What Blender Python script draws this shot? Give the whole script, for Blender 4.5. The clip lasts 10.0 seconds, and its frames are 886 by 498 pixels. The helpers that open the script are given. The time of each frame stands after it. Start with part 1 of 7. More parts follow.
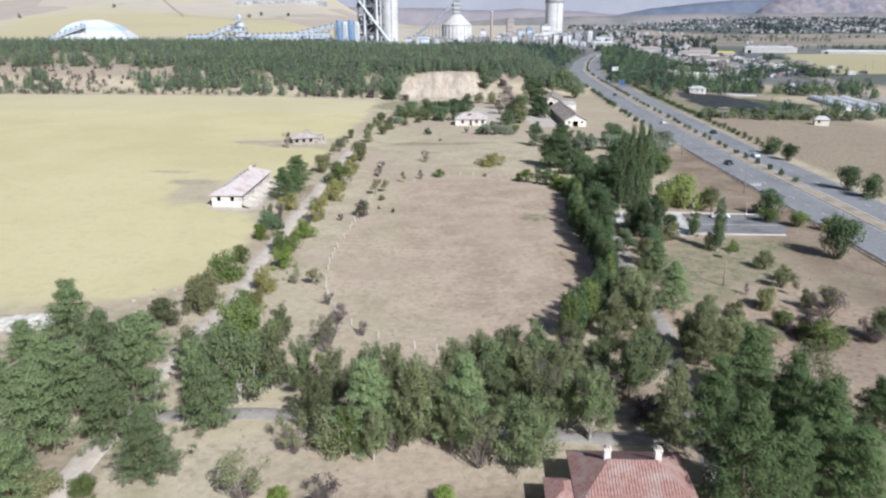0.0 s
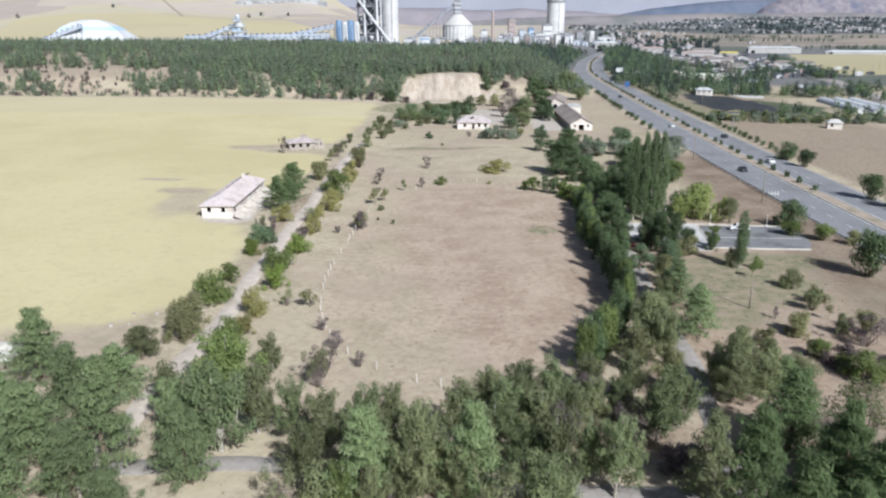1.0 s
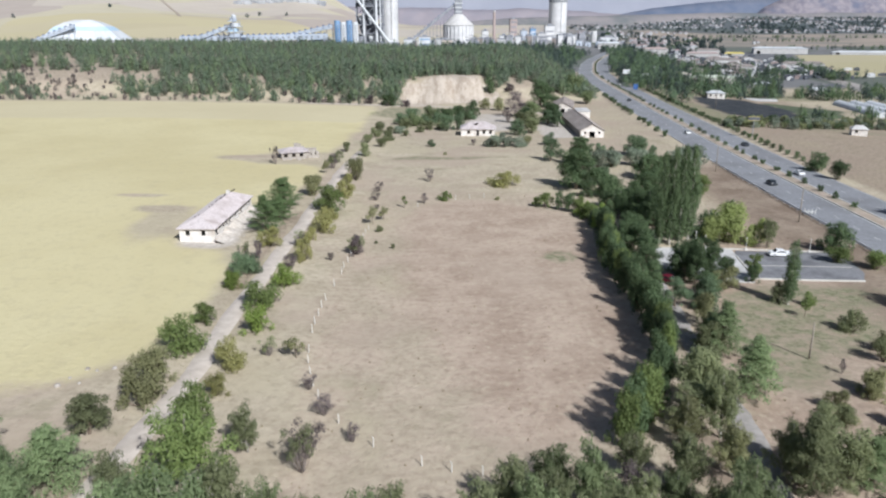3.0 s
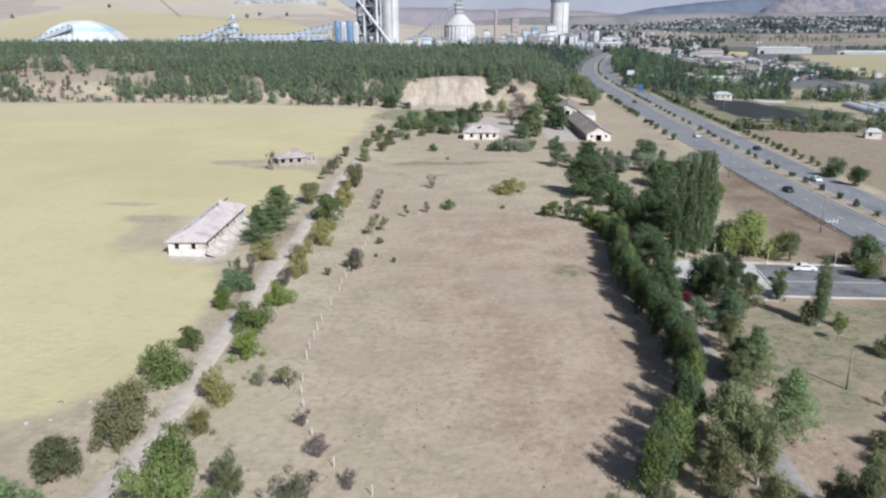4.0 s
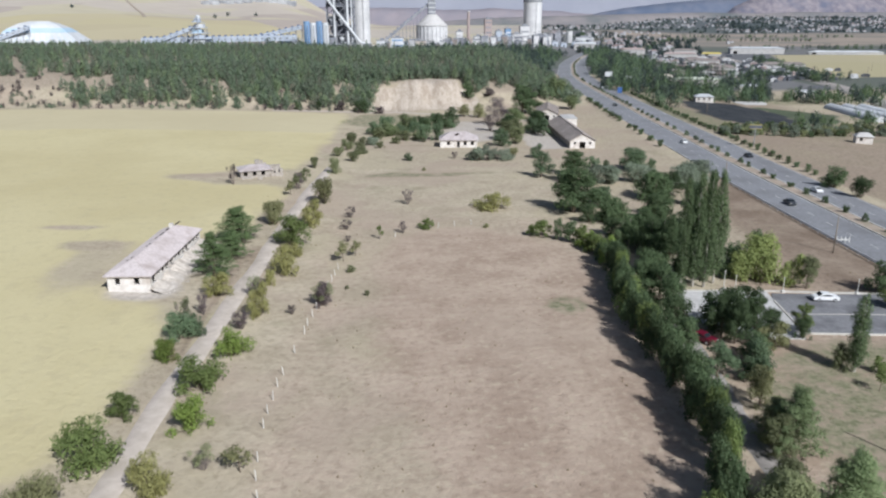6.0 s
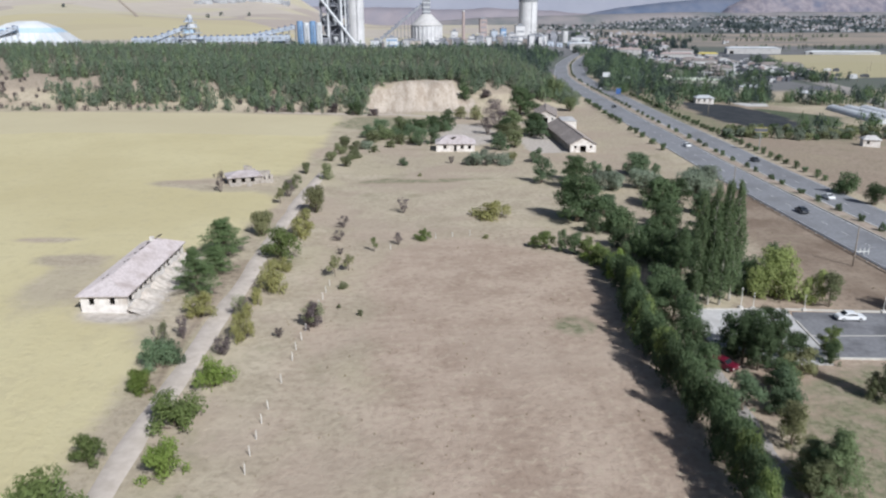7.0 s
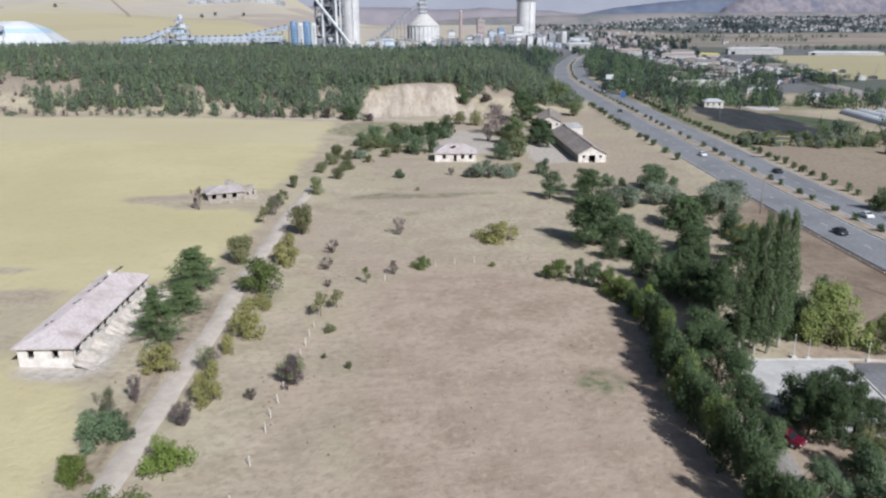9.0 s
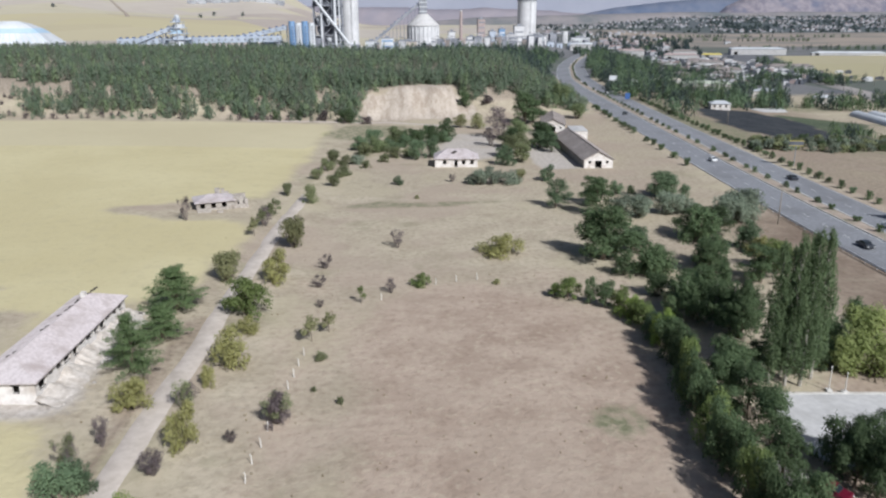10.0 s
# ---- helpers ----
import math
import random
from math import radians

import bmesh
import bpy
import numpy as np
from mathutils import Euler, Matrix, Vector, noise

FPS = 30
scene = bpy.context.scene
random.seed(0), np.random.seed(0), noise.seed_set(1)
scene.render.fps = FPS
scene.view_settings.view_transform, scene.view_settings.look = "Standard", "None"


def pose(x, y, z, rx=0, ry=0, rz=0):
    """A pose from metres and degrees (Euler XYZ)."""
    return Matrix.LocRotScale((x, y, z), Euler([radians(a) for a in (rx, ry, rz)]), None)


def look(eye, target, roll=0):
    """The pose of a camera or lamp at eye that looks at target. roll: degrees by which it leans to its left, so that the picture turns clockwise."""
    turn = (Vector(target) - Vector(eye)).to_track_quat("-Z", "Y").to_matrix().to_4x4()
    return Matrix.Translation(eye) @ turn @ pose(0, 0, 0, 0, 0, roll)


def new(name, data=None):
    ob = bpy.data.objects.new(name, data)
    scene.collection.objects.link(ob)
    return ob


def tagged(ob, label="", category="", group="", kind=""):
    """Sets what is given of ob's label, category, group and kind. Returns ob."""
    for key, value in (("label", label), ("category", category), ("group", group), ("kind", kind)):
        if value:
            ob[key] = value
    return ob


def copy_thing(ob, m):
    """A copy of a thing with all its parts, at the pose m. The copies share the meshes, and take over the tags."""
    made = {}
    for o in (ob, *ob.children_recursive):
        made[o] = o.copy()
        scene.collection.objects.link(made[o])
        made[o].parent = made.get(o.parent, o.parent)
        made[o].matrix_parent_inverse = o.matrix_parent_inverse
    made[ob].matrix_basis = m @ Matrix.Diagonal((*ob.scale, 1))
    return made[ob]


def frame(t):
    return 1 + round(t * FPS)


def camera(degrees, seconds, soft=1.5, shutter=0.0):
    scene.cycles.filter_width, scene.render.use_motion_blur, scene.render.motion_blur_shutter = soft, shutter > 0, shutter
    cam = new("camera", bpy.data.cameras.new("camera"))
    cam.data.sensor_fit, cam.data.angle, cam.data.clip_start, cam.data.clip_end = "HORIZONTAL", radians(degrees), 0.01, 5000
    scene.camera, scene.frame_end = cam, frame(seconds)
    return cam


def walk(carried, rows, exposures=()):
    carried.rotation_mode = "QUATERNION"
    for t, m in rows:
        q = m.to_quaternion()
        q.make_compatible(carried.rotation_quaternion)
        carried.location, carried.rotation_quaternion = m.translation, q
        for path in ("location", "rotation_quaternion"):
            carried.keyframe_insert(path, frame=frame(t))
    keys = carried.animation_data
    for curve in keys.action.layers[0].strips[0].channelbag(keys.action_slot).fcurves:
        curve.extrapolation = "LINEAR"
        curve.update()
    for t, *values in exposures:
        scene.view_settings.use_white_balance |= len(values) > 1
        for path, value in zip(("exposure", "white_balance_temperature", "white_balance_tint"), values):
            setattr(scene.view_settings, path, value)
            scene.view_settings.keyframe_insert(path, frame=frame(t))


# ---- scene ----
cam = camera(62.0, 10.0, soft=2.2, shutter=0.5)
PATH = [
    (0, (0.836, -3.079, 46.124), (0.902, -1.171, 45.526), -0.2),
    (0.5, (0.735, 2.179, 46.207), (0.801, 4.086, 45.609), -0.2),
    (1, (0.616, 7.219, 46.288), (0.681, 9.126, 45.69), -0.2),
    (1.5, (0.483, 12.078, 46.365), (0.549, 13.985, 45.767), -0.2),
    (2, (0.342, 16.788, 46.44), (0.407, 18.695, 45.841), -0.2),
    (2.5, (0.197, 21.38, 46.511), (0.263, 23.287, 45.912), -0.2),
    (3, (0.053, 25.882, 46.579), (0.119, 27.79, 45.98), -0.2),
    (4.5, (-0.324, 39.104, 46.765), (-0.261, 41.012, 46.166), -0.3),
    (5, (-0.416, 43.49, 46.82), (-0.346, 45.397, 46.222), -0.3),
    (5.5, (-0.482, 47.895, 46.873), (-0.382, 49.8, 46.274), -0.3),
    (6, (-0.519, 52.335, 46.923), (-0.385, 54.239, 46.324), -0.3),
    (7.5, (-0.401, 65.989, 47.053), (-0.251, 67.891, 46.453), -0.3),
    (8, (-0.27, 70.68, 47.09), (-0.116, 72.582, 46.49), -0.3),
    (8.5, (-0.084, 75.45, 47.124), (0.071, 77.351, 46.524), -0.3),
    (9, (0.16, 80.3, 47.155), (0.317, 82.202, 46.555), -0.3),
    (9.5, (0.467, 85.232, 47.183), (0.625, 87.133, 46.583), -0.3),
    (10, (0.843, 90.242, 47.208), (1.0, 92.143, 46.608), -0.3),
]
walk(cam, [(t, look(eye, target, roll)) for t, eye, target, roll in PATH],
     exposures=[(0, 0.15, 6150, 10), (2.5, 0.10, 6150, 10), (3.2, 0.06, 6150, 10), (5, -0.06, 6150, 10), (7.5, -0.11, 6150, 11), (10, -0.12, 6150, 11)])

# ---- sky, sun ----
SUN_EL, SUN_DIR = radians(39.5), Vector((0.49, -0.872, 0)).normalized()
world = bpy.data.worlds.new("world")
scene.world = world
world.use_nodes = True
wn = world.node_tree.nodes
sky = wn.new("ShaderNodeTexSky")
sky.sky_type, sky.sun_disc = "NISHITA", False
sky.sun_elevation, sky.sun_rotation = SUN_EL, math.atan2(SUN_DIR.x, SUN_DIR.y)
sky.dust_density, sky.ozone_density, sky.altitude = 3.5, 0.6, 1000
world.node_tree.links.new(sky.outputs[0], wn["Background"].inputs[0])
wn["Background"].inputs[1].default_value = 0.064
sun = new("sun", bpy.data.lights.new("sun", "SUN"))
sun.data.energy, sun.data.angle, sun.data.color = 5.0, radians(0.6), (1.0, 0.995, 0.968)
toward = SUN_DIR * math.cos(SUN_EL) + Vector((0, 0, math.sin(SUN_EL)))
sun.rotation_mode = "QUATERNION"
sun.rotation_quaternion = toward.to_track_quat("Z", "Y")


# ---- materials ----
def nodes_of(name):
    m = bpy.data.materials.new(name)
    m.use_nodes = True
    t = m.node_tree
    return m, t, t.nodes, t.links, t.nodes["Principled BSDF"]


def noise_node(t, scale, detail=4.0, rough=0.55, vec=None):
    n = t.nodes.new("ShaderNodeTexNoise")
    n.inputs["Scale"].default_value, n.inputs["Detail"].default_value, n.inputs["Roughness"].default_value = scale, detail, rough
    if vec is not None:
        t.links.new(vec, n.inputs["Vector"])
    return n.outputs["Fac"]


def ramp(t, fac, lo, hi, c0, c1):
    r = t.nodes.new("ShaderNodeMapRange")
    r.inputs["From Min"].default_value, r.inputs["From Max"].default_value = lo, hi
    r.interpolation_type = "SMOOTHSTEP"
    t.links.new(fac, r.inputs["Value"])
    return mixed(t, r.outputs["Result"], c0, c1)


def mixed(t, fac, a, b, mode="MIX"):
    m = t.nodes.new("ShaderNodeMix")
    m.data_type, m.blend_type = "RGBA", mode
    for sock, v in ((m.inputs[0], fac), (m.inputs[6], a), (m.inputs[7], b)):
        if isinstance(v, (int, float)):
            sock.default_value = v
        elif isinstance(v, tuple):
            sock.default_value = (*v, 1.0)
        else:
            t.links.new(v, sock)
    return m.outputs[2]


def maths(t, op, a, b=0.0):
    m = t.nodes.new("ShaderNodeMath")
    m.operation = op
    for sock, v in ((m.inputs[0], a), (m.inputs[1], b)):
        if isinstance(v, (int, float)):
            sock.default_value = v
        else:
            t.links.new(v, sock)
    return m.outputs[0]


def place(t):
    return t.nodes.new("ShaderNodeNewGeometry").outputs["Position"]


def bumped(t, bsdf, fac, strength, dist):
    b = t.nodes.new("ShaderNodeBump")
    b.inputs["Strength"].default_value, b.inputs["Distance"].default_value = strength, dist
    t.links.new(fac, b.inputs["Height"])
    t.links.new(b.outputs[0], bsdf.inputs["Normal"])


def surface(name, c0, c1, scale=1.0, rough=0.85, metal=0.0, stain=None, stain_scale=0.25, bump=0.3, dist=0.02):
    """Grain between two colours, with larger stains; on far ridges haze and cloud shadow."""
    m, t, n, l, b = nodes_of(name)
    p = place(t)
    fine = noise_node(t, scale, 5, 0.6, p)
    col = ramp(t, fine, 0.3, 0.7, c0, c1)
    if stain:
        big = noise_node(t, stain_scale, 4, 0.6, p)
        f = t.nodes.new("ShaderNodeMapRange")
        f.inputs["From Min"].default_value, f.inputs["From Max"].default_value, f.inputs["To Max"].default_value = 0.48, 0.68, 0.85
        l.new(big, f.inputs["Value"])
        col = mixed(t, f.outputs[0], col, stain)
    l.new(col, b.inputs["Base Color"])
    b.inputs["Roughness"].default_value, b.inputs["Metallic"].default_value = rough, metal
    bumped(t, b, fine, bump, dist)
    return m


def foliage(name, dark, light, tone=0.35):
    """Leaves that vary one by one and from plant to plant."""
    m, t, n, l, b = nodes_of(name)
    g = t.nodes.new("ShaderNodeNewGeometry")
    o = t.nodes.new("ShaderNodeObjectInfo")
    col = mixed(t, g.outputs["Random Per Island"], dark, light)
    h = t.nodes.new("ShaderNodeHueSaturation")
    r = t.nodes.new("ShaderNodeMapRange")
    r.inputs["To Min"].default_value, r.inputs["To Max"].default_value = 1 - tone, 1 + tone
    l.new(o.outputs["Random"], r.inputs["Value"])
    l.new(r.outputs[0], h.inputs["Value"])
    l.new(col, h.inputs["Color"])
    big = noise_node(t, 0.35, 2, 0.5, place(t))
    col = mixed(t, maths(t, "MULTIPLY", big, 0.35), h.outputs[0], tuple(c * 0.7 for c in dark))
    l.new(col, b.inputs["Base Color"])
    b.inputs["Roughness"].default_value = 0.6
    b.inputs["Specular IOR Level"].default_value = 0.12
    tr = n.new("ShaderNodeBsdfTranslucent")
    l.new(col, tr.inputs["Color"])
    mx = n.new("ShaderNodeMixShader")
    mx.inputs[0].default_value = 0.46
    l.new(b.outputs[0], mx.inputs[1])
    l.new(tr.outputs[0], mx.inputs[2])
    l.new(mx.outputs[0], n["Material Output"].inputs["Surface"])
    return m


LEAF = {
    "dark": foliage("leaf dark green", (0.092, 0.138, 0.070), (0.165, 0.225, 0.115)),
    "needle": foliage("pine needles", (0.222, 0.294, 0.150), (0.326, 0.404, 0.214)),
    "green": foliage("leaf mid green", (0.165, 0.222, 0.082), (0.262, 0.325, 0.122)),
    "conifer": foliage("conifer needles", (0.142, 0.212, 0.098), (0.232, 0.312, 0.146)),
    "fern": foliage("leaf soft green", (0.190, 0.238, 0.122), (0.285, 0.338, 0.178)),
    "cool": foliage("leaf bluish green", (0.138, 0.202, 0.118), (0.222, 0.296, 0.174)),
    "bright": foliage("leaf bright green", (0.215, 0.300, 0.076), (0.330, 0.420, 0.125)),
    "yellow": foliage("leaf yellowing", (0.310, 0.305, 0.128), (0.430, 0.420, 0.188)),
    "lime": foliage("leaf lime green", (0.325, 0.385, 0.140), (0.460, 0.520, 0.222), 0.15),
    "olive": foliage("leaf olive", (0.262, 0.270, 0.140), (0.365, 0.368, 0.200)),
    "grey": foliage("leaf grey green", (0.218, 0.246, 0.132), (0.318, 0.346, 0.192)),
    "silver": foliage("leaf silvery", (0.228, 0.272, 0.205), (0.330, 0.380, 0.290)),
    "brown": foliage("leaf dry brown", (0.146, 0.119, 0.121), (0.232, 0.194, 0.199)),
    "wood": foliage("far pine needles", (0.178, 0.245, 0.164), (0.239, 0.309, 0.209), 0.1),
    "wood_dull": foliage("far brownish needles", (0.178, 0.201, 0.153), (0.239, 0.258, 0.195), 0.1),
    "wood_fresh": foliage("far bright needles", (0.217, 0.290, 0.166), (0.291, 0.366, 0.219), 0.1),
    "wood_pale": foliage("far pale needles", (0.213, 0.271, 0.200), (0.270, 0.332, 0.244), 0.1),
    "poplar": foliage("poplar leaves", (0.125, 0.178, 0.092), (0.205, 0.268, 0.140)),
    # Next three far leaf tones are cooled, distance haze put into their colour.
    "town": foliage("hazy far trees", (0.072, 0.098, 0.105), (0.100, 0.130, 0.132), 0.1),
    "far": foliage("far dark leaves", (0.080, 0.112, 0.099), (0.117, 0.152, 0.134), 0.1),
    "belt": foliage("far mid green leaves", (0.140, 0.205, 0.125), (0.205, 0.280, 0.170), 0.1),
}
M_BARK = surface("bark", (0.10, 0.075, 0.055), (0.20, 0.16, 0.125), 6, 0.95, bump=0.6)
M_PALEBARK = surface("pale bark", (0.30, 0.28, 0.24), (0.48, 0.45, 0.40), 5, 0.9, stain=(0.14, 0.12, 0.10), stain_scale=2)
M_TWIG = surface("dry twigs", (0.13, 0.105, 0.095), (0.24, 0.20, 0.185), 4, 0.95)
M_ASPHALT = surface("worn asphalt", (0.198, 0.202, 0.216), (0.265, 0.271, 0.292), 1.2, 0.9, stain=(0.17, 0.17, 0.18), stain_scale=0.06, bump=0.15)
M_ASPHALT_DARK = surface("yard asphalt", (0.175, 0.178, 0.19), (0.235, 0.235, 0.25), 1.5, 0.9, stain=(0.11, 0.11, 0.12), stain_scale=0.15, bump=0.15)
M_CONCRETE = surface("pale concrete", (0.48, 0.47, 0.465), (0.57, 0.56, 0.55), 1.0, 0.9, stain=(0.42, 0.41, 0.40), stain_scale=0.2, bump=0.15)
M_KERB = surface("kerb concrete", (0.50, 0.48, 0.44), (0.62, 0.60, 0.56), 2.0, 0.9, stain=(0.36, 0.33, 0.29), stain_scale=0.5)
M_MEDIAN = surface("median soil", (0.33, 0.265, 0.215), (0.44, 0.365, 0.30), 0.8, 0.97, stain=(0.20, 0.19, 0.13), stain_scale=0.2, bump=0.6, dist=0.05)
M_TRACK = surface("dusty track", (0.475, 0.415, 0.362), (0.565, 0.500, 0.442), 0.7, 0.97, stain=(0.42, 0.365, 0.31), stain_scale=0.3, bump=0.5, dist=0.04)
M_LANE = surface("dusty grey lane", (0.27, 0.25, 0.235), (0.35, 0.325, 0.305), 1.0, 0.95, stain=(0.22, 0.195, 0.175), stain_scale=0.3, bump=0.3)
# Cool grey of the town walls holds distance haze in the colour.
M_TOWN = surface("haze cool town walls", (0.25, 0.26, 0.285), (0.50, 0.51, 0.53), 0.03, 0.9)
M_PAINT = surface("road paint", (0.60, 0.60, 0.58), (0.75, 0.75, 0.72), 3, 0.8)
M_PLASTER = surface("old white plaster", (0.63, 0.595, 0.56), (0.77, 0.735, 0.70), 1.5, 0.92, stain=(0.47, 0.41, 0.36), stain_scale=0.6)
M_TILE_PALE = surface("bleached roof tile", (0.46, 0.408, 0.408), (0.595, 0.540, 0.540), 2.2, 0.9, stain=(0.37, 0.315, 0.30), stain_scale=0.35, bump=0.5, dist=0.04)
M_TILE_RED = surface("red roof tile", (0.27, 0.145, 0.125), (0.40, 0.24, 0.215), 3.0, 0.9, stain=(0.40, 0.32, 0.30), stain_scale=0.5, bump=0.4)
M_ROOF_GREY = surface("weathered grey sheet roof", (0.205, 0.178, 0.168), (0.28, 0.245, 0.23), 1.2, 0.85, stain=(0.33, 0.295, 0.275), stain_scale=0.2)
M_DARKWOOD = surface("dark timber", (0.035, 0.03, 0.026), (0.075, 0.06, 0.05), 5, 0.9)
M_DEBRIS = surface("fallen plaster", (0.45, 0.402, 0.355), (0.63, 0.58, 0.53), 1.3, 0.95, stain=(0.36, 0.31, 0.26), stain_scale=0.5, bump=0.8, dist=0.06)
M_RUBBLE = surface("crumbled mortar", (0.30, 0.27, 0.24), (0.46, 0.42, 0.38), 2.5, 0.95, stain=(0.20, 0.17, 0.14), stain_scale=0.6, bump=0.6)
M_STEEL = surface("galvanised steel", (0.42, 0.43, 0.45), (0.55, 0.56, 0.58), 6, 0.45, metal=0.7)
M_RAIL = surface("weathered zinc rail", (0.50, 0.51, 0.53), (0.62, 0.63, 0.65), 3, 0.6, metal=0.1)
M_POST = surface("white concrete post", (0.55, 0.53, 0.50), (0.70, 0.68, 0.64), 5, 0.9)
M_POLE = surface("weathered wooden pole", (0.20, 0.17, 0.14), (0.32, 0.28, 0.24), 4, 0.9)
M_WHITE = surface("white sheet cladding", (0.54, 0.56, 0.585), (0.66, 0.68, 0.70), 0.05, 0.6, stain=(0.45, 0.465, 0.485), stain_scale=0.03)
M_SILO = surface("silo concrete", (0.58, 0.58, 0.59), (0.68, 0.68, 0.69), 0.15, 0.85, stain=(0.50, 0.50, 0.51), stain_scale=0.05)
M_BLUE = surface("blue sheet cladding", (0.15, 0.27, 0.46), (0.22, 0.35, 0.54), 0.1, 0.55)
M_LIGHTBLUE = surface("pale blue sheet roof", (0.38, 0.52, 0.64), (0.46, 0.58, 0.69), 0.06, 0.5)
M_GREYMETAL = surface("dusty grey steelwork", (0.20, 0.21, 0.24), (0.32, 0.33, 0.36), 0.2, 0.7)
M_BRICK = surface("reddish masonry", (0.36, 0.285, 0.27), (0.44, 0.36, 0.34), 0.3, 0.9)
M_BEIGE = surface("beige render", (0.48, 0.42, 0.36), (0.60, 0.54, 0.47), 0.2, 0.9)
M_RUBBER = surface("tyre rubber", (0.02, 0.02, 0.02), (0.035, 0.035, 0.035), 10, 0.85)
M_REDPAINT = surface("dark red car paint", (0.105, 0.008, 0.022), (0.140, 0.012, 0.030), 2, 0.3)
M_WHITEPAINT = surface("white car paint", (0.72, 0.73, 0.75), (0.80, 0.81, 0.82), 2, 0.3)
M_BLACKPAINT = surface("dark car paint", (0.03, 0.035, 0.045), (0.05, 0.055, 0.065), 2, 0.3)
M_YELLOW = surface("yellow paint", (0.48, 0.40, 0.12), (0.58, 0.49, 0.17), 2, 0.6)
M_DRYGRASS = foliage("dry grass", (0.30, 0.24, 0.15), (0.50, 0.42, 0.27), 0.1)
M_WEED = foliage("pale weeds", (0.24, 0.235, 0.145), (0.33, 0.315, 0.20), 0.1)
# Next three: grey-blue and pinkish distance haze put into the base colour.
M_MOUNT = surface("haze tinted far mountain", (0.245, 0.258, 0.310), (0.272, 0.284, 0.335), 0.004, 1.0, stain=(0.225, 0.238, 0.295), stain_scale=0.0015)
M_PINKHILL = surface("haze tinted pinkish hills", (0.232, 0.212, 0.238), (0.275, 0.248, 0.272), 0.008, 1.0, stain=(0.21, 0.205, 0.245), stain_scale=0.003)
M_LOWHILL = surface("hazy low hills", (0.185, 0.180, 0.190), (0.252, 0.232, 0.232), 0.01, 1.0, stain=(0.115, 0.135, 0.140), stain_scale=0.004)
M_TOWNROOF = surface("far town roofs", (0.24, 0.235, 0.245), (0.36, 0.34, 0.34), 0.05, 0.9)
M_TOWNRED = surface("far red roofs", (0.25, 0.185, 0.180), (0.33, 0.255, 0.245), 0.05, 0.9)
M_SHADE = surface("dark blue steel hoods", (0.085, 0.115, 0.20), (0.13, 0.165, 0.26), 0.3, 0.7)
# The ridge's blue is distance haze in the base colour.
M_MOUNT_BLUE = surface("haze blue far ridge", (0.088, 0.116, 0.180), (0.118, 0.145, 0.208), 0.006, 1.0, stain=(0.165, 0.175, 0.222), stain_scale=0.003)
# Bluish tone and patches put haze and cloud shadow into the colour.
M_FOOTHILL = surface("hazed far foothill with cloud shade", (0.150, 0.140, 0.175), (0.265, 0.238, 0.258), 0.028, 1.0, stain=(0.108, 0.122, 0.178), stain_scale=0.009)
M_PALEGREEN = surface("pale green sheet roof", (0.46, 0.50, 0.40), (0.56, 0.60, 0.50), 0.2, 0.7)
M_DARKSTEEL = surface("shaded dark steelwork", (0.085, 0.092, 0.11), (0.14, 0.15, 0.175), 0.3, 0.75)
M_SIGNBLUE = surface("blue sign paint", (0.045, 0.11, 0.30), (0.06, 0.14, 0.35), 0.4, 0.5)
M_STEELBLUE = surface("pale blue-grey steelwork", (0.36, 0.41, 0.49), (0.50, 0.55, 0.62), 0.15, 0.65)
m_glass, _t, _n, _l, _b = nodes_of("car glass")
_b.inputs["Base Color"].default_value, _b.inputs["Roughness"].default_value = (0.02, 0.025, 0.03, 1), 0.08


# ---- terrain ----
def sm(a, b, v):
    t = np.clip((v - a) / (b - a), 0.0, 1.0)
    return t * t * (3 - 2 * t)


ROAD_Y = np.arange(-1400.0, 2400.0, 6.0)
_raw = np.interp(ROAD_Y, [-1400, 0, 150, 200, 250, 300, 350, 400, 456, 528, 600, 682, 824, 929, 1005, 1200, 2400],
                 [30, 86, 94.5, 97, 99.3, 102.8, 107.5, 111.5, 117, 124, 131, 142.5, 176, 209, 236, 310, 800])
ROAD_X = np.convolve(np.pad(_raw, 5, mode="edge"), np.ones(11) / 11, mode="valid")
ROAD_X[:5], ROAD_X[-5:] = _raw[:5], _raw[-5:]


def road_edge(y):
    return np.interp(y, ROAD_Y, ROAD_X)


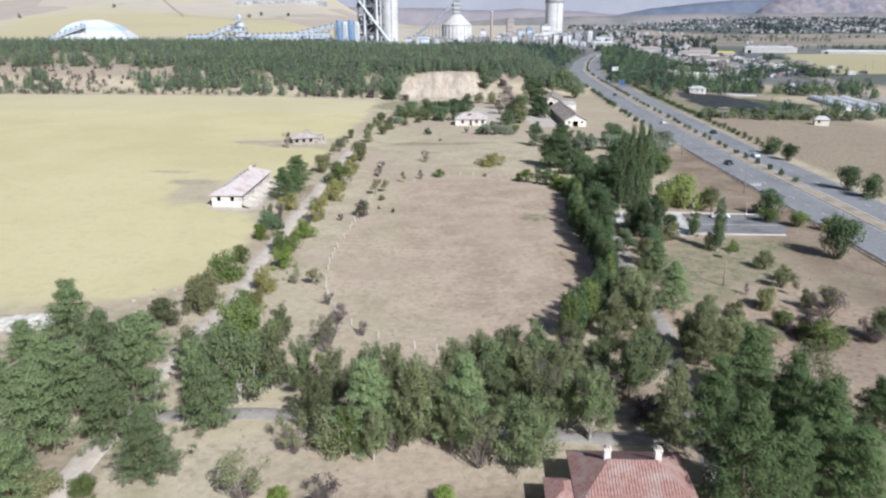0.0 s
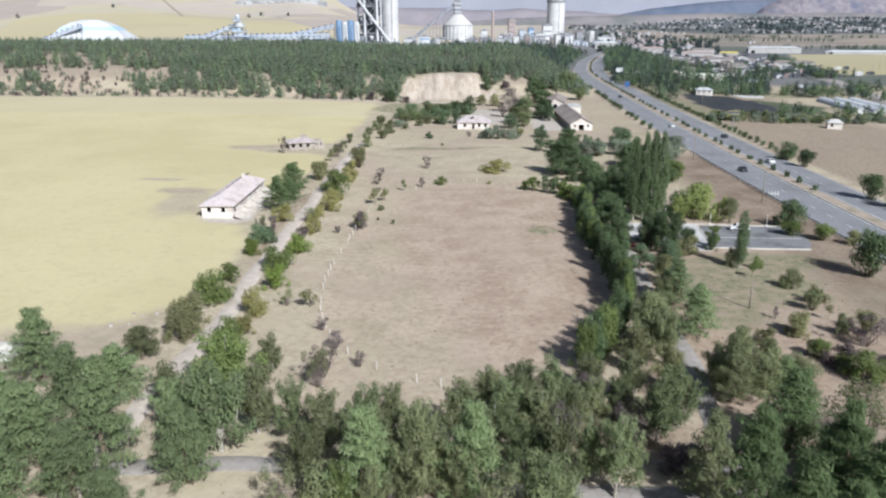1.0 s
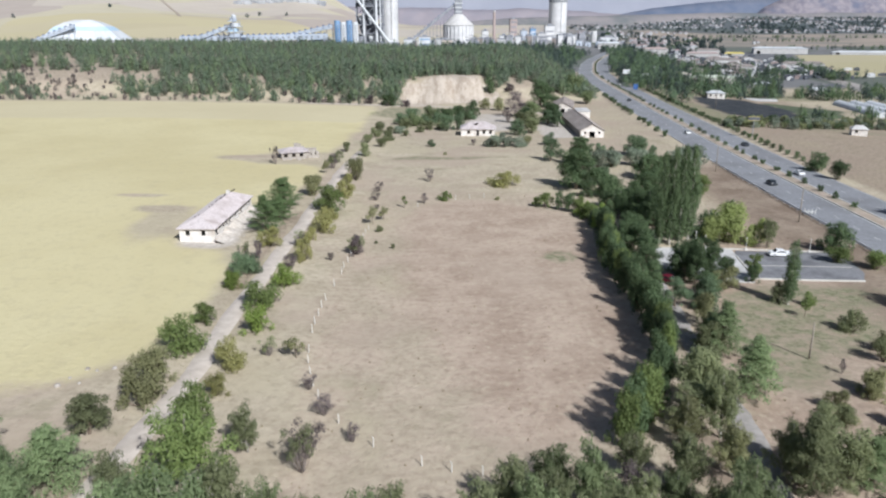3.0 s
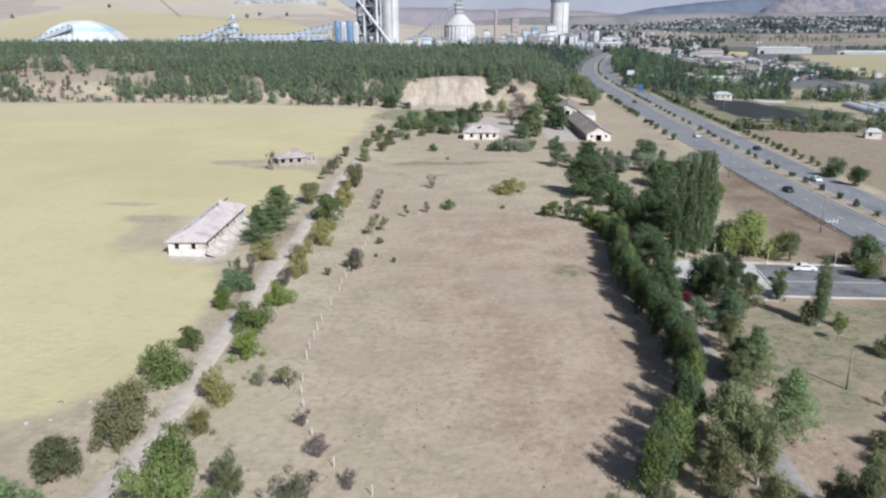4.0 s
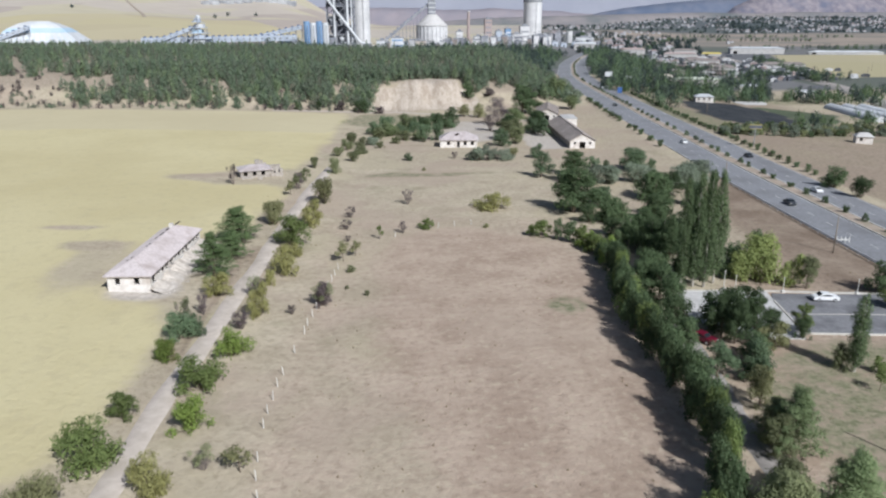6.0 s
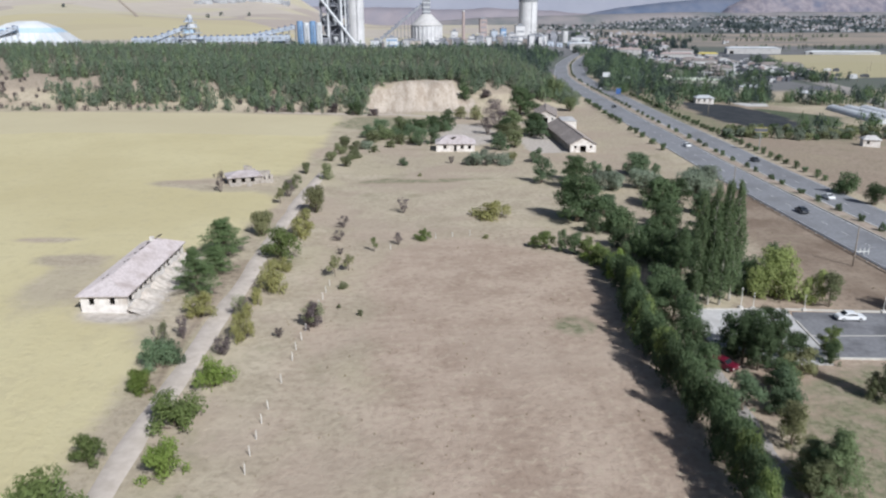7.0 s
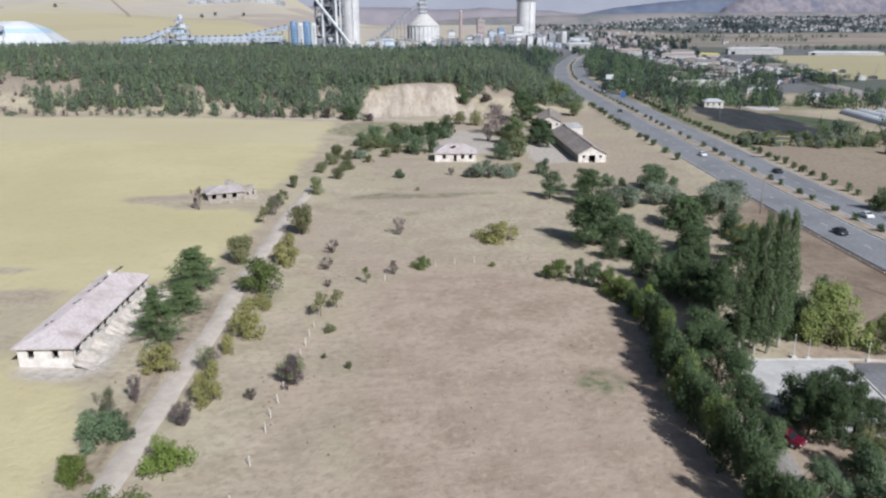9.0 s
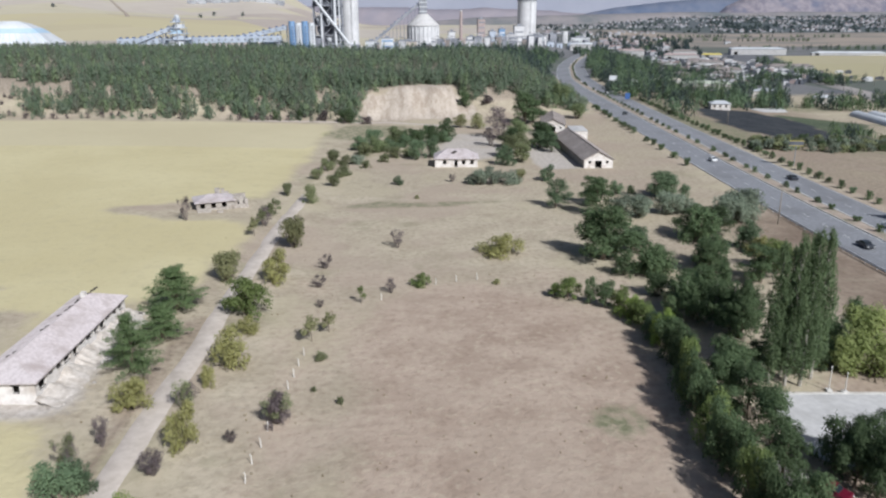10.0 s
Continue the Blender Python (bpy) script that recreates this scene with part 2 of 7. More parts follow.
def terrain(x, y):
    """Height of the land, flat round the field, with the wooded rise to the north and hills far off."""
    x, y = np.asarray(x, float), np.asarray(y, float)
    d = x - road_edge(y)
    z = 6.0 * (1 - np.exp(-np.maximum(0.0, -x - 12) / 100.0))
    z = z - 5.0 * sm(34, 130, d) * sm(150, 420, y)
    cut = sm(-16, 0, x) * sm(60, 46, x)
    gully = np.sin(x / 2.3 + 0.05 * y) * np.sin(x / 6.1 + 1.3) + 0.6 * np.sin(x / 1.15 + y / 5.0) * np.sin(x / 3.7) + 0.5 * np.sin(x / 7.9 + y / 4.0)
    crest = 481 + 4.0 * np.sin(x / 6.3 + 0.8) + 2.5 * np.sin(x / 2.9)
    cutting = sm(446, crest, y) + 0.075 * gully * sm(446, 460, y) * sm(490, 474, y)
    rise = 13 * ((1 - cut) * sm(438, 492, y) + cut * cutting) + 5 * sm(480, 600, y)
    z = z + sm(-5, -60, d) * rise * (1 - 0.55 * sm(640, 820, y))
    q = x / np.maximum(y, 1.0)
    hills = 165 * sm(950, 3700, y) * sm(-0.01, -0.17, q)
    hills = hills * (1 + 0.22 * np.sin(x / 210.0 + 0.6) * np.cos(y / 330.0)) + 9 * sm(900, 1500, y) * sm(0.1, -0.1, q) * np.sin(x / 120.0 + y / 260.0)
    return z + hills + 46 * sm(2300, 4300, y) * sm(0.2, 0.42, q)


def ground_z(x, y):
    return float(terrain(x, y))


# ---- mesh helpers ----
def joined(*pieces):
    verts, faces, n = [], [], 0
    for v, f in pieces:
        verts.extend(v)
        faces.extend([tuple(i + n for i in face) for face in f])
        n += len(v)
    return verts, faces


def box(x0, y0, z0, x1, y1, z1):
    v = [(x, y, z) for z in (z0, z1) for y in (y0, y1) for x in (x0, x1)]
    return v, [(0, 2, 3, 1), (4, 5, 7, 6), (0, 1, 5, 4), (1, 3, 7, 5), (3, 2, 6, 7), (2, 0, 4, 6)]


def tube(points, radii, sides=6, caps=True):
    """A tapered tube along points."""
    pts = [Vector(p) for p in points]
    verts, faces = [], []
    for i, p in enumerate(pts):
        d = (pts[min(i + 1, len(pts) - 1)] - pts[max(i - 1, 0)]).normalized()
        u = d.cross(Vector((0, 0, 1)) if abs(d.z) < 0.9 else Vector((1, 0, 0))).normalized()
        w = d.cross(u)
        for k in range(sides):
            a = 2 * math.pi * k / sides
            verts.append(tuple(p + (u * math.cos(a) + w * math.sin(a)) * radii[i]))
    for i in range(len(pts) - 1):
        for k in range(sides):
            a, b = i * sides + k, i * sides + (k + 1) % sides
            faces.append((a, b, b + sides, a + sides))
    if caps:
        faces.append(tuple(range(sides))[::-1])
        faces.append(tuple(range(len(verts) - sides, len(verts))))
    return verts, faces


def lathe(profile, sides=24):
    """Rings of (radius, z) round the z axis, closed at both ends."""
    verts, faces = [], []
    for r, z in profile:
        verts += [(r * math.cos(2 * math.pi * k / sides), r * math.sin(2 * math.pi * k / sides), z) for k in range(sides)]
    for i in range(len(profile) - 1):
        for k in range(sides):
            a, b = i * sides + k, i * sides + (k + 1) % sides
            faces.append((a, b, b + sides, a + sides))
    faces.append(tuple(range(sides))[::-1])
    faces.append(tuple(range(len(verts) - sides, len(verts))))
    return verts, faces


def turned(vf, m):
    return [tuple(m @ Vector(p)) for p in vf[0]], vf[1]


def mesh_of(name, vf, mat, smooth=False):
    me = bpy.data.meshes.new(name)
    me.from_pydata(vf[0], [], vf[1])
    me.materials.append(mat)
    if smooth:
        me.polygons.foreach_set("use_smooth", [True] * len(me.polygons))
    me.update()
    return me


def part(name, vf, mat, parent=None, label="", smooth=False, loc=None):
    ob = new(name, mesh_of(name, vf, mat, smooth))
    ob.parent = parent
    if loc:
        ob.location = loc
    return tagged(ob, label)


def thing(name, m, label, category, group=""):
    ob = new(name)
    ob.empty_display_size = 0.5
    ob.matrix_basis = m
    return tagged(ob, label, category, group)


# ---- ground ----
def graded(*runs):
    out = []
    for a, b, n in runs:
        out.append(np.linspace(a, b, n, endpoint=False))
    out.append([runs[-1][1]])
    return np.concatenate(out)


gx = graded((-4600, -900, 24), (-900, -420, 32), (-420, -190, 30), (-190, 150, 120), (150, 330, 40), (330, 900, 40), (900, 4600, 30))
gy = graded((-1500, 20, 18), (20, 480, 150), (480, 660, 36), (660, 1100, 40), (1100, 2200, 40), (2200, 4900, 40))
GX, GY = np.meshgrid(gx, gy)
GZ = terrain(GX, GY)
nx, ny = len(gx), len(gy)


def inside(px, py, poly):
    """1 inside the outline, 0 outside."""
    res = np.zeros(px.shape, bool)
    for (x0, y0), (x1, y1) in zip(poly, poly[1:] + poly[:1]):
        c = (y0 > py) != (y1 > py)
        res ^= c & (px < (x1 - x0) * (py - y0) / (y1 - y0 + 1e-12) + x0)
    return res.astype(float)


def soft(a, n=1):
    for _ in range(n):
        p = np.pad(a, 1, mode="edge")
        a = (p[:-2, 1:-1] + p[2:, 1:-1] + p[1:-1, :-2] + p[1:-1, 2:] + 2 * p[1:-1, 1:-1]) / 6
    return a


STUBBLE = [(-300, 92), (-120, 101), (-60, 107), (-45.5, 112), (-41, 119), (-37, 126), (-35.5, 139), (-35, 152), (-37.5, 166), (-37.5, 172),
           (-51, 173), (-54, 190), (-52, 208), (-40, 210), (-33.5, 212), (-31, 240), (-30, 262), (-50, 264), (-62, 272), (-50, 284), (-30, 286), (-26, 330), (-21, 434), (-300, 432)]
HAYSTRIP = [(-300, 360), (-26, 366), (-21, 436), (-300, 432)]
PADDOCK = [(-14, 113), (-11, 106), (-6, 99), (2, 94), (12, 94), (25, 101), (33, 112), (38, 130), (40, 160), (41, 185), (37, 203), (31, 210), (15, 221),
           (0, 216), (-10, 200), (-14, 175), (-16, 150), (-17, 130)]
LOT = [(28, 56), (70, 40), (92, 60), (93, 200), (84, 206), (46, 160), (42, 120), (36, 95)]
stubble = soft(inside(GX, GY, STUBBLE), 4)
for cx, cy, rx, ry, k in ((-59, 190, 7, 17, 0.75), (-63, 203, 8, 4, 0.9), (-72, 216, 8, 3.0, 1.0), (-55, 272, 14, 5.5, 1.0), (-47, 270, 10, 7, 1.0), (-60, 112, 14, 5, 0.35)):
    stubble = stubble * (1 - k * np.clip(1.7 - 1.4 * np.hypot((GX - cx) / rx, (GY - cy) / ry), 0, 1))
hay = soft(inside(GX, GY, HAYSTRIP), 2)
soil = soft(np.clip(inside(GX, GY, PADDOCK) * 0.9 * sm(-17, 4, GX + 0.25 * (GY - 150) * (GY < 150)) + inside(GX, GY, LOT), 0, 1), 7)
edge_d = GX - road_edge(GY)
verge = sm(-34, -8, edge_d) * sm(2, -1, edge_d) * sm(60, 120, GY) * sm(290, 240, GY)
russet = np.maximum(0.42 * soft(inside(GX, GY, LOT), 3), np.maximum(0.9 * verge, 0.6 * sm(27, 31, edge_d) * sm(140, 100, edge_d) * sm(680, 600, GY)))
for cx, cy, rx, ry, k in ((18, 56, 30, 9, 0.7), (46, 62, 22, 16, 0.75), (-4, 58, 20, 6, 0.5), (66, 90, 16, 22, 0.65), (24, 82, 11, 9, 0.75), (33, 95, 7, 10, 0.7), (-14, 88, 9, 5, 0.5), (-38, 66, 8, 10, 0.6), (48, 76, 14, 14, 0.6)):
    russet = np.maximum(russet, k * np.clip(1.6 - 1.3 * np.hypot((GX - cx) / rx, (GY - cy) / ry), 0, 1))
soil = np.maximum(soil, 0.5 * sm(235, 222, GY) * sm(50, 60, GY) * sm(-24, -14, GX) * sm(60, 42, GX))
russet = np.maximum(russet, 0.40 * sm(36, 52, GX) * sm(206, 216, GY) * sm(475, 445, GY) * sm(-2, -6, edge_d))
russet = np.maximum(russet, 0.34 * sm(-18, -8, GX) * sm(56, 46, GX) * sm(284, 292, GY) * sm(334, 322, GY))
track_d = GX - np.interp(GY, [105, 133, 158, 189, 229, 269], [-31.7, -30.3, -28.7, -27.0, -25.0, -22.5])
russet = np.maximum(russet, 0.62 * sm(-7, -4, track_d) * sm(-0.5, -2.0, track_d) * sm(138, 150, GY) * sm(214, 200, GY))
weeds = 0.9 * soft(inside(GX, GY, [(-14, 278), (-3, 276), (12, 276), (36, 281), (20, 282), (0, 284)]), 1)
weeds = np.maximum(weeds, 1.0 * soft(inside(GX, GY, [(-20, 392), (8, 396), (14, 428), (-16, 434)]), 2))
for cx, cy, rx, ry, k in ((28.7, 168, 4.2, 4.6, 1.0), (60, 132, 18, 14, 0.95), (68, 144, 18, 7, 0.95), (52, 122, 8, 16, 0.8), (76, 120, 12, 20, 0.45), (-10, 403, 16, 17, 1.0), (6, 279, 16, 2.6, 0.9), (46, 250, 8, 20, 0.3), (0, 140, 12, 16, 0.12),
                          (88, 215, 6, 20, 0.3), (205, 400, 40, 30, 0.5), (190, 345, 40, 15, 0.5), (-4, 306, 16, 12, 0.32), (24, 300, 18, 5, 0.3), (74, 128, 14, 12, 0.4), (175, 520, 40, 60, 0.55), (230, 545, 60, 45, 0.5), (146, 420, 14, 70, 1.0), (165, 492, 24, 12, 0.7), (244, 510, 36, 26, 0.85), (205, 505, 20, 12, 0.8), (270, 470, 22, 18, 0.6), (225, 430, 40, 40, 0.5)):
    weeds = np.maximum(weeds, k * np.clip(1.6 - 1.3 * np.hypot((GX - cx) / rx, (GY - cy) / ry), 0, 1))
cliff = inside(GX, GY, [(-9, 444), (20, 447), (46, 445), (50, 450), (48, 459), (43, 469), (36, 482), (24, 488), (15, 484), (7, 478), (-3, 473), (-9, 462)])
cliff = soft(cliff, 2)
debris = soft(inside(GX, GY, [(51, 322), (66, 322), (66, 352), (67, 374), (57, 370), (52, 350)]), 1)
debris = np.maximum(debris, 0.8 * soft(inside(GX, GY, [(22, 343), (36, 338), (46, 352), (47, 395), (30, 404), (22, 378)]), 3))
debris = np.maximum(debris, soft(inside(GX, GY, [(-51, 172), (-38.5, 173), (-37.0, 205), (-42, 207)]), 1))
debris = np.maximum(debris, 0.9 * np.clip(1.8 - 1.4 * np.hypot((GX + 59) / 6.5, (GY - 101.5) / 3.2), 0, 1))
cliff = np.maximum(cliff, sm(-330, -390, GX) * sm(760, 800, GY) * sm(1010, 960, GY))
darkfield = soft(inside(GX, GY, [(170, 486), (200, 477), (207, 450), (203, 416), (196, 384), (182, 372), (162, 372), (157, 406), (160, 440)]), 2)
leafcrop = soft(inside(GX, GY, [(205, 470), (216, 466), (243, 442), (224, 408), (198, 388), (203, 420)]), 2)
leafcrop = np.maximum(leafcrop, 0.8 * soft(inside(GX, GY, [(258, 480), (330, 470), (320, 430), (250, 400), (240, 415)]), 2) * 0.6)
woodfloor = sm(458, 478, GY) * sm(720, 680, GY) * sm(-12, -22, edge_d) * (1 - soft(inside(GX, GY, [(-14, 440), (62, 440), (56, 464), (40, 482), (24, 492), (6, 480), (-12, 464)]), 1)) * sm(-520, -480, GX)
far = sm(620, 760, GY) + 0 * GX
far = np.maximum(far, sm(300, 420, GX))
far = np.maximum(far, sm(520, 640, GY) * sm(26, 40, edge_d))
gold = soft(inside(GX, GY, [(372, 690), (900, 660), (1000, 1010), (535, 1080), (440, 860)]), 1)
gold = np.maximum(gold, soft(inside(GX, GY, [(-700, 1150), (-190, 1120), (-150, 1500), (-330, 1900), (-900, 1800)]), 2))
strip = sm(1320, 1420, GY) * sm(2500, 2300, GY) * sm(0.24, 0.3, GX / np.maximum(GY, 1))
gold = np.maximum(gold, 0.35 * sm(1000, 1300, GY) * sm(-0.02, -0.1, GX / np.maximum(GY, 1)) * (0.5 + 0.5 * np.sin(GX / 170 + GY / 400)))

hillside = sm(1050, 1350, GY) * sm(0.24, 0.12, GX / np.maximum(GY, 1))
hillside = np.maximum(hillside, sm(850, 1250, GY) * sm(0.06, -0.08, GX / np.maximum(GY, 1)))
grove = sm(2200, 2500, GY) * sm(0.36, 0.44, GX / np.maximum(GY, 1)) + 0.6 * sm(2600, 2900, GY) * sm(0.26, 0.3, GX / np.maximum(GY, 1)) * sm(0.44, 0.38, GX / np.maximum(GY, 1))
ground_mesh = bpy.data.meshes.new("ground")
gv = np.stack([GX, GY, GZ], -1).reshape(-1, 3)
idx = np.arange(nx * ny).reshape(ny, nx)
gf = np.stack([idx[:-1, :-1], idx[:-1, 1:], idx[1:, 1:], idx[1:, :-1]], -1).reshape(-1, 4)
ground_mesh.from_pydata(gv.tolist(), [], gf.tolist())
ground_mesh.polygons.foreach_set("use_smooth", [True] * len(gf))
for key, chans in (("cover", (stubble, soil, weeds)), ("land", (cliff, darkfield, far)), ("crop", (hay, gold, russet)), ("slope", (hillside, woodfloor, leafcrop)), ("plain", (strip, grove, debris))):
    at = ground_mesh.attributes.new(key, "FLOAT_COLOR", "POINT")
    rgba = np.ones((ny * nx, 4))
    for k, c in enumerate(chans):
        rgba[:, k] = np.clip(c, 0, 1).ravel()
    at.data.foreach_set("color", rgba.ravel())

m_ground, t, n, l, b = nodes_of("open land")
p = place(t)
big, mid, fine, grain = (noise_node(t, s, d, 0.6, p) for s, d in ((0.018, 4), (0.11, 5), (0.9, 5), (4.0, 3)))


def cover(key):
    a = t.nodes.new("ShaderNodeAttribute")
    a.attribute_name = key
    s = t.nodes.new("ShaderNodeSeparateColor")
    t.links.new(a.outputs["Color"], s.inputs[0])
    return s.outputs


def ragged(mask, lo=0.35, hi=0.65, k=0.7):
    v = maths(t, "ADD", mask, maths(t, "MULTIPLY", maths(t, "SUBTRACT", maths(t, "ADD", mid, maths(t, "MULTIPLY", fine, 0.6)), 0.8), k))
    r = t.nodes.new("ShaderNodeMapRange")
    r.interpolation_type = "SMOOTHSTEP"
    r.inputs["From Min"].default_value, r.inputs["From Max"].default_value = lo, hi
    t.links.new(v, r.inputs["Value"])
    return maths(t, "MULTIPLY", r.outputs[0], maths(t, "MINIMUM", maths(t, "MULTIPLY", mask, 8.0), 1.0))


c1, c2, c3, c4, c5 = (cover(key) for key in ("cover", "land", "crop", "slope", "plain"))
straw = ramp(t, mid, 0.3, 0.7, (0.410, 0.348, 0.262), (0.515, 0.448, 0.342))
straw = mixed(t, maths(t, "MULTIPLY", ramp(t, fine, 0.4, 0.7, (0, 0, 0), (1, 1, 1)), 0.35), straw, (0.235, 0.20, 0.145))
earth = ramp(t, mid, 0.32, 0.68, (0.350, 0.267, 0.208), (0.469, 0.375, 0.298))
earth = mixed(t, maths(t, "MULTIPLY", ramp(t, fine, 0.45, 0.75, (0, 0, 0), (1, 1, 1)), 0.28), earth, (0.23, 0.175, 0.13))
patch = noise_node(t, 0.32, 5, 0.7, p)
earth = mixed(t, maths(t, "MULTIPLY", ramp(t, patch, 0.52, 0.68, (0, 0, 0), (1, 1, 1)), 0.20), earth, (0.26, 0.19, 0.14))
speck = noise_node(t, 0.75, 4, 0.62, p)
earth = mixed(t, maths(t, "MULTIPLY", ramp(t, speck, 0.54, 0.64, (0, 0, 0), (1, 1, 1)), 0.46), earth, (0.500, 0.430, 0.325))
earth = mixed(t, maths(t, "MULTIPLY", ramp(t, speck, 0.46, 0.35, (0, 0, 0), (1, 1, 1)), 0.36), earth, (0.22, 0.160, 0.122))
straw = mixed(t, maths(t, "MULTIPLY", ramp(t, speck, 0.46, 0.34, (0, 0, 0), (1, 1, 1)), 0.35), straw, (0.24, 0.20, 0.14))
straw = mixed(t, maths(t, "MULTIPLY", ramp(t, patch, 0.52, 0.70, (0, 0, 0), (1, 1, 1)), 0.35), straw, (0.255, 0.215, 0.155))
earth = mixed(t, maths(t, "MULTIPLY", ramp(t, big, 0.45, 0.65, (0, 0, 0), (1, 1, 1)), 0.5), earth, (0.425, 0.345, 0.275))
tract = noise_node(t, 0.028, 3, 0.55, p)
straw = mixed(t, maths(t, "MULTIPLY", ramp(t, tract, 0.50, 0.60, (0, 0, 0), (1, 1, 1)), 0.55), straw, (0.405, 0.325, 0.262))
straw = mixed(t, maths(t, "MULTIPLY", ramp(t, tract, 0.46, 0.38, (0, 0, 0), (1, 1, 1)), 0.5), straw, (0.47, 0.415, 0.295))
scrub = noise_node(t, 0.06, 5, 0.68, p)
straw = mixed(t, maths(t, "MULTIPLY", ramp(t, scrub, 0.56, 0.68, (0, 0, 0), (1, 1, 1)), 0.45), straw, (0.27, 0.25, 0.165))
mp = n.new("ShaderNodeMapping")
mp.inputs["Scale"].default_value, mp.inputs["Rotation"].default_value = (0.9, 0.03, 1), (0, 0, radians(-4))
l.new(p, mp.inputs["Vector"])
rows_of_straw = noise_node(t, 1.0, 3, 0.5, mp.outputs[0])
crop_col = ramp(t, big, 0.35, 0.65, (0.515, 0.448, 0.256), (0.588, 0.522, 0.314))
crop_col = mixed(t, maths(t, "MULTIPLY", rows_of_straw, 0.35), crop_col, (0.54, 0.49, 0.33))
crop_col = mixed(t, maths(t, "MULTIPLY", ramp(t, fine, 0.5, 0.8, (0, 0, 0), (1, 1, 1)), 0.3), crop_col, (0.36, 0.31, 0.18))
crop_col = mixed(t, maths(t, "MULTIPLY", ramp(t, patch, 0.5, 0.66, (0, 0, 0), (1, 1, 1)), 0.3), crop_col, (0.43, 0.375, 0.245))
crop_col = mixed(t, maths(t, "MULTIPLY", ragged(c3[0]), 0.5), crop_col, (0.52, 0.46, 0.335))
vor = n.new("ShaderNodeTexVoronoi")
vor.inputs["Scale"].default_value = 0.006
l.new(p, vor.inputs["Vector"])
sv = n.new("ShaderNodeSeparateColor")
l.new(vor.outputs["Color"], sv.inputs[0])
# Far land tones lean grey-blue: haze of distance mixed into the ground colour.
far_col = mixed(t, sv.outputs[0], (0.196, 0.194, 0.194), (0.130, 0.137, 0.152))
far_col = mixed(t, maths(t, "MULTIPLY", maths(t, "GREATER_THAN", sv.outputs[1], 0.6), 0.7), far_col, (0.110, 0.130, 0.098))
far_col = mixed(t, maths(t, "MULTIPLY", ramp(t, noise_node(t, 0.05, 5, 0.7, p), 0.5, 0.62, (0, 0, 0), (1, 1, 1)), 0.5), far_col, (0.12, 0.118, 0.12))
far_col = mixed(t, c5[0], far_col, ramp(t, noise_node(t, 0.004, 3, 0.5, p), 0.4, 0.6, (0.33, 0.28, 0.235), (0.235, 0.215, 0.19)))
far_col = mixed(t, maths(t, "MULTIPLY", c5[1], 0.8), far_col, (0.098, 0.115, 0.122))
col = mixed(t, ragged(c1[1], 0.3, 0.8), straw, earth)
clay = ramp(t, mid, 0.3, 0.7, (0.205, 0.155, 0.118), (0.325, 0.262, 0.205))
clay = mixed(t, maths(t, "MULTIPLY", ramp(t, fine, 0.45, 0.7, (0, 0, 0), (1, 1, 1)), 0.5), clay, (0.155, 0.115, 0.085))
col = mixed(t, ragged(c3[2], 0.25, 0.8), col, clay)
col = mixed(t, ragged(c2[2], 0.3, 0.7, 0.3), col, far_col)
col = mixed(t, c4[0], col, ramp(t, big, 0.3, 0.7, (0.43, 0.38, 0.33), (0.52, 0.475, 0.41)))
hill_fields = n.new("ShaderNodeTexVoronoi")
hill_fields.inputs["Scale"].default_value = 0.0042
l.new(p, hill_fields.inputs["Vector"])
hf = n.new("ShaderNodeSeparateColor")
l.new(hill_fields.outputs["Color"], hf.inputs[0])
patches = mixed(t, maths(t, "GREATER_THAN", hf.outputs[0], 0.55), (0.49, 0.435, 0.375), (0.50, 0.455, 0.315))
patches = mixed(t, maths(t, "GREATER_THAN", hf.outputs[1], 0.72), patches, (0.38, 0.32, 0.285))
col = mixed(t, maths(t, "MULTIPLY", c4[0], 0.65), col, patches)
col = mixed(t, maths(t, "MULTIPLY", ragged(c3[1], 0.3, 0.7, 0.3), 0.75), col, (0.50, 0.44, 0.27))
col = mixed(t, ragged(c1[0], 0.2, 0.8), col, crop_col)
green = ramp(t, fine, 0.35, 0.65, (0.155, 0.165, 0.095), (0.28, 0.26, 0.175))
col = mixed(t, maths(t, "MULTIPLY", ragged(c1[2], 0.25, 0.8, 1.0), ramp(t, patch, 0.36, 0.60, (0.25, 0.25, 0.25), (1, 1, 1))), col, green)
mp2 = n.new("ShaderNodeMapping")
mp2.inputs["Scale"].default_value = (0.30, 0.07, 0.12)
l.new(p, mp2.inputs["Vector"])
pale = ramp(t, noise_node(t, 1.0, 5, 0.65, mp2.outputs[0]), 0.34, 0.66, (0.370, 0.308, 0.250), (0.535, 0.468, 0.398))
pale = mixed(t, maths(t, "MULTIPLY", ramp(t, fine, 0.48, 0.66, (0, 0, 0), (1, 1, 1)), 0.45), pale, (0.29, 0.225, 0.165))
col = mixed(t, ragged(c4[1], 0.3, 0.7, 0.8), col, ramp(t, fine, 0.35, 0.65, (0.27, 0.225, 0.172), (0.385, 0.325, 0.262)))
col = mixed(t, ragged(c2[0], 0.2, 0.85, 1.3), col, pale)
col = mixed(t, ragged(c5[2], 0.2, 0.85, 1.3), col, ramp(t, fine, 0.35, 0.65, (0.545, 0.500, 0.455), (0.40, 0.355, 0.31)))
leaf_rows = ramp(t, maths(t, "ADD", fine, maths(t, "MULTIPLY", mid, 0.5)), 0.6, 0.95, (0.070, 0.090, 0.058), (0.130, 0.150, 0.095))
col = mixed(t, ragged(c4[2], 0.3, 0.7, 1.2), col, leaf_rows)
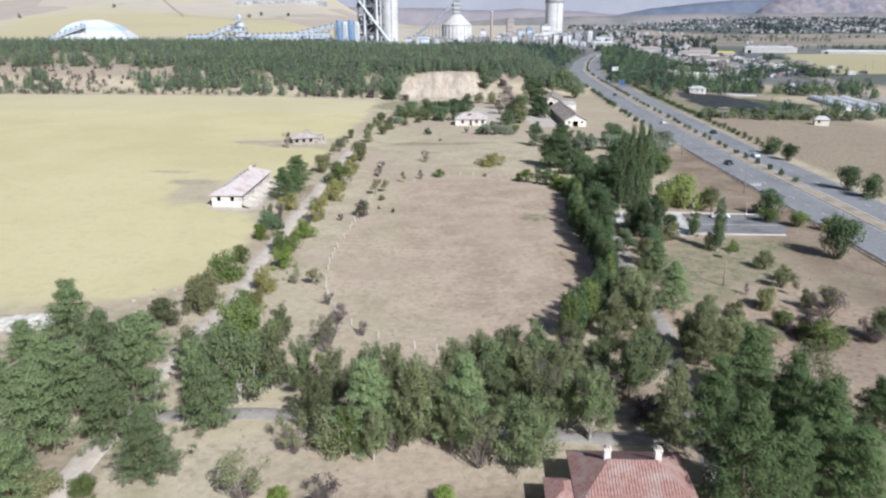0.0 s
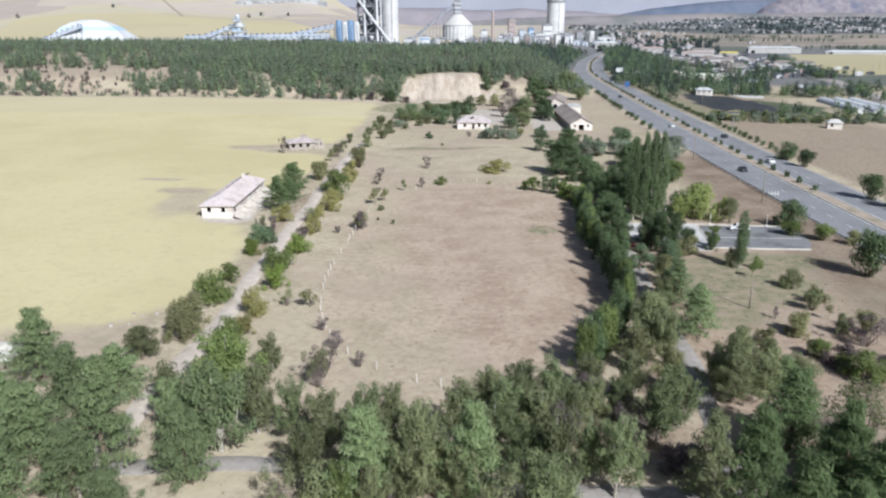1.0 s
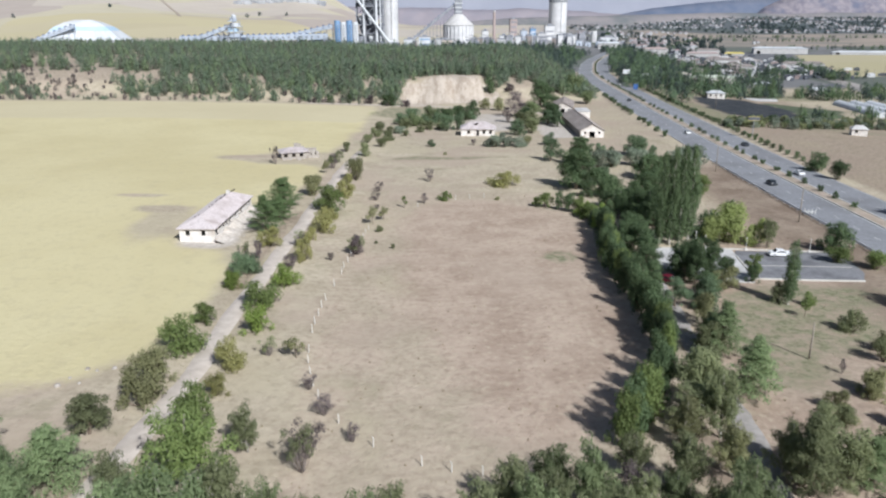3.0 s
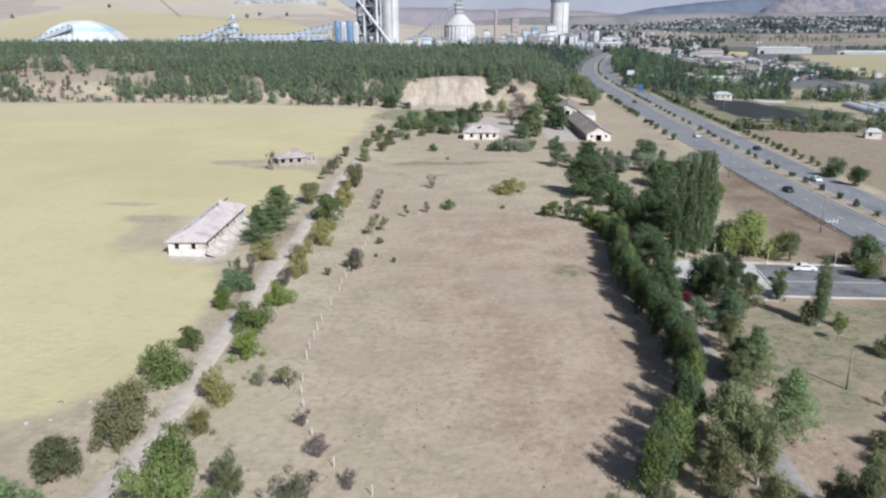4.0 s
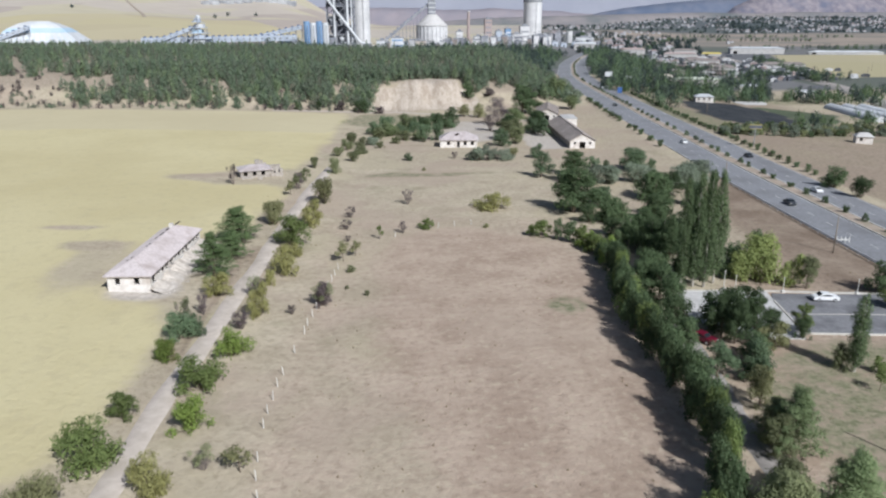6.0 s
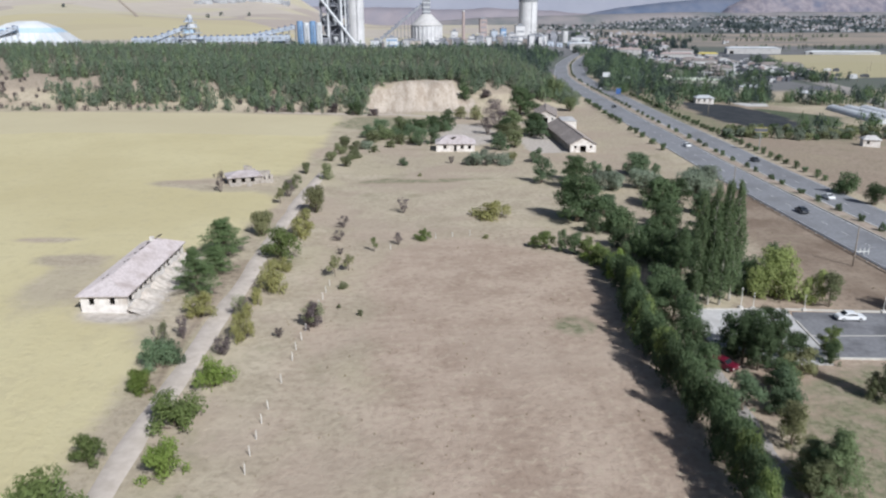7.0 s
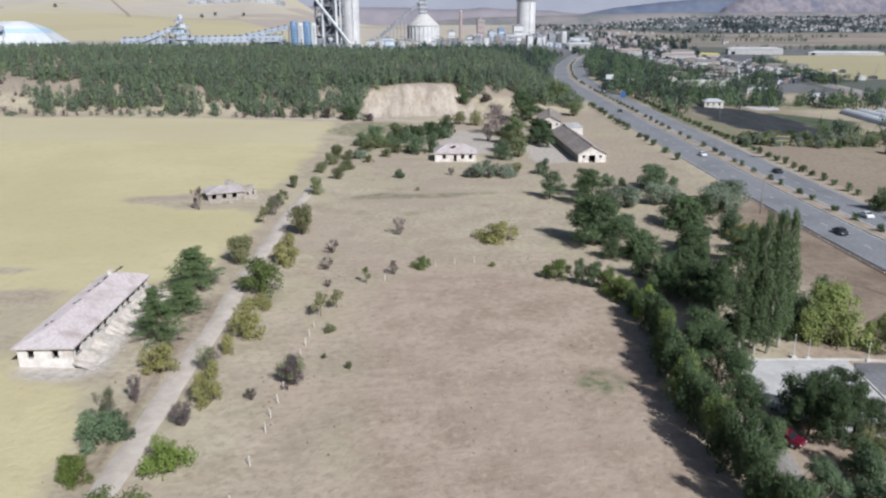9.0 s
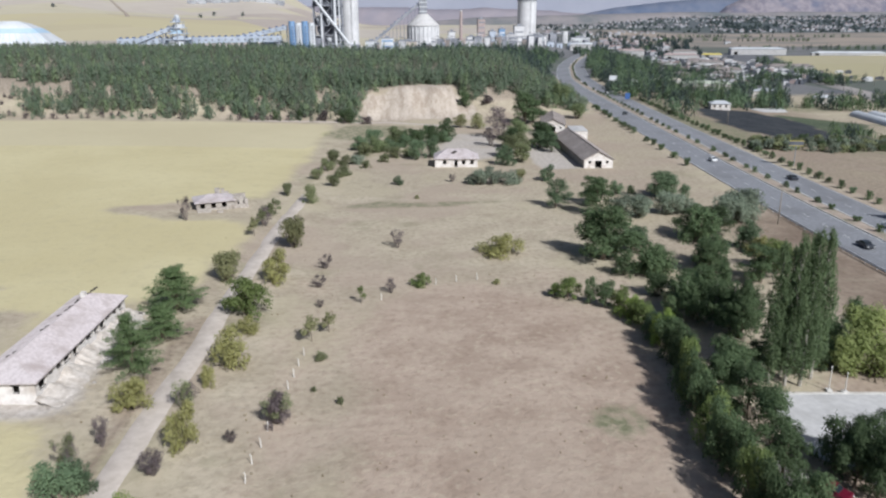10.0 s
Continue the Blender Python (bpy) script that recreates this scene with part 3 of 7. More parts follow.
mould = ramp(t, maths(t, "ADD", fine, maths(t, "MULTIPLY", mid, 0.8)), 0.7, 1.1, (0.030, 0.034, 0.041), (0.062, 0.066, 0.070))
col = mixed(t, ragged(c2[1], 0.25, 0.75, 0.9), col, mould)
l.new(col, b.inputs["Base Color"])
b.inputs["Roughness"].default_value = 0.97
b.inputs["Specular IOR Level"].default_value = 0.15
bumped(t, b, maths(t, "ADD", fine, maths(t, "ADD", maths(t, "MULTIPLY", grain, 0.5), maths(t, "MULTIPLY", speck, 0.8))), 0.8, 0.16)
ground_mesh.materials.append(m_ground)
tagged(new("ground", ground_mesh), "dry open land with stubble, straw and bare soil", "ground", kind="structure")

# ---- far ridges ----
def ridge(name, y, tops, mat, label, rough):
    """A range of hills: a front slope up to an uneven crest."""
    xs = np.linspace(tops[0][0], tops[-1][0], 240)
    crest = np.interp(xs, [a for a, _ in tops], [c for _, c in tops])
    crest = crest + np.array([rough * noise.fractal(Vector((x / 420.0, y / 900.0, 0.3)), 1.0, 2.0, 5) for x in xs])
    verts, faces = [], []
    for row, (dy, k) in enumerate(((-520, 0.0), (-300, 0.35), (-140, 0.72), (0, 1.0), (110, 0.8), (160, -0.1))):
        for x, c in zip(xs, crest):
            w = 0 if row in (0, 3) else rough * 0.5 * noise.fractal(Vector((x / 160.0, row * 3.1, y)), 1.0, 2.0, 4)
            verts.append((x, y + 0.3 * dy, -8 + (c + 8) * k + w))
    for r in range(5):
        for i in range(239):
            a = r * 240 + i
            faces.append((a, a + 1, a + 241, a + 240))
    ob = part(name, (verts, faces), mat, smooth=True)
    tagged(ob, label, "mountain", kind="structure")


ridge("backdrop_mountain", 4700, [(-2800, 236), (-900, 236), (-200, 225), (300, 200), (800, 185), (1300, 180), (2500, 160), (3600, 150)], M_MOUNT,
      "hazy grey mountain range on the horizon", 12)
ridge("backdrop_hills", 4560, [(-900, 118), (-400, 112), (0, 100), (300, 92), (600, 97), (900, 84), (1250, 66), (1700, 50)], M_PINKHILL, "low bare hills with pinkish haze colour far beyond the works", 14)
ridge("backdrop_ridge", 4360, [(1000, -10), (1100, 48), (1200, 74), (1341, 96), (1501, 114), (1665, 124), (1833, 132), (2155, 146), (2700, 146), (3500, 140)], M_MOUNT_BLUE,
      "dark mountain ridge far away with blue haze in its colour", 8)
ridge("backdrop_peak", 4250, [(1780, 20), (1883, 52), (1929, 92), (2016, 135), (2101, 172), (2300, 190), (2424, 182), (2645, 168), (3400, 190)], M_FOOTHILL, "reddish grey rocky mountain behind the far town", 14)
# Low ridge added to carry the pale haze band in its colour.
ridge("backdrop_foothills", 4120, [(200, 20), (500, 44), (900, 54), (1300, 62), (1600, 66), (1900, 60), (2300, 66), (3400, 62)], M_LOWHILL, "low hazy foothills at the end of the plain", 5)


# ---- roads ----
def along(curve, offsets, heights, step=1):
    """A band along a curve of (x, y): one row of points per offset to its right."""
    pts = np.array(curve, float)
    tang = np.gradient(pts, axis=0)
    tang /= np.linalg.norm(tang, axis=1)[:, None]
    nor = np.stack([tang[:, 1], -tang[:, 0]], 1)
    verts, faces, k = [], [], len(offsets)
    for p, d in zip(pts, nor):
        for o, h in zip(offsets, heights):
            q = p + d * o
            verts.append((q[0], q[1], h(q[0], q[1], p[0], p[1])))
    for i in range(len(pts) - 1):
        for j in range(k - 1):
            a = i * k + j
            faces.append((a, a + 1, a + k + 1, a + k))
    return verts, faces


def level(h):
    return lambda x, y, px, py: float(terrain(road_edge(py) + 12, py)) + h


ROAD = list(zip(ROAD_X, ROAD_Y))
ROAD = [q for q in ROAD if -900 < q[1] < 1500]
down = level(-0.5)
road = tagged(part("road", along(ROAD, (-1.6, -1.4, 10.6, 10.65), (down, level(0.14), level(0.16), down)), M_ASPHALT), "grey worn asphalt carriageway", "road", kind="structure")
tagged(part("road", along(ROAD, (14.6, 14.65, 25.4, 25.6), (down, level(0.16), level(0.14), down)), M_ASPHALT), "grey worn asphalt carriageway", "road", kind="structure")
tagged(part("median", along(ROAD, (10.86, 10.9, 12.6, 14.3, 14.34), (down, level(0.24), level(0.34), level(0.24), down)), M_MEDIAN), "dry soil central strip of the highway", "median", kind="structure")
for o in (10.62, 14.36):
    tagged(part("kerb", along(ROAD, (o, o + 0.01, o + 0.21, o + 0.22), (down, level(0.3), level(0.3), down)), M_KERB), "pale concrete kerb of the highway", "kerb", kind="structure")
for o in (-1.0, 10.0, 15.1, 24.7):
    tagged(part("road_line", along(ROAD, (o, o + 0.14), (level(0.165), level(0.165))), M_PAINT), "faded white edge line on asphalt", "road line", kind="structure")


def road_point(y, off):
    x0, x1 = float(road_edge(y - 3)), float(road_edge(y + 3))
    d = Vector((x1 - x0, 6.0)).normalized()
    return float(road_edge(y)) + d.y * off, y - d.x * off, math.atan2(-d.x, d.y)


dash = []
for off in (4.5, 19.8):
    for y in np.arange(150, 700, 9.0):
        x, yy, a = road_point(y, off)
        z = ground_z(float(road_edge(y)) + 12, y) + 0.168
        dash.append(turned(([(-0.07, -1.5, 0), (0.07, -1.5, 0), (0.07, 1.5, 0), (-0.07, 1.5, 0)], [(0, 1, 2, 3)]), pose(x, yy, z, 0, 0, math.degrees(a))))
tagged(part("lane_marks", joined(*dash), M_PAINT), "dashed white lane marks on asphalt", "road line", kind="stuff")


def drape(h):
    return lambda x, y, px, py: ground_z(x, y) + h


def curve_of(points, n=60):
    pts = np.array(points, float)
    s = np.r_[0, np.cumsum(np.hypot(*np.diff(pts, axis=0).T))]
    u = np.linspace(0, s[-1], n)
    c = np.stack([np.interp(u, s, pts[:, 0]), np.interp(u, s, pts[:, 1])], 1)
    for _ in range(3):
        c[1:-1] = (c[:-2] + 2 * c[1:-1] + c[2:]) / 4
    return c


def path_band(name, points, width, mat, label, h=0.07, n=90):
    c = curve_of(points, n)
    wob = [[0.42 * noise.noise(Vector((i * 0.45, width, s))) for i in range(n)] for s in (1.7, 5.2)]
    v, f = along(c, (-width / 2 - 0.3, -width / 2, 0, width / 2, width / 2 + 0.3), (drape(-0.15), drape(h), drape(h + 0.02), drape(h), drape(-0.15)))
    v = [(x + wob[i % 5 > 2][i // 5], y, z) for i, (x, y, z) in enumerate(v)]
    return tagged(part(name, (v, f), mat, smooth=True), label, "path", kind="structure")


path_band("dirt_track", [(-58, -210), (-45, -70), (-38, 20), (-36, 50), (-35, 68), (-33.4, 90), (-31.7, 105), (-30.6, 113), (-30, 121), (-30.3, 133), (-29.6, 147), (-28.7, 158), (-28, 174), (-27, 189),
                         (-26.2, 212), (-25, 229), (-24, 252), (-22.5, 269), (-20, 292)], 2.8, M_TRACK, "pale dusty dirt track between rows of shrubs", n=165)
path_band("driveway", [(32, 60), (34, 76), (36.8, 90), (38.6, 100), (39.6, 112), (40.6, 126), (42.2, 138), (43.5, 150), (44.5, 158)], 2.6, M_LANE, "narrow grey asphalt driveway among trees")
path_band("driveway", [(-34, 75.5), (-27, 76.2), (-19, 77.2), (-12, 76.6), (0, 74.5), (10, 72.5), (18, 71), (33, 69.5)], 2.6, M_LANE, "dusty grey lane crossing under the trees")
path_band("farm_lane", [(-60, 437), (-20, 440), (5, 440), (30, 425), (52, 418), (66, 400), (78, 392)], 2.6, M_TRACK, "pale dirt lane below the bare bank")


path_band("hill_lane", [(-528, 1780), (-585, 1950), (-665, 2150), (-770, 2400)], 8, M_MEDIAN, "dark worn lane down the far hillside", 0.3)
path_band("side_road", [(480, 1200), (442, 1052), (414, 930), (400, 840), (381, 755), (358, 674), (340, 596), (318, 536), (290, 450), (262, 360)], 15, M_LANE, "grey side road on the plain", 0.1)
path_band("side_track", [(428, 990), (398, 900), (352, 860), (318, 800), (300, 740), (283, 690)], 9, M_LANE, "grey yard lane on the plain", 0.1)


def slab(name, poly, z0, z1, mat, label, category):
    k = len(poly)
    v = [(x, y, ground_z(x, y) + z0) for x, y in poly] + [(x, y, ground_z(x, y) + z1) for x, y in poly]
    f = [tuple(range(k, 2 * k))] + [(i, (i + 1) % k, k + (i + 1) % k, k + i) for i in range(k)]
    return tagged(part(name, (v, f), mat), label, category, kind="structure")


slab("pavement", [(49.6, 172.5), (48.8, 169), (48.2, 165.5), (47.4, 162.5), (47.4, 160), (52, 152), (61.6, 150.8), (63.6, 160), (65.5, 171)], -0.3, 0.12, M_CONCRETE, "pale concrete forecourt with a curved edge", "pavement")
slab("parking_lot", [(66, 170), (64.1, 166), (62.4, 153), (73, 151.6), (82, 150.8), (84.5, 155), (86, 162), (85.5, 167.6)], -0.3, 0.09, M_ASPHALT_DARK, "dark asphalt parking yard", "pavement")
KERBS = [[(49.6, 172.5), (48.8, 169), (48.2, 165.5), (47.4, 162.5), (47.4, 160)], [(49.6, 172.7), (57, 171.9), (65.5, 171.2), (70, 170.3), (85.6, 167.9)], [(64.6, 166.3), (62.6, 153.2)], [(62.4, 152.8), (73, 151.4), (82, 150.6)]]
for k in KERBS:
    c = curve_of(k, 24)
    tagged(part("kerb", along(c, (-0.16, -0.15, 0.15, 0.16), (drape(-0.3), drape(0.26), drape(0.26), drape(-0.3))), M_KERB), "pale concrete kerb round the yard", "kerb", kind="structure")
tagged(part("road_line", along(curve_of([(63.5, 160.6), (74, 159.6), (84, 158.4)], 20), (-0.17, 0.17), (drape(0.1), drape(0.1))), M_KERB), "white line across the parking yard", "road line", kind="structure")
slab("pale_yard", [(206, 493), (236, 509), (226, 486), (209, 479)], -0.3, 0.08, M_CONCRETE, "pale concrete yard behind the dark field", "pavement")


# ---- plants ----
def leaf_cloud(blobs, count, size, slim, rs, squash=1.0, up=0.0, lift=0.5):
    """Small pointed leaves over the shells of blobs (x, y, z, radius)."""
    bl = np.array(blobs, float)
    w = bl[:, 3] ** 2
    pick = rs.choice(len(bl), count, p=w / w.sum())
    d = rs.normal(size=(count, 3))
    d[:, 2] += 0.35
    d /= np.linalg.norm(d, axis=1)[:, None]
    rad = bl[pick, 3] * (0.40 + 0.78 * rs.rand(count) ** 0.7)
    rad = rad * (1 + 0.4 * rs.rand(count) * (rs.rand(count) < 0.22))
    c = bl[pick, :3] + d * rad[:, None] * np.array([1, 1, squash])
    nrm = 0.85 * d + 0.36 * rs.normal(size=(count, 3)) + np.array([0, 0, lift])
    nrm /= np.linalg.norm(nrm, axis=1)[:, None]
    u = np.cross(nrm, rs.normal(size=(count, 3)))
    u[:, 2] += up
    u /= np.linalg.norm(u, axis=1)[:, None]
    v = np.cross(nrm, u)
    s = size * (0.6 + 0.8 * rs.rand(count))[:, None]
    leaf = np.stack([c - u * s - v * s * slim, c - u * s + v * s * slim, c + u * s], 1)
    leaf[..., 2] = np.maximum(leaf[..., 2], 0.02)
    return leaf.reshape(-1, 3).tolist(), np.arange(3 * count).reshape(-1, 3).tolist()


def limb(a, b, r0, r1, rs, sag=0.0, sides=3):
    a, b = Vector(a), Vector(b)
    mid = (a + b) / 2 + Vector(rs.normal(size=3) * 0.08 * (b - a).length) + Vector((0, 0, sag))
    return tube([a, mid, b], [r0, (r0 + r1) / 2, r1], sides)


def grow_tree(rs):
    """Tree with a full uneven head, 8 m high and 3 m in radius."""
    wood = [tube([(0, 0, -0.3), (0.08, 0.05, 1.4), (0.0, 0.12, 3.2), (0.1, 0, 5.6)], [0.24, 0.19, 0.14, 0.05], 7)]
    blobs = [(rs.normal() * 0.4, rs.normal() * 0.4, 6.2, 1.2), (0, 0, 3.9, 1.3)]
    for k in range(24):
        f = (k + rs.rand()) / 24.0
        a, h = k * 2.4 + rs.rand() * 1.4, 1.3 + 5.9 * f
        reach = 2.35 * math.sin(math.pi * (0.2 + 0.72 * f)) ** 0.8 * (0.45 + 0.72 * rs.rand())
        tip = (reach * math.cos(a), reach * math.sin(a), h + 0.5 * rs.normal())
        if k % 2:
            wood.append(limb((0, 0.05, max(1.0, h - 1.6)), tip, 0.08, 0.02, rs))
        blobs.append((*tip, 0.35 + 0.85 * rs.rand() ** 1.3))
    return joined(*wood), leaf_cloud(blobs, 5200, 0.185, 0.36, rs, 0.9, 0.6, lift=0.7)


def grow_plume(rs):
    """Slender tree of rising limbs with feathery heads, 8 m high and 2.65 m in radius."""
    wood = [tube([(0, 0, -0.3), (0.06, 0.04, 2.0), (-0.05, 0.1, 4.6), (0.05, 0, 7.2)], [0.17, 0.14, 0.09, 0.03], 7)]
    blobs = [(0.05, 0, 7.2, 0.5), (0, 0, 6.2, 0.65)]
    for k in range(19):
        a, low = k * 2.4 + rs.rand(), 0.5 + 4.2 * (k / 18.0) ** 1.1
        reach, high = 2.4 * (0.35 + 0.7 * rs.rand()) * (1.05 - 0.5 * k / 18.0), low + 1.6 + 1.5 * rs.rand()
        tip = Vector((reach * math.cos(a), reach * math.sin(a), high))
        root = Vector((0, 0.05, low))
        wood.append(limb(root, tip, 0.06, 0.012, rs, -0.15, 4))
        for f in (0.45, 0.65, 0.85, 1.03):
            q = root.lerp(tip, f)
            blobs.append((q.x + 0.15 * rs.normal(), q.y + 0.15 * rs.normal(), q.z, (0.62 - 0.22 * f) * (0.7 + 0.6 * rs.rand())))
    return joined(*wood), leaf_cloud(blobs, 5200, 0.20, 0.24, rs, 1.15, 1.3, lift=0.4)


def grow_pine(rs):
    """Conifer in spreading tiers, 10 m high and 3.5 m in radius."""
    wood = [tube([(0, 0, -0.3), (0.05, 0.05, 3), (-0.05, 0.1, 6.5), (0.05, 0, 9.8)], [0.26, 0.19, 0.12, 0.03], 7)]
    blobs = [(0.05, 0, 9.5, 0.4), (0, 0, 8.9, 0.5)]
    for tier in range(8):
        h = 1.2 + tier * 1.12 + 0.2 * rs.rand()
        reach = 3.5 * (1 - (h / 10.3) ** 1.25)
        for k in range(7 if tier < 6 else 5):
            a = k * 0.898 + tier * 0.5 + rs.rand() * 0.45
            r = reach * (0.55 + 0.55 * rs.rand())
            rise = h + 0.16 * r + 0.45 * rs.normal()
            wood.append(limb((0, 0.05, h - 0.25), (r * math.cos(a), r * math.sin(a), rise), 0.05, 0.015, rs, -0.1, 3))
            for f, w in ((0.4, 0.5), (0.72, 0.62), (1.0, 0.42)):
                blobs.append((f * r * math.cos(a), f * r * math.sin(a), h + (rise - h) * f + 0.08, w * (0.75 + 0.4 * rs.rand())))
    return joined(*wood), leaf_cloud(blobs, 7600, 0.26, 0.17, rs, 0.72, 1.0, 0.9)


def grow_bush(rs, count=2600):
    """Bush to the ground, 4 m high and 2.5 m in radius, of loose rising sprays."""
    wood, blobs = [], [(0, 0, 1.9, 0.95), (0.2, -0.2, 1.0, 0.9)]
    for k in range(21):
        a, h = k * 2.4 + rs.rand(), 0.45 + 3.0 * rs.rand()
        reach = 1.95 * (0.35 + 0.7 * rs.rand()) * (1.12 - 0.17 * h)
        tip = (reach * math.cos(a), reach * math.sin(a), h)
        if k % 3 != 1:
            wood.append(limb((0.1 * math.cos(a), 0.1 * math.sin(a), -0.2), tip, 0.06, 0.015, rs, 0, 3))
        blobs.append((*tip, 0.36 + 0.52 * rs.rand() ** 1.4))
    return joined(*wood), leaf_cloud(blobs, count, 0.17 if count > 1000 else 0.28, 0.36 if count > 1000 else 0.5, rs, 1.0, 0.7, lift=0.7)


def grow_poplar(rs):
    """Lombardy poplar, 20 m high and 1.8 m in radius."""
    wood = [tube([(0, 0, -0.3), (0, 0.1, 4), (0.05, 0, 11), (0, 0, 19)], [0.26, 0.2, 0.12, 0.03], 7)]
    blobs = []
    for k in range(44):
        f = k / 43.0
        h = 2.4 + 17.0 * f
        r = 1.05 * math.sin(math.pi * (0.16 + 0.78 * f)) ** 0.7 * (0.4 + 0.75 * rs.rand())
        a = k * 2.4
        tip = (r * math.cos(a), r * math.sin(a), h)
        wood.append(limb((0, 0, max(2, h - 2.6)), tip, 0.05, 0.015, rs, 0, 3))
        blobs.append((*tip, (0.40 + 0.34 * rs.rand()) * (1.15 - 0.6 * f ** 3)))
    return joined(*wood), leaf_cloud(blobs, 8200, 0.20, 0.36, rs, 2.1, 1.8)


def grow_dry(rs):
    """Half-bare shrub, 4 m high and 2 m in radius."""
    wood, blobs = [], []
    for k in range(16):
        a, h = k * 2.4 + rs.rand(), 1.5 + 2.4 * rs.rand()
        reach = 1.5 * (0.35 + 0.75 * rs.rand())
        tip = Vector((reach * math.cos(a), reach * math.sin(a), h))
        root = Vector((0.12 * math.cos(a), 0.12 * math.sin(a), -0.15))
        wood.append(limb(root, tip, 0.05, 0.012, rs, 0, 3))
        for _ in range(9):
            s = root.lerp(tip, 0.3 + 0.65 * rs.rand())
            e = s + Vector((rs.normal() * 0.42, rs.normal() * 0.42, 0.15 + 0.5 * rs.rand()))
            wood.append(tube([s, e], [0.018, 0.007], 3, False))
        blobs.append((*tip, 0.55))
    return joined(*wood), leaf_cloud(blobs, 1250, 0.12, 0.4, rs, 0.9)


def grow_sapling(rs):
    """Young thin tree, 3.5 m high and 1.4 m in radius."""
    wood = [tube([(0, 0, -0.2), (0.05, 0, 1.2), (0, 0.06, 3)], [0.06, 0.045, 0.015], 5)]
    blobs = [(0, 0, 3.0, 0.45)]
    for k in range(6):
        a, h = k * 2.4, 1.3 + 1.6 * rs.rand()
        tip = (0.9 * math.cos(a) * (0.5 + 0.5 * rs.rand()), 0.9 * math.sin(a) * (0.5 + 0.5 * rs.rand()), h)
        wood.append(limb((0, 0, h - 0.5), tip, 0.03, 0.01, rs, 0, 3))
        blobs.append((*tip, 0.42 + 0.2 * rs.rand()))
    return joined(*wood), leaf_cloud(blobs, 420, 0.15, 0.5, rs)


def grow_clump(rs):
    """The same bush with fewer, larger leaves."""
    return grow_bush(rs, 640)


GROW = {"plume": (grow_plume, 7.9, 2.5, M_PALEBARK), "clump": (grow_clump, 3.9, 2.4, M_BARK), "tree": (grow_tree, 7.9, 2.65, M_BARK), "pine": (grow_pine, 10.0, 3.4, M_BARK), "bush": (grow_bush, 3.8, 2.25, M_BARK), "poplar": (grow_poplar, 20.0, 1.75, M_PALEBARK),
        "dry": (grow_dry, 4.1, 2.0, M_TWIG), "sapling": (grow_sapling, 3.5, 1.35, M_BARK)}
NAMES = {"plume": ("tree", "tree", "feathery slender tree"), "clump": ("shrub", "shrub", "round shrub"), "tree": ("tree", "tree", "round-headed tree"), "pine": ("pine_tree", "pine", "conifer in uneven tiers"), "bush": ("shrub", "shrub", "dense shrub"), "poplar": ("poplar", "poplar", "tall narrow poplar"),
         "dry": ("dry_shrub", "shrub", "half-bare twiggy shrub"), "sapling": ("sapling", "sapling", "thin young tree")}
TONE = {"cool": "cool green", "conifer": "deep green", "fern": "soft green", "poplar": "deep green", "lime": "lime green", "dark": "dark green", "needle": "green", "green": "green", "bright": "bright green", "yellow": "yellowing", "olive": "olive green", "grey": "grey-green", "silver": "silvery green", "brown": "dry brown"}
_made, _shape = {}, {}
rnd = random.Random(7)


def plant(shape, tone, x, y, h, r, where, group="", name=""):
    """A plant of a shape and leaf tone at its place; alike plants share their meshes."""
    grow, h0, r0, bark = GROW[shape]
    variant = rnd.randrange(4 if shape in ("tree", "pine", "bush", "plume") else 2)
    z = ground_z(x, y)
    wide, lean = rnd.uniform(0.88, 1.14), (0 if shape == "poplar" else 3)
    m = pose(x, y, z - 0.05, rnd.uniform(-lean, lean), rnd.uniform(-lean, lean), rnd.uniform(0, 360)) @ Matrix.Diagonal((r * wide / r0, r / wide / r0, h / h0, 1))
    key = (shape, tone, variant)
    label = f"{TONE[tone]} {NAMES[shape][2]} {where}"
    if key in _made:
        ob = copy_thing(_made[key], Matrix())
        ob.matrix_basis = m
        ob.name = name or NAMES[shape][0]
        return tagged(ob, label, NAMES[shape][1], group)
    if (shape, variant) not in _shape:
        _shape[shape, variant] = grow(np.random.RandomState(11 + variant * 5 + len(shape)))
    wood, leaf = _shape[shape, variant]
    ob = thing(name or NAMES[shape][0], m, label, NAMES[shape][1], group)
    part("trunk", wood, bark, ob)
    part("foliage" if shape in ("bush", "dry", "clump") else "crown", leaf, LEAF[tone], ob)
    _made[key] = ob
    return ob


def where_of(x, y):
    if x < -22 and y < 300:
        return "beside the dirt track"
    if y > 280 and x < 90:
        return "near old farm buildings"
    if x > 42:
        return "on dry ground near the highway"
    if y < 98:
        return "in the tree belt"
    return "on dry paddock grass"


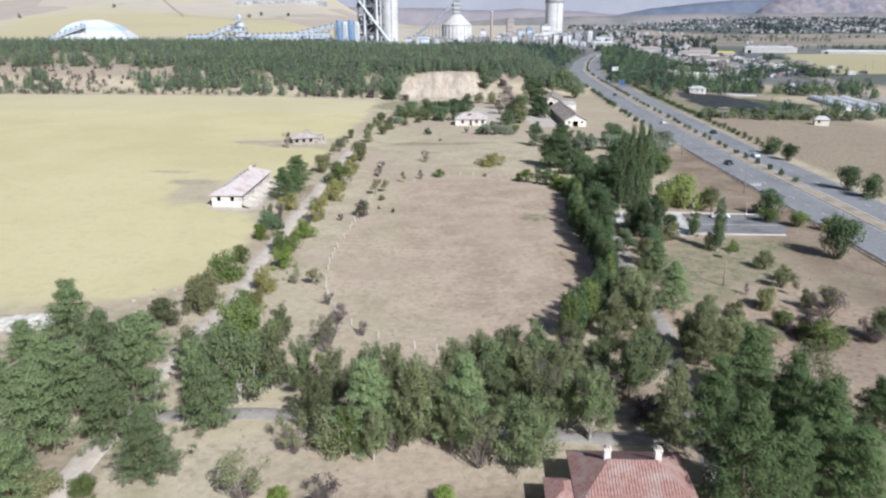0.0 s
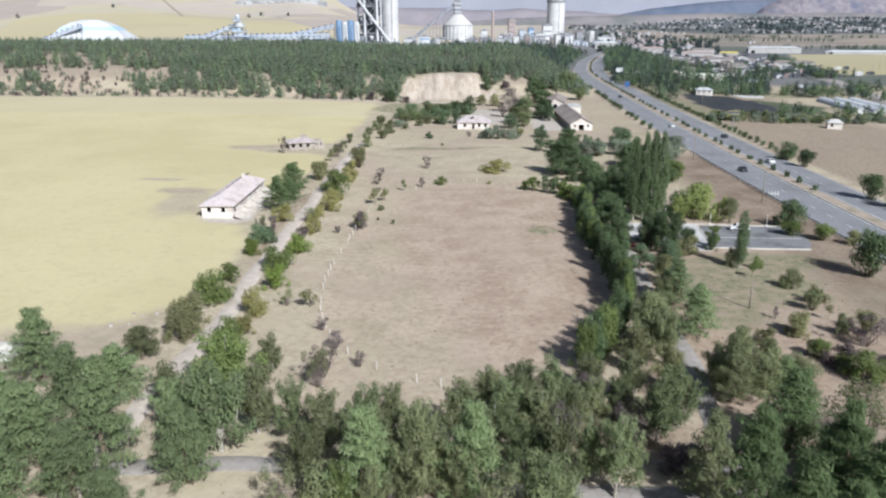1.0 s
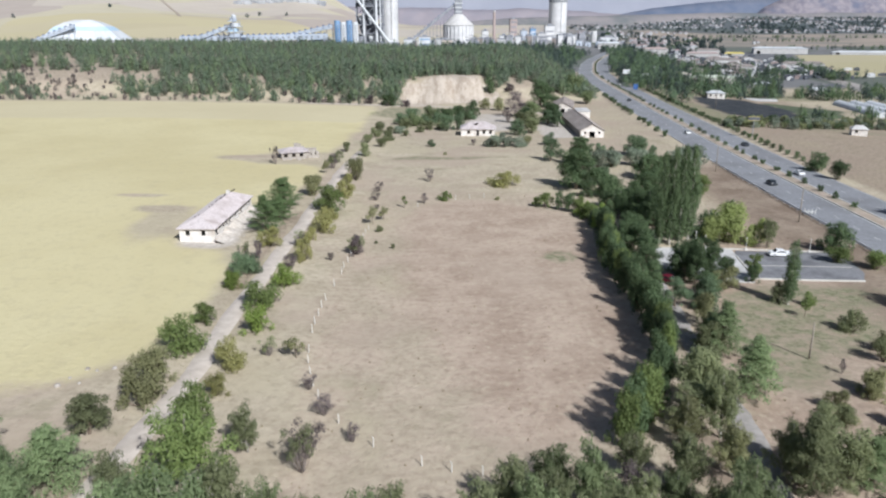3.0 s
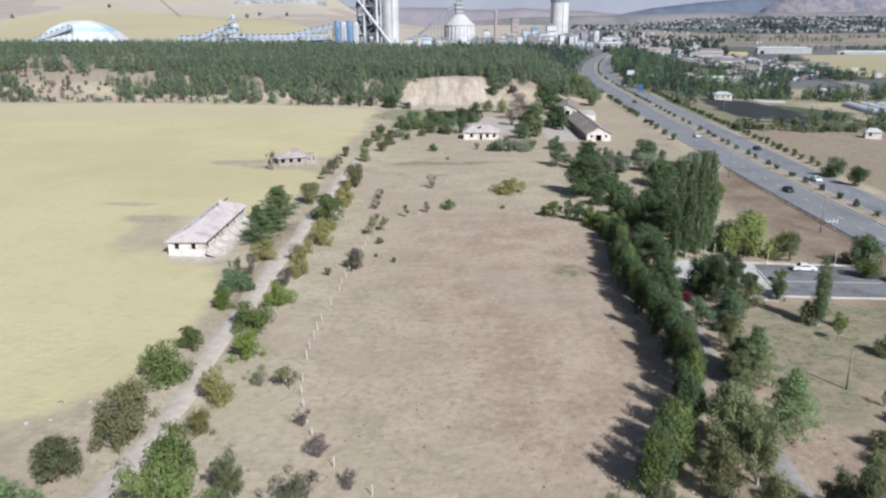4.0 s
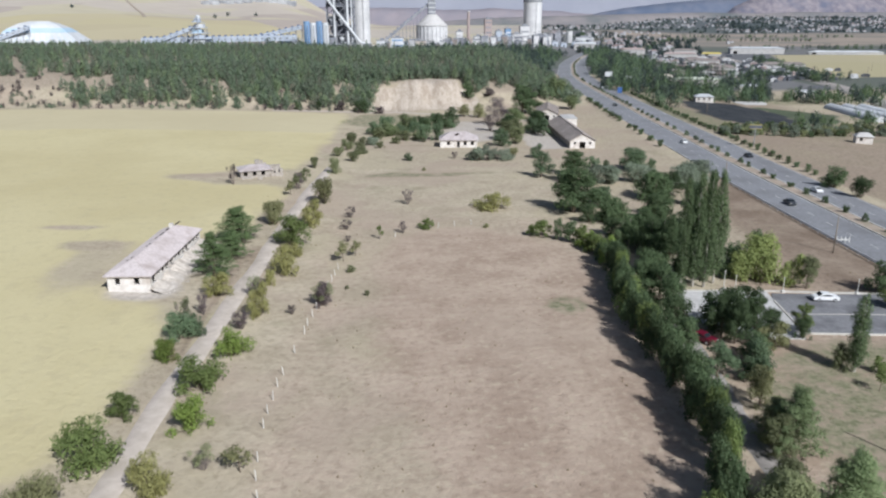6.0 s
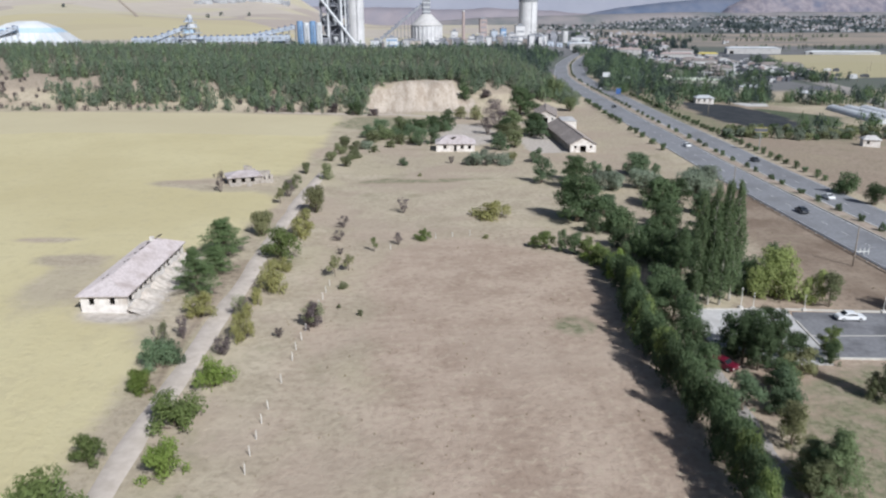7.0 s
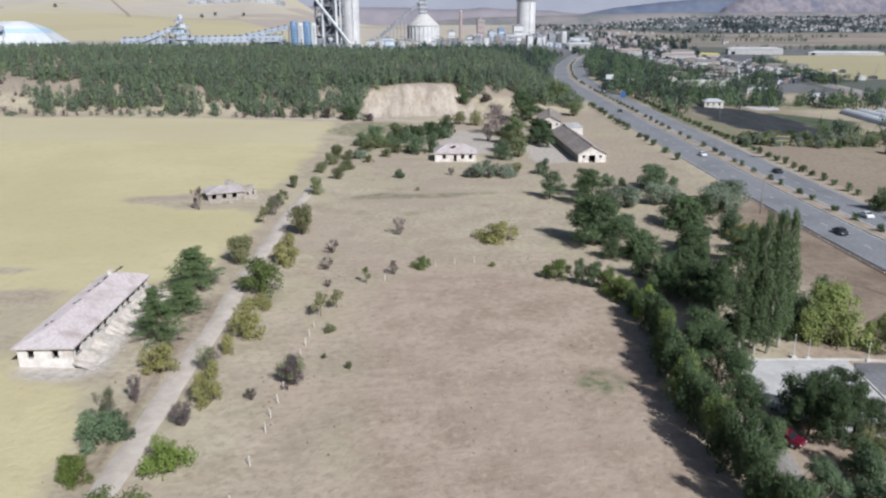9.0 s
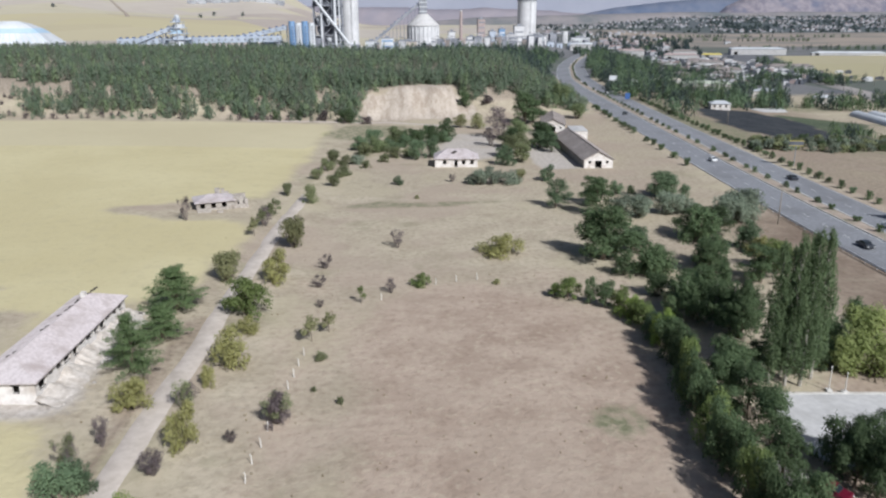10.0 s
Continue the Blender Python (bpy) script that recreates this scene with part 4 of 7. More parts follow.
PLANTS = {
    ('tree', 'grey', 0): [(48.0, 335.5, 6.6, 3.2), (45.5, 344.6, 7.6, 3.8), (50.2, 350.6, 7.0, 3.4), (73.4, 171.8, 6.2, 2.2), (8.8, 86.5, 6.8, 2.6), (12.3, 83.6, 7.2, 2.8), (20.8, 84, 6.5, 2.4), (14.1, 79.6, 7.5, 2.8), (-3, 82.5, 7, 2.5), (22.5, 92.5, 5.6, 2.2), (-37.8, 101.3, 5, 2.6), (34.7, 99.7, 8.9, 3), (34, 106.8, 7.9, 2.5), (34.8, 105.9, 8.4, 2.4), (-10, 78.8, 8.3, 3.2), (0.1, 77, 7.9, 3.1), (5, 80.8, 8.2, 3.3), (-4.4, 67.2, 6.4, 2), (-0.5, 69.6, 7, 2.3), (4.3, 69.4, 7, 2.5), (27, 89.3, 7.3, 2.9), (32.3, 101.9, 5.7, 2.6), (-18.3, 83.1, 9.7, 3.1), (-19.3, 98.3, 5.9, 2.2), (-11.5, 73.9, 7.6, 2.7), (-2.8, 73.5, 7.7, 2.7), (2.1, 72.1, 7.6, 2.6), (6.8, 73.1, 7.7, 2.7), (17.9, 80.8, 7.4, 2.9), (-29.7, 87.2, 6.8, 2.6), (44.1, 89.5, 7, 3.2), (-0.1, 71, 10.6, 3.4), (14.3, 71.4, 9.3, 3.5), (38.5, 92, 6.7, 2.6)],
    ('bush', 'olive', 0): [(-34.2, 108.1, 5, 3), (-34.8, 114.5, 4.6, 3.1), (-28.1, 221.5, 5.5, 3.6), (-18.3, 243, 6.7, 4), (-27.3, 268.6, 3.2, 1.8), (21.2, 217.3, 1.2, 0.8), (10, 286.1, 1.2, 0.7), (43.3, 415.3, 6.3, 3.5), (57.6, 107.5, 2.7, 1.6), (54.7, 148.3, 4, 3), (57.9, 109, 2.9, 1.7), (50.7, 102.2, 2.7, 1.6), (-36.8, 60.2, 3.2, 2.2), (42.3, 307.6, 3.2, 2.6), (92.6, 153.5, 3.2, 2.3), (58.5, 109.2, 3.6, 2.3), (67.7, 121.8, 3.2, 2.2), (51.5, 105.4, 2.8, 1.8), (68.8, 108.8, 3.5, 2.6), (-11.1, 320.2, 3.6, 3)],
    ('bush', 'green', 0): [(-33.8, 123.8, 5.6, 3.6), (-33.4, 133.5, 3.6, 2), (-26.1, 141.1, 4.2, 3.7), (-21.9, 205.3, 6.7, 4.1), (7.3, 217.7, 2.7, 1.9), (5.4, 304.4, 2.9, 1.8), (50, 305.2, 4.6, 2.6), (-1.6, 359.6, 6.4, 4.4), (-7.4, 364.3, 5.2, 3.6), (12.6, 343.0, 7.0, 3.8), (18.6, 347.0, 7.2, 3.4), (3.8, 363.8, 4.8, 3.6), (-11.4, 337.1, 3.6, 2.7), (41.5, 330.4, 6.2, 3.6), (95.0, 474.4, 11.0, 6.6), (86.5, 470, 8.0, 5.0), (53, 233.1, 5.6, 3.3), (75.9, 280.4, 7, 4.5), (82.3, 279.8, 3.6, 1.8), (65.3, 285.6, 3.6, 2.5), (57, 100.4, 3, 1.7), (65.6, 139.4, 2.3, 1.3), (59, 96.5, 2.9, 2)],
    ('bush', 'green', 1): [(-26, 101.2, 6, 3.6), (-32.5, 60.5, 2.3, 1.7), (6.1, 374.1, 7.1, 4.4), (-2.6, 375.1, 6.2, 4.4), (-15.6, 338.4, 4.7, 3.2), (95.6, 442.6, 7.4, 5.2), (83, 161.5, 3.1, 3.6), (87.9, 157.4, 3.5, 3.5), (25.4, 382.2, 4.5, 3.5), (60.2, 92.7, 4.3, 2.6)],
    ('bush', 'yellow', 0): [(-32.9, 149.7, 2.6, 1.6), (-25.9, 118.6, 4.9, 2.3), (-25.9, 110.9, 2.9, 1.9), (-31, 174.8, 4.1, 2.7), (-19.4, 221.9, 5.6, 3.3), (-20.7, 198.2, 2.8, 1.9), (-21.3, 186.5, 5.2, 3.1), (-23, 180.4, 2.9, 1.2), (-22.8, 165.7, 5.6, 2), (25.1, 235.1, 4.3, 4.9), (77.9, 229, 4.4, 2.9)],
    ('tree', 'green', 0): [(62.6, 354, 6.5, 2.6), (59.5, 361, 6.8, 2.8), (63.5, 364, 6.2, 2.4), (12.1, 65.1, 8.6, 4), (13, 88.8, 6.5, 2.8), (8.6, 77.5, 7.6, 2.8), (24, 84.8, 6.2, 2.3), (45.1, 272.4, 6.9, 2.8), (54.5, 379.5, 8.3, 4.3), (-5.7, 79.5, 8.5, 3), (10.1, 82, 7.6, 3.4), (16.6, 86.5, 7.5, 4), (20, 70.1, 9.6, 3), (27.2, 79.8, 9.2, 3.1), (68.9, 95.2, 5.4, 2.7), (-13.9, 81.9, 8.3, 2.5), (17.7, 72.7, 7.7, 2.3), (75.8, 219.3, 6.3, 3.3), (11.1, 72.9, 7.6, 2.7), (31, 83.3, 8.3, 3), (62.3, 153.2, 4.8, 1.8), (47.7, 230, 8.2, 3.2), (77.9, 281.3, 6.9, 3.1)],
    ('bush', 'bright', 0): [(-24.0, 150.9, 4.6, 2.6), (-32.9, 149.0, 3.2, 1.9), (-24.7, 130.9, 4.2, 2.4), (-13.6, 60.6, 1.6, 1.2), (3.2, 59.3, 2.2, 1.4), (9.6, 369.2, 4.7, 3.4)],
    ('pine', 'conifer', 0): [(-33.7, 207.2, 7.5, 4.5), (-33.7, 184.3, 8.3, 3.5), (-32.9, 195.4, 5.7, 3.2), (32.9, 68.4, 11.2, 4.1), (41.6, 78.1, 10, 4.7), (31.9, 57, 13.3, 5.5), (44.8, 66.2, 7, 4.1), (52.6, 69.4, 7.7, 3.6), (43.2, 57, 9.1, 4.2), (37.4, 59, 8.7, 4), (44.2, 71.6, 7.9, 3.6), (42.6, 62.4, 10.9, 4.7), (42.7, 69, 10.7, 3.9)],
    ('dry', 'brown', 0): [(-24.7, 175.8, 2.7, 1.7), (-24.8, 160.6, 2.3, 1.3), (3.5, 241.6, 3.6, 1.5), (-10.9, 229.5, 2.5, 1.5), (-11.4, 218.7, 2.1, 1.4), (-10.4, 208.9, 1.3, 0.9), (1.7, 214.5, 2.8, 1.1), (-17.5, 166.7, 1.8, 0.9), (-31.6, 165.9, 3.3, 0.7), (-33.3, 161, 4.1, 1.1), (21.5, 306.6, 2.4, 1.4), (48.9, 387.3, 12.6, 5.3), (42.5, 370, 7.1, 3.7), (57.6, 114.9, 2.2, 0.6), (21.3, 87.8, 4.9, 2.5), (15.8, 77.7, 6, 2.3), (66.1, 104.5, 4.2, 3.2), (68, 94.9, 3.1, 2.5), (-9, 59.6, 2.8, 1.7), (-12.6, 97.5, 4.2, 1.9), (-14.5, 113.1, 2, 1.1), (-11.8, 106.7, 2.8, 1.3), (-7.8, 100.6, 2.3, 1), (24.7, 80.5, 4.3, 2.2)],
    ('dry', 'brown', 1): [(-24.5, 160.4, 2.7, 1.3), (-31.7, 166.2, 3.3, 0.9), (-45.7, 263, 5.3, 1.3), (-26.8, 259.3, 4.7, 1.7)],
    ('bush', 'dark', 0): [(-18.4, 282.4, 4.9, 2.4), (9.5, 376.4, 6.3, 4), (15.2, 373.1, 6.3, 3.9), (21.7, 377.7, 6.4, 4.2), (64.2, 371.5, 8, 5.3), (42.7, 462, 7.1, 4.2), (46.2, 219.5, 4.5, 2.6), (51.8, 219, 6.1, 4.1), (69.3, 285.2, 2.4, 1.4), (69.3, 239.6, 8.2, 5.1), (48.2, 208.3, 4.2, 3), (85.9, 167.8, 6.4, 4.1), (84.2, 134, 8.6, 5.3), (49.1, 155.8, 5.9, 3.3), (125.5, 250.4, 6.8, 4), (120, 192.9, 6.9, 4.1), (121.1, 183.4, 6.3, 3.7), (65.3, 223.7, 6.4, 3.9), (27.2, 389.9, 7.5, 4.6), (-14.8, 439.3, 6.5, 5.3), (-37.3, 443, 4.6, 2.4), (-47.4, 440.5, 4.1, 2.4), (61.2, 151.1, 3.4, 1.5), (13.7, 383.5, 5, 3.5)],
    ('bush', 'cool', 0): [(49.1, 141.7, 4.6, 2.8), (47.6, 138.3, 3.9, 2.6), (-32.6, 156.4, 4.4, 2.7), (-30.8, 157.6, 3.2, 1.7)],
    ('bush', 'dark', 1): [(66.0, 184.5, 5.5, 3.2), (125.2, 237.9, 5.6, 3.3), (20, 389.1, 5.5, 4.1), (52.4, 219.6, 5.6, 3.2), (50.6, 220.5, 4.2, 2.7), (55.3, 210.5, 4.1, 2.9), (54.1, 238.2, 4.4, 2.6)],
    ('sapling', 'olive', 0): [(-27.3, 258.3, 4.6, 1.8), (-28.1, 251.2, 4.4, 1.8), (-10.7, 194.8, 4.5, 1.7), (-8.3, 198.2, 3.5, 1.6), (65.9, 114.2, 2.7, 0.9), (-17.6, 122.3, 3.3, 1.9), (-25.8, 269.8, 4.1, 1.8)],
    ('bush', 'grey', 0): [(-25.1, 290, 3.6, 2), (-8.9, 188, 1.7, 1), (-5.4, 175.1, 1.1, 0.6), (-9.1, 178.9, 0.7, 0.5), (-16.7, 326.6, 3.8, 2.7), (-12.6, 315.9, 2.6, 2.3), (47.3, 199.3, 4.4, 2.8), (61, 141.3, 3.5, 1.8), (66.7, 128.5, 4.2, 2.2), (65.5, 118.3, 3.6, 2.2), (50.4, 101.3, 2.8, 1.6), (65.2, 108.6, 3.2, 1.7), (56.6, 101.3, 2.5, 1.8), (-19.2, 312.3, 3.2, 2.6), (-5.5, 354.8, 4.2, 4.0), (4.7, 348.7, 3.8, 4.2), (1.5, 341, 2.6, 2.4), (-4.5, 331, 2.4, 2.2), (10.5, 351, 3.2, 3.0), (-9, 69.6, 4.8, 3.6), (44.4, 94.9, 3.6, 2.1), (51.2, 94.7, 4, 2.5), (28.6, 85.7, 4.3, 2.2), (-13.6, 303.7, 3.4, 2.5)],
    ('dry', 'grey', 0): [(-12.9, 171, 3.7, 1.9), (-13.3, 68.8, 4.5, 2), (7.1, 65.5, 6.7, 2.4), (50.6, 79.4, 7, 4), (-17.1, 60.4, 4.5, 2.6), (-21.5, 122.8, 2.6, 1.3), (-12.8, 94.9, 5.0, 1.9), (-2.1, 68.7, 3.9, 1.6), (-8, 72.5, 4.1, 1.6), (-24.5, 174.4, 3.7, 1.6), (-32.9, 160, 4.9, 1.1)],
    ('sapling', 'green', 0): [(-3.4, 209.8, 3.4, 1), (62.4, 134.5, 2.9, 1.2)],
    ('tree', 'olive', 0): [(36.2, 419.7, 5.9, 2.8), (32.9, 92.1, 6.8, 2.7), (29.6, 97.7, 6.5, 2.5)],
    ('tree', 'dark', 0): [(48.6, 197.0, 7.6, 3.4), (51.8, 193.4, 8.6, 3.6), (57.5, 193.0, 8.0, 3.4), (66.5, 427.2, 14.5, 6.2), (71.5, 432, 10, 4.8), (49.5, 364, 7.4, 3.8), (53.3, 263.5, 9.4, 3.1), (44.8, 229.3, 10.2, 5.3), (72.9, 190.5, 6.1, 2.9), (48.9, 152.4, 7.4, 2.4), (50.2, 150.4, 8.1, 2.5), (53.8, 151.3, 7.3, 2.3), (50.7, 154.1, 7.8, 2.5), (53.8, 153.9, 7.8, 2.5), (50.1, 144.4, 4.7, 2.4), (56.6, 152.4, 4.7, 1.9), (50.9, 197.7, 8.8, 4.4), (53.9, 191.8, 8.6, 4.0), (51.6, 204.0, 6.0, 3.2), (70, 213.4, 7.1, 3.7), (60.1, 363.4, 8.7, 4.5), (55.6, 273.8, 7.7, 3.6), (43.3, 232.1, 9.3, 3.2), (70, 242.8, 7.5, 3.7), (74.9, 244.3, 6.2, 3.1), (62.2, 218.6, 6.9, 3.2)],
    ('bush', 'brown', 0): [(54.1, 461.9, 4.9, 3.4), (28.2, 74.1, 3.9, 2.4), (-25.5, 442.4, 4.6, 2.7), (-5.6, 435.8, 3.5, 3.1), (59, 97.7, 3.7, 2.5), (-12.8, 171.2, 3.9, 1.9)],
    ('bush', 'silver', 0): [(29.2, 301.8, 4.4, 3.5), (33.2, 302.4, 4.9, 3.6), (38.6, 302, 4.3, 3.5), (26.6, 303, 2.8, 2.2), (102.5, 466, 7.2, 6.2), (58.6, 260.7, 5.6, 4.3), (63.3, 261.3, 5.4, 4.0), (71, 262.6, 5.6, 4.6), (75.5, 263.5, 5.0, 4.0), (81.5, 255.2, 6.5, 4.4), (88.6, 257.0, 7.4, 5.6), (84.8, 256.4, 6.6, 4.8), (-7.6, 338.2, 2.9, 3.6), (85.9, 253.4, 5.9, 3.8), (64.6, 261.4, 4.4, 3.2)],
    ('bush', 'lime', 0): [(77.3, 233.8, 5.7, 3.6), (67.2, 177.0, 7.6, 4.6), (63.6, 177.6, 5.2, 3.2), (72.0, 174.4, 5.4, 2.6), (71.5, 185.2, 6.3, 3.9), (-0.3, 359.4, 4.5, 3.9)],
    ('pine', 'dark', 0): [(52.0, 198.0, 9.0, 4.2), (55.9, 199.6, 8.6, 3.7), (54.6, 189.5, 9.4, 3)],
    ('poplar', 'poplar', 0): [(51.6, 175.6, 21.4, 1.8), (53.5, 174.7, 22.8, 1.75), (55.4, 174.4, 23.3, 1.75), (58.0, 176.2, 22.8, 1.9), (54.4, 177.6, 20.5, 1.7), (56.6, 177.4, 22.0, 1.7)],
    ('poplar', 'poplar', 1): [(62.4, 140.1, 12.4, 1.7)],
    ('pine', 'grey', 0): [(41.2, 90.9, 9.4, 3.2), (43, 125.2, 5.2, 3), (39.6, 88.6, 9.2, 3.3), (29.4, 68.6, 10, 3.5)],
    ('pine', 'needle', 0): [(46.5, 89.8, 5.9, 2.8), (42.7, 109.7, 8.1, 4.1), (43.4, 122, 8, 3.8), (-48.6, 95.1, 9.6, 4.6), (-52.5, 89.5, 5.9, 3.3), (-39.6, 75.8, 9.8, 5), (-32.8, 76, 12.1, 4.4), (-37.5, 91.6, 6.5, 4.4), (-41, 68, 10.7, 5), (-27.3, 63.3, 8.4, 3.6), (-39.2, 59.2, 7.7, 3.8), (-23.7, 73.6, 9.5, 3.6), (-44.9, 80.3, 8.2, 4.2), (-40.6, 86.6, 8.8, 4.1), (-33.6, 70.5, 8.2, 3.8), (-49.5, 77.4, 8, 3.7), (-5.5, 70.3, 10.2, 4.2), (5.3, 70.3, 10.7, 4)],
    ('tree', 'bright', 0): [(-7, 68.3, 6, 1.9), (-23.8, 91, 9.3, 5.4)],
    ('tree', 'needle', 0): [(-21.5, 79.2, 11.3, 4.9), (-26.9, 81.2, 7.9, 3.2)],
}
for (shape, tone, _), spots in PLANTS.items():
    for x, y, h, r in spots:
        kind = "plume" if (shape == "tree" and (y < 100 or 186 < y < 206)) or (shape == "bush" and tone == "yellow" and h > 6.5) else shape
        leaf_tone = "grey" if x < -5 and 255 < y < 345 and tone in ("green", "dark", "olive") and (x - y) % 1.0 < 0.7 else "green" if kind == "plume" and tone == "bright" else "fern" if kind == "plume" and tone == "green" or y > 345 and tone in ("green", "lime") and (x + y) % 1.0 < 0.45 else "cool" if y > 225 and tone in ("green", "bright", "lime") and x < 110 else tone
        swell = (1.1 if kind == "pine" else 0.92) if x > 40 and 100 < y < 172 else (1.12 if kind == "pine" and y < 130 else 1.3 if kind == "pine" and x < 0 else (1.15 if kind == "tree" and y > 200 else 1.04))
        plant(kind, leaf_tone, x, y, h * (0.93 if kind == "poplar" else 1.03), r * (1.0 if kind == "poplar" else swell), where_of(x, y))

# hedge along the east side of the paddock
HEDGE = curve_of([(22.5, 98.5), (28.6, 106.5), (34.6, 119), (36.8, 135), (37.1, 152), (38.3, 165), (40.0, 175), (41.7, 184), (42.2, 191), (41.4, 197), (40.0, 202)], 46)
for i, (x, y) in enumerate(HEDGE):
    tall = (7.2 if y < 150 else 5.0) + 1.6 * noise.noise(Vector((i * 0.35, 0, 5))) + rnd.uniform(-0.4, 0.4) + (2.0 if 150 < y < 182 else -0.9 if y > 190 else 0)
    tone = rnd.choice(("dark", "dark", "green")) if y < 186 else rnd.choice(("green", "bright", "green", "cool"))
    plant("bush", tone, x + rnd.uniform(-0.5, 0.5), y + rnd.uniform(-0.4, 0.4), tall, rnd.uniform(1.9, 2.5), "in the hedge round the paddock", "hedge shrubs", "hedge_shrub")
for x, y, h, r, tone in ((32.6, 208.9, 3.9, 2.3, "green"), (30.4, 209.8, 2.4, 1.2, "green"), (35.6, 205.9, 4.6, 1.3, "dark"), (37.9, 204.3, 5.0, 1.9, "dark")):
    plant("tree", tone, x, y, h, r, "at the end of the hedge", "hedge shrubs")
for x, y, h, r, tone in ((41.2, 147, 6.4, 2.3, "dark"), (42.0, 154.5, 6.8, 2.4, "dark"), (44.2, 160.5, 6.8, 3.0, "dark"), (44.6, 166.8, 7.4, 3.4, "dark"), (43.0, 171, 7.0, 3.0, "dark"), (45.4, 174.5, 7.6, 3.4, "dark"), (54.5, 190, 7, 3.0, "dark"),
                         (43, 140, 5.2, 2.4, "cool"), (45, 132, 5.5, 2.2, "olive"), (41.5, 121, 5, 2, "grey"), (38, 112, 6, 2.4, "grey")):
    plant("tree", tone, x, y, h, r, "behind the hedge")

for x, y, h, r in ((49.5, 181, 3.6, 2.2), (53.5, 182.5, 3.0, 2.0), (57.5, 181.5, 3.2, 2.1), (61.5, 179, 2.8, 1.9), (64.5, 181, 3.4, 2.2)):
    plant("bush", "dark", x, y, h, r, "at the foot of the poplars", "poplar shrubs")
# shrubs of the highway
for y in np.concatenate([np.arange(205, 640, 9.5), np.arange(645, 930, 13.0)]):
    x, yy, _ = road_point(y + rnd.uniform(-1.5, 1.5), 13.6)
    if rnd.random() < 0.85:
        plant("clump", "dark", x, yy, rnd.uniform(1.7, 2.5), rnd.uniform(1.0, 1.4), "in the highway's central strip", "median shrubs")
for y in np.arange(262, 520, 6.6):
    x, yy, _ = road_point(y + rnd.uniform(-1, 1), 29.2)
    plant("clump", rnd.choice(("cool", "dark", "dark")), x, yy, rnd.uniform(1.9, 3.0), rnd.uniform(1.2, 1.8), "on the verge of the highway", "verge shrubs")
for y in np.arange(322, 520, 8.2):
    x, yy, _ = road_point(y + rnd.uniform(-2, 2), -4.0)
    if rnd.random() < 0.8:
        plant("clump", rnd.choice(("cool", "dark", "dark")), x, yy, rnd.uniform(2.0, 3.2), rnd.uniform(1.4, 2.0), "on the verge of the highway", "verge shrubs")
for k in range(92):
    x = 138 + 100 * rnd.random() ** 1.2
    y = 352 + max(0, x - 165) * 0.35 + rnd.uniform(-9, 16)
    plant("clump", rnd.choice(("grey", "silver", "silver", "dark", "grey")), x, y, rnd.uniform(2.5, 4.5), rnd.uniform(2.0, 3.4), "in the orchard across the highway", "orchard shrubs")


def woods(name, spots, tones, label, leaves=40, leaf=0.72, taper=0.8):
    """Many far trees in one mesh per leaf tone."""
    rs = np.random.RandomState(5)
    groups, trunks = {tn: [] for tn in tones}, []
    for x, y, h, r in spots:
        z, blobs = ground_z(x, y), []
        for k in range(6):
            f = 0.24 + 0.70 * k / 5
            w = r * (1.05 - taper * (f - 0.24) / 0.76)
            a = rs.rand() * 6.28
            blobs.append((x + 0.35 * w * math.cos(a), y + 0.35 * w * math.sin(a), z + h * f, w * 0.8))
        v, f = leaf_cloud([(bx - x, by - y, bz - z, br) for bx, by, bz, br in blobs], leaves, leaf * (0.6 + r / 5), 0.34, rs, 1.5, 2.2, lift=0.5)
        groups[tones[rs.randint(len(tones))]].append(([(px + x, py + y, pz + z) for px, py, pz in v], f))
        trunks.append(tube([(x, y, z - 0.4), (x, y, z + h * 0.75)], [0.14, 0.06], 4, False))
    root = tagged(new(name), label, "woodland", kind="stuff")
    for tn, got in groups.items():
        if got:
            tagged(part("crowns", joined(*got), LEAF[tn], root), kind="stuff")
    tagged(part("trunks", joined(*trunks), M_BARK, root), kind="stuff")


spots = []
while len(spots) < 4900:
    x, y = rnd.uniform(-480, 118), (441 + 250 * rnd.random() ** 1.15 if rnd.random() < 0.66 else rnd.uniform(442, 505))
    d = x - float(road_edge(y))
    if x < -0.62 * y - 20:
        continue
    if d > -12 or (-9 < x < 52 and y < float(np.interp(x, [-9, -3, 7, 15, 24, 36, 43, 50, 52], [463, 474, 479, 486, 490, 484, 472, 462, 452])) + 1.5 * math.sin(x)) or (x > 50 and y < 466 - 0.1 * (x - 50)):
        continue
    if -320 < x < -150 and y < 545 and noise.noise(Vector((x / 18, y / 12, 2.0))) < (0.2 if x < -180 else 0.05):
        continue
    if y < 478 and noise.noise(Vector((x / 16, y / 14, 3.0))) < (-0.08 if x > -160 else 0.0) and rnd.random() < 0.8:
        continue
    if y < 452 and noise.noise(Vector((x / 10, y / 10, 7.0))) < -0.05:
        continue
    h = rnd.uniform(6.0, 9.6) * (0.8 if y < 456 else 1.0)
    spots.append((x, y, h, rnd.uniform(1.6, 2.9)))
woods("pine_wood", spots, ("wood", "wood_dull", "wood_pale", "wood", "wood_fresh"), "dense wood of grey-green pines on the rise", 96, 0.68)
spots = []
for k in range(420):
    x = rnd.uniform(-300, -10) if k < 300 else rnd.uniform(-300, -190)
    spots.append((x, 437 + 30 * rnd.random() ** 1.5 + (40 * rnd.random() if k >= 300 else 0), rnd.uniform(1.2, 3.2), rnd.uniform(1.0, 2.0)))
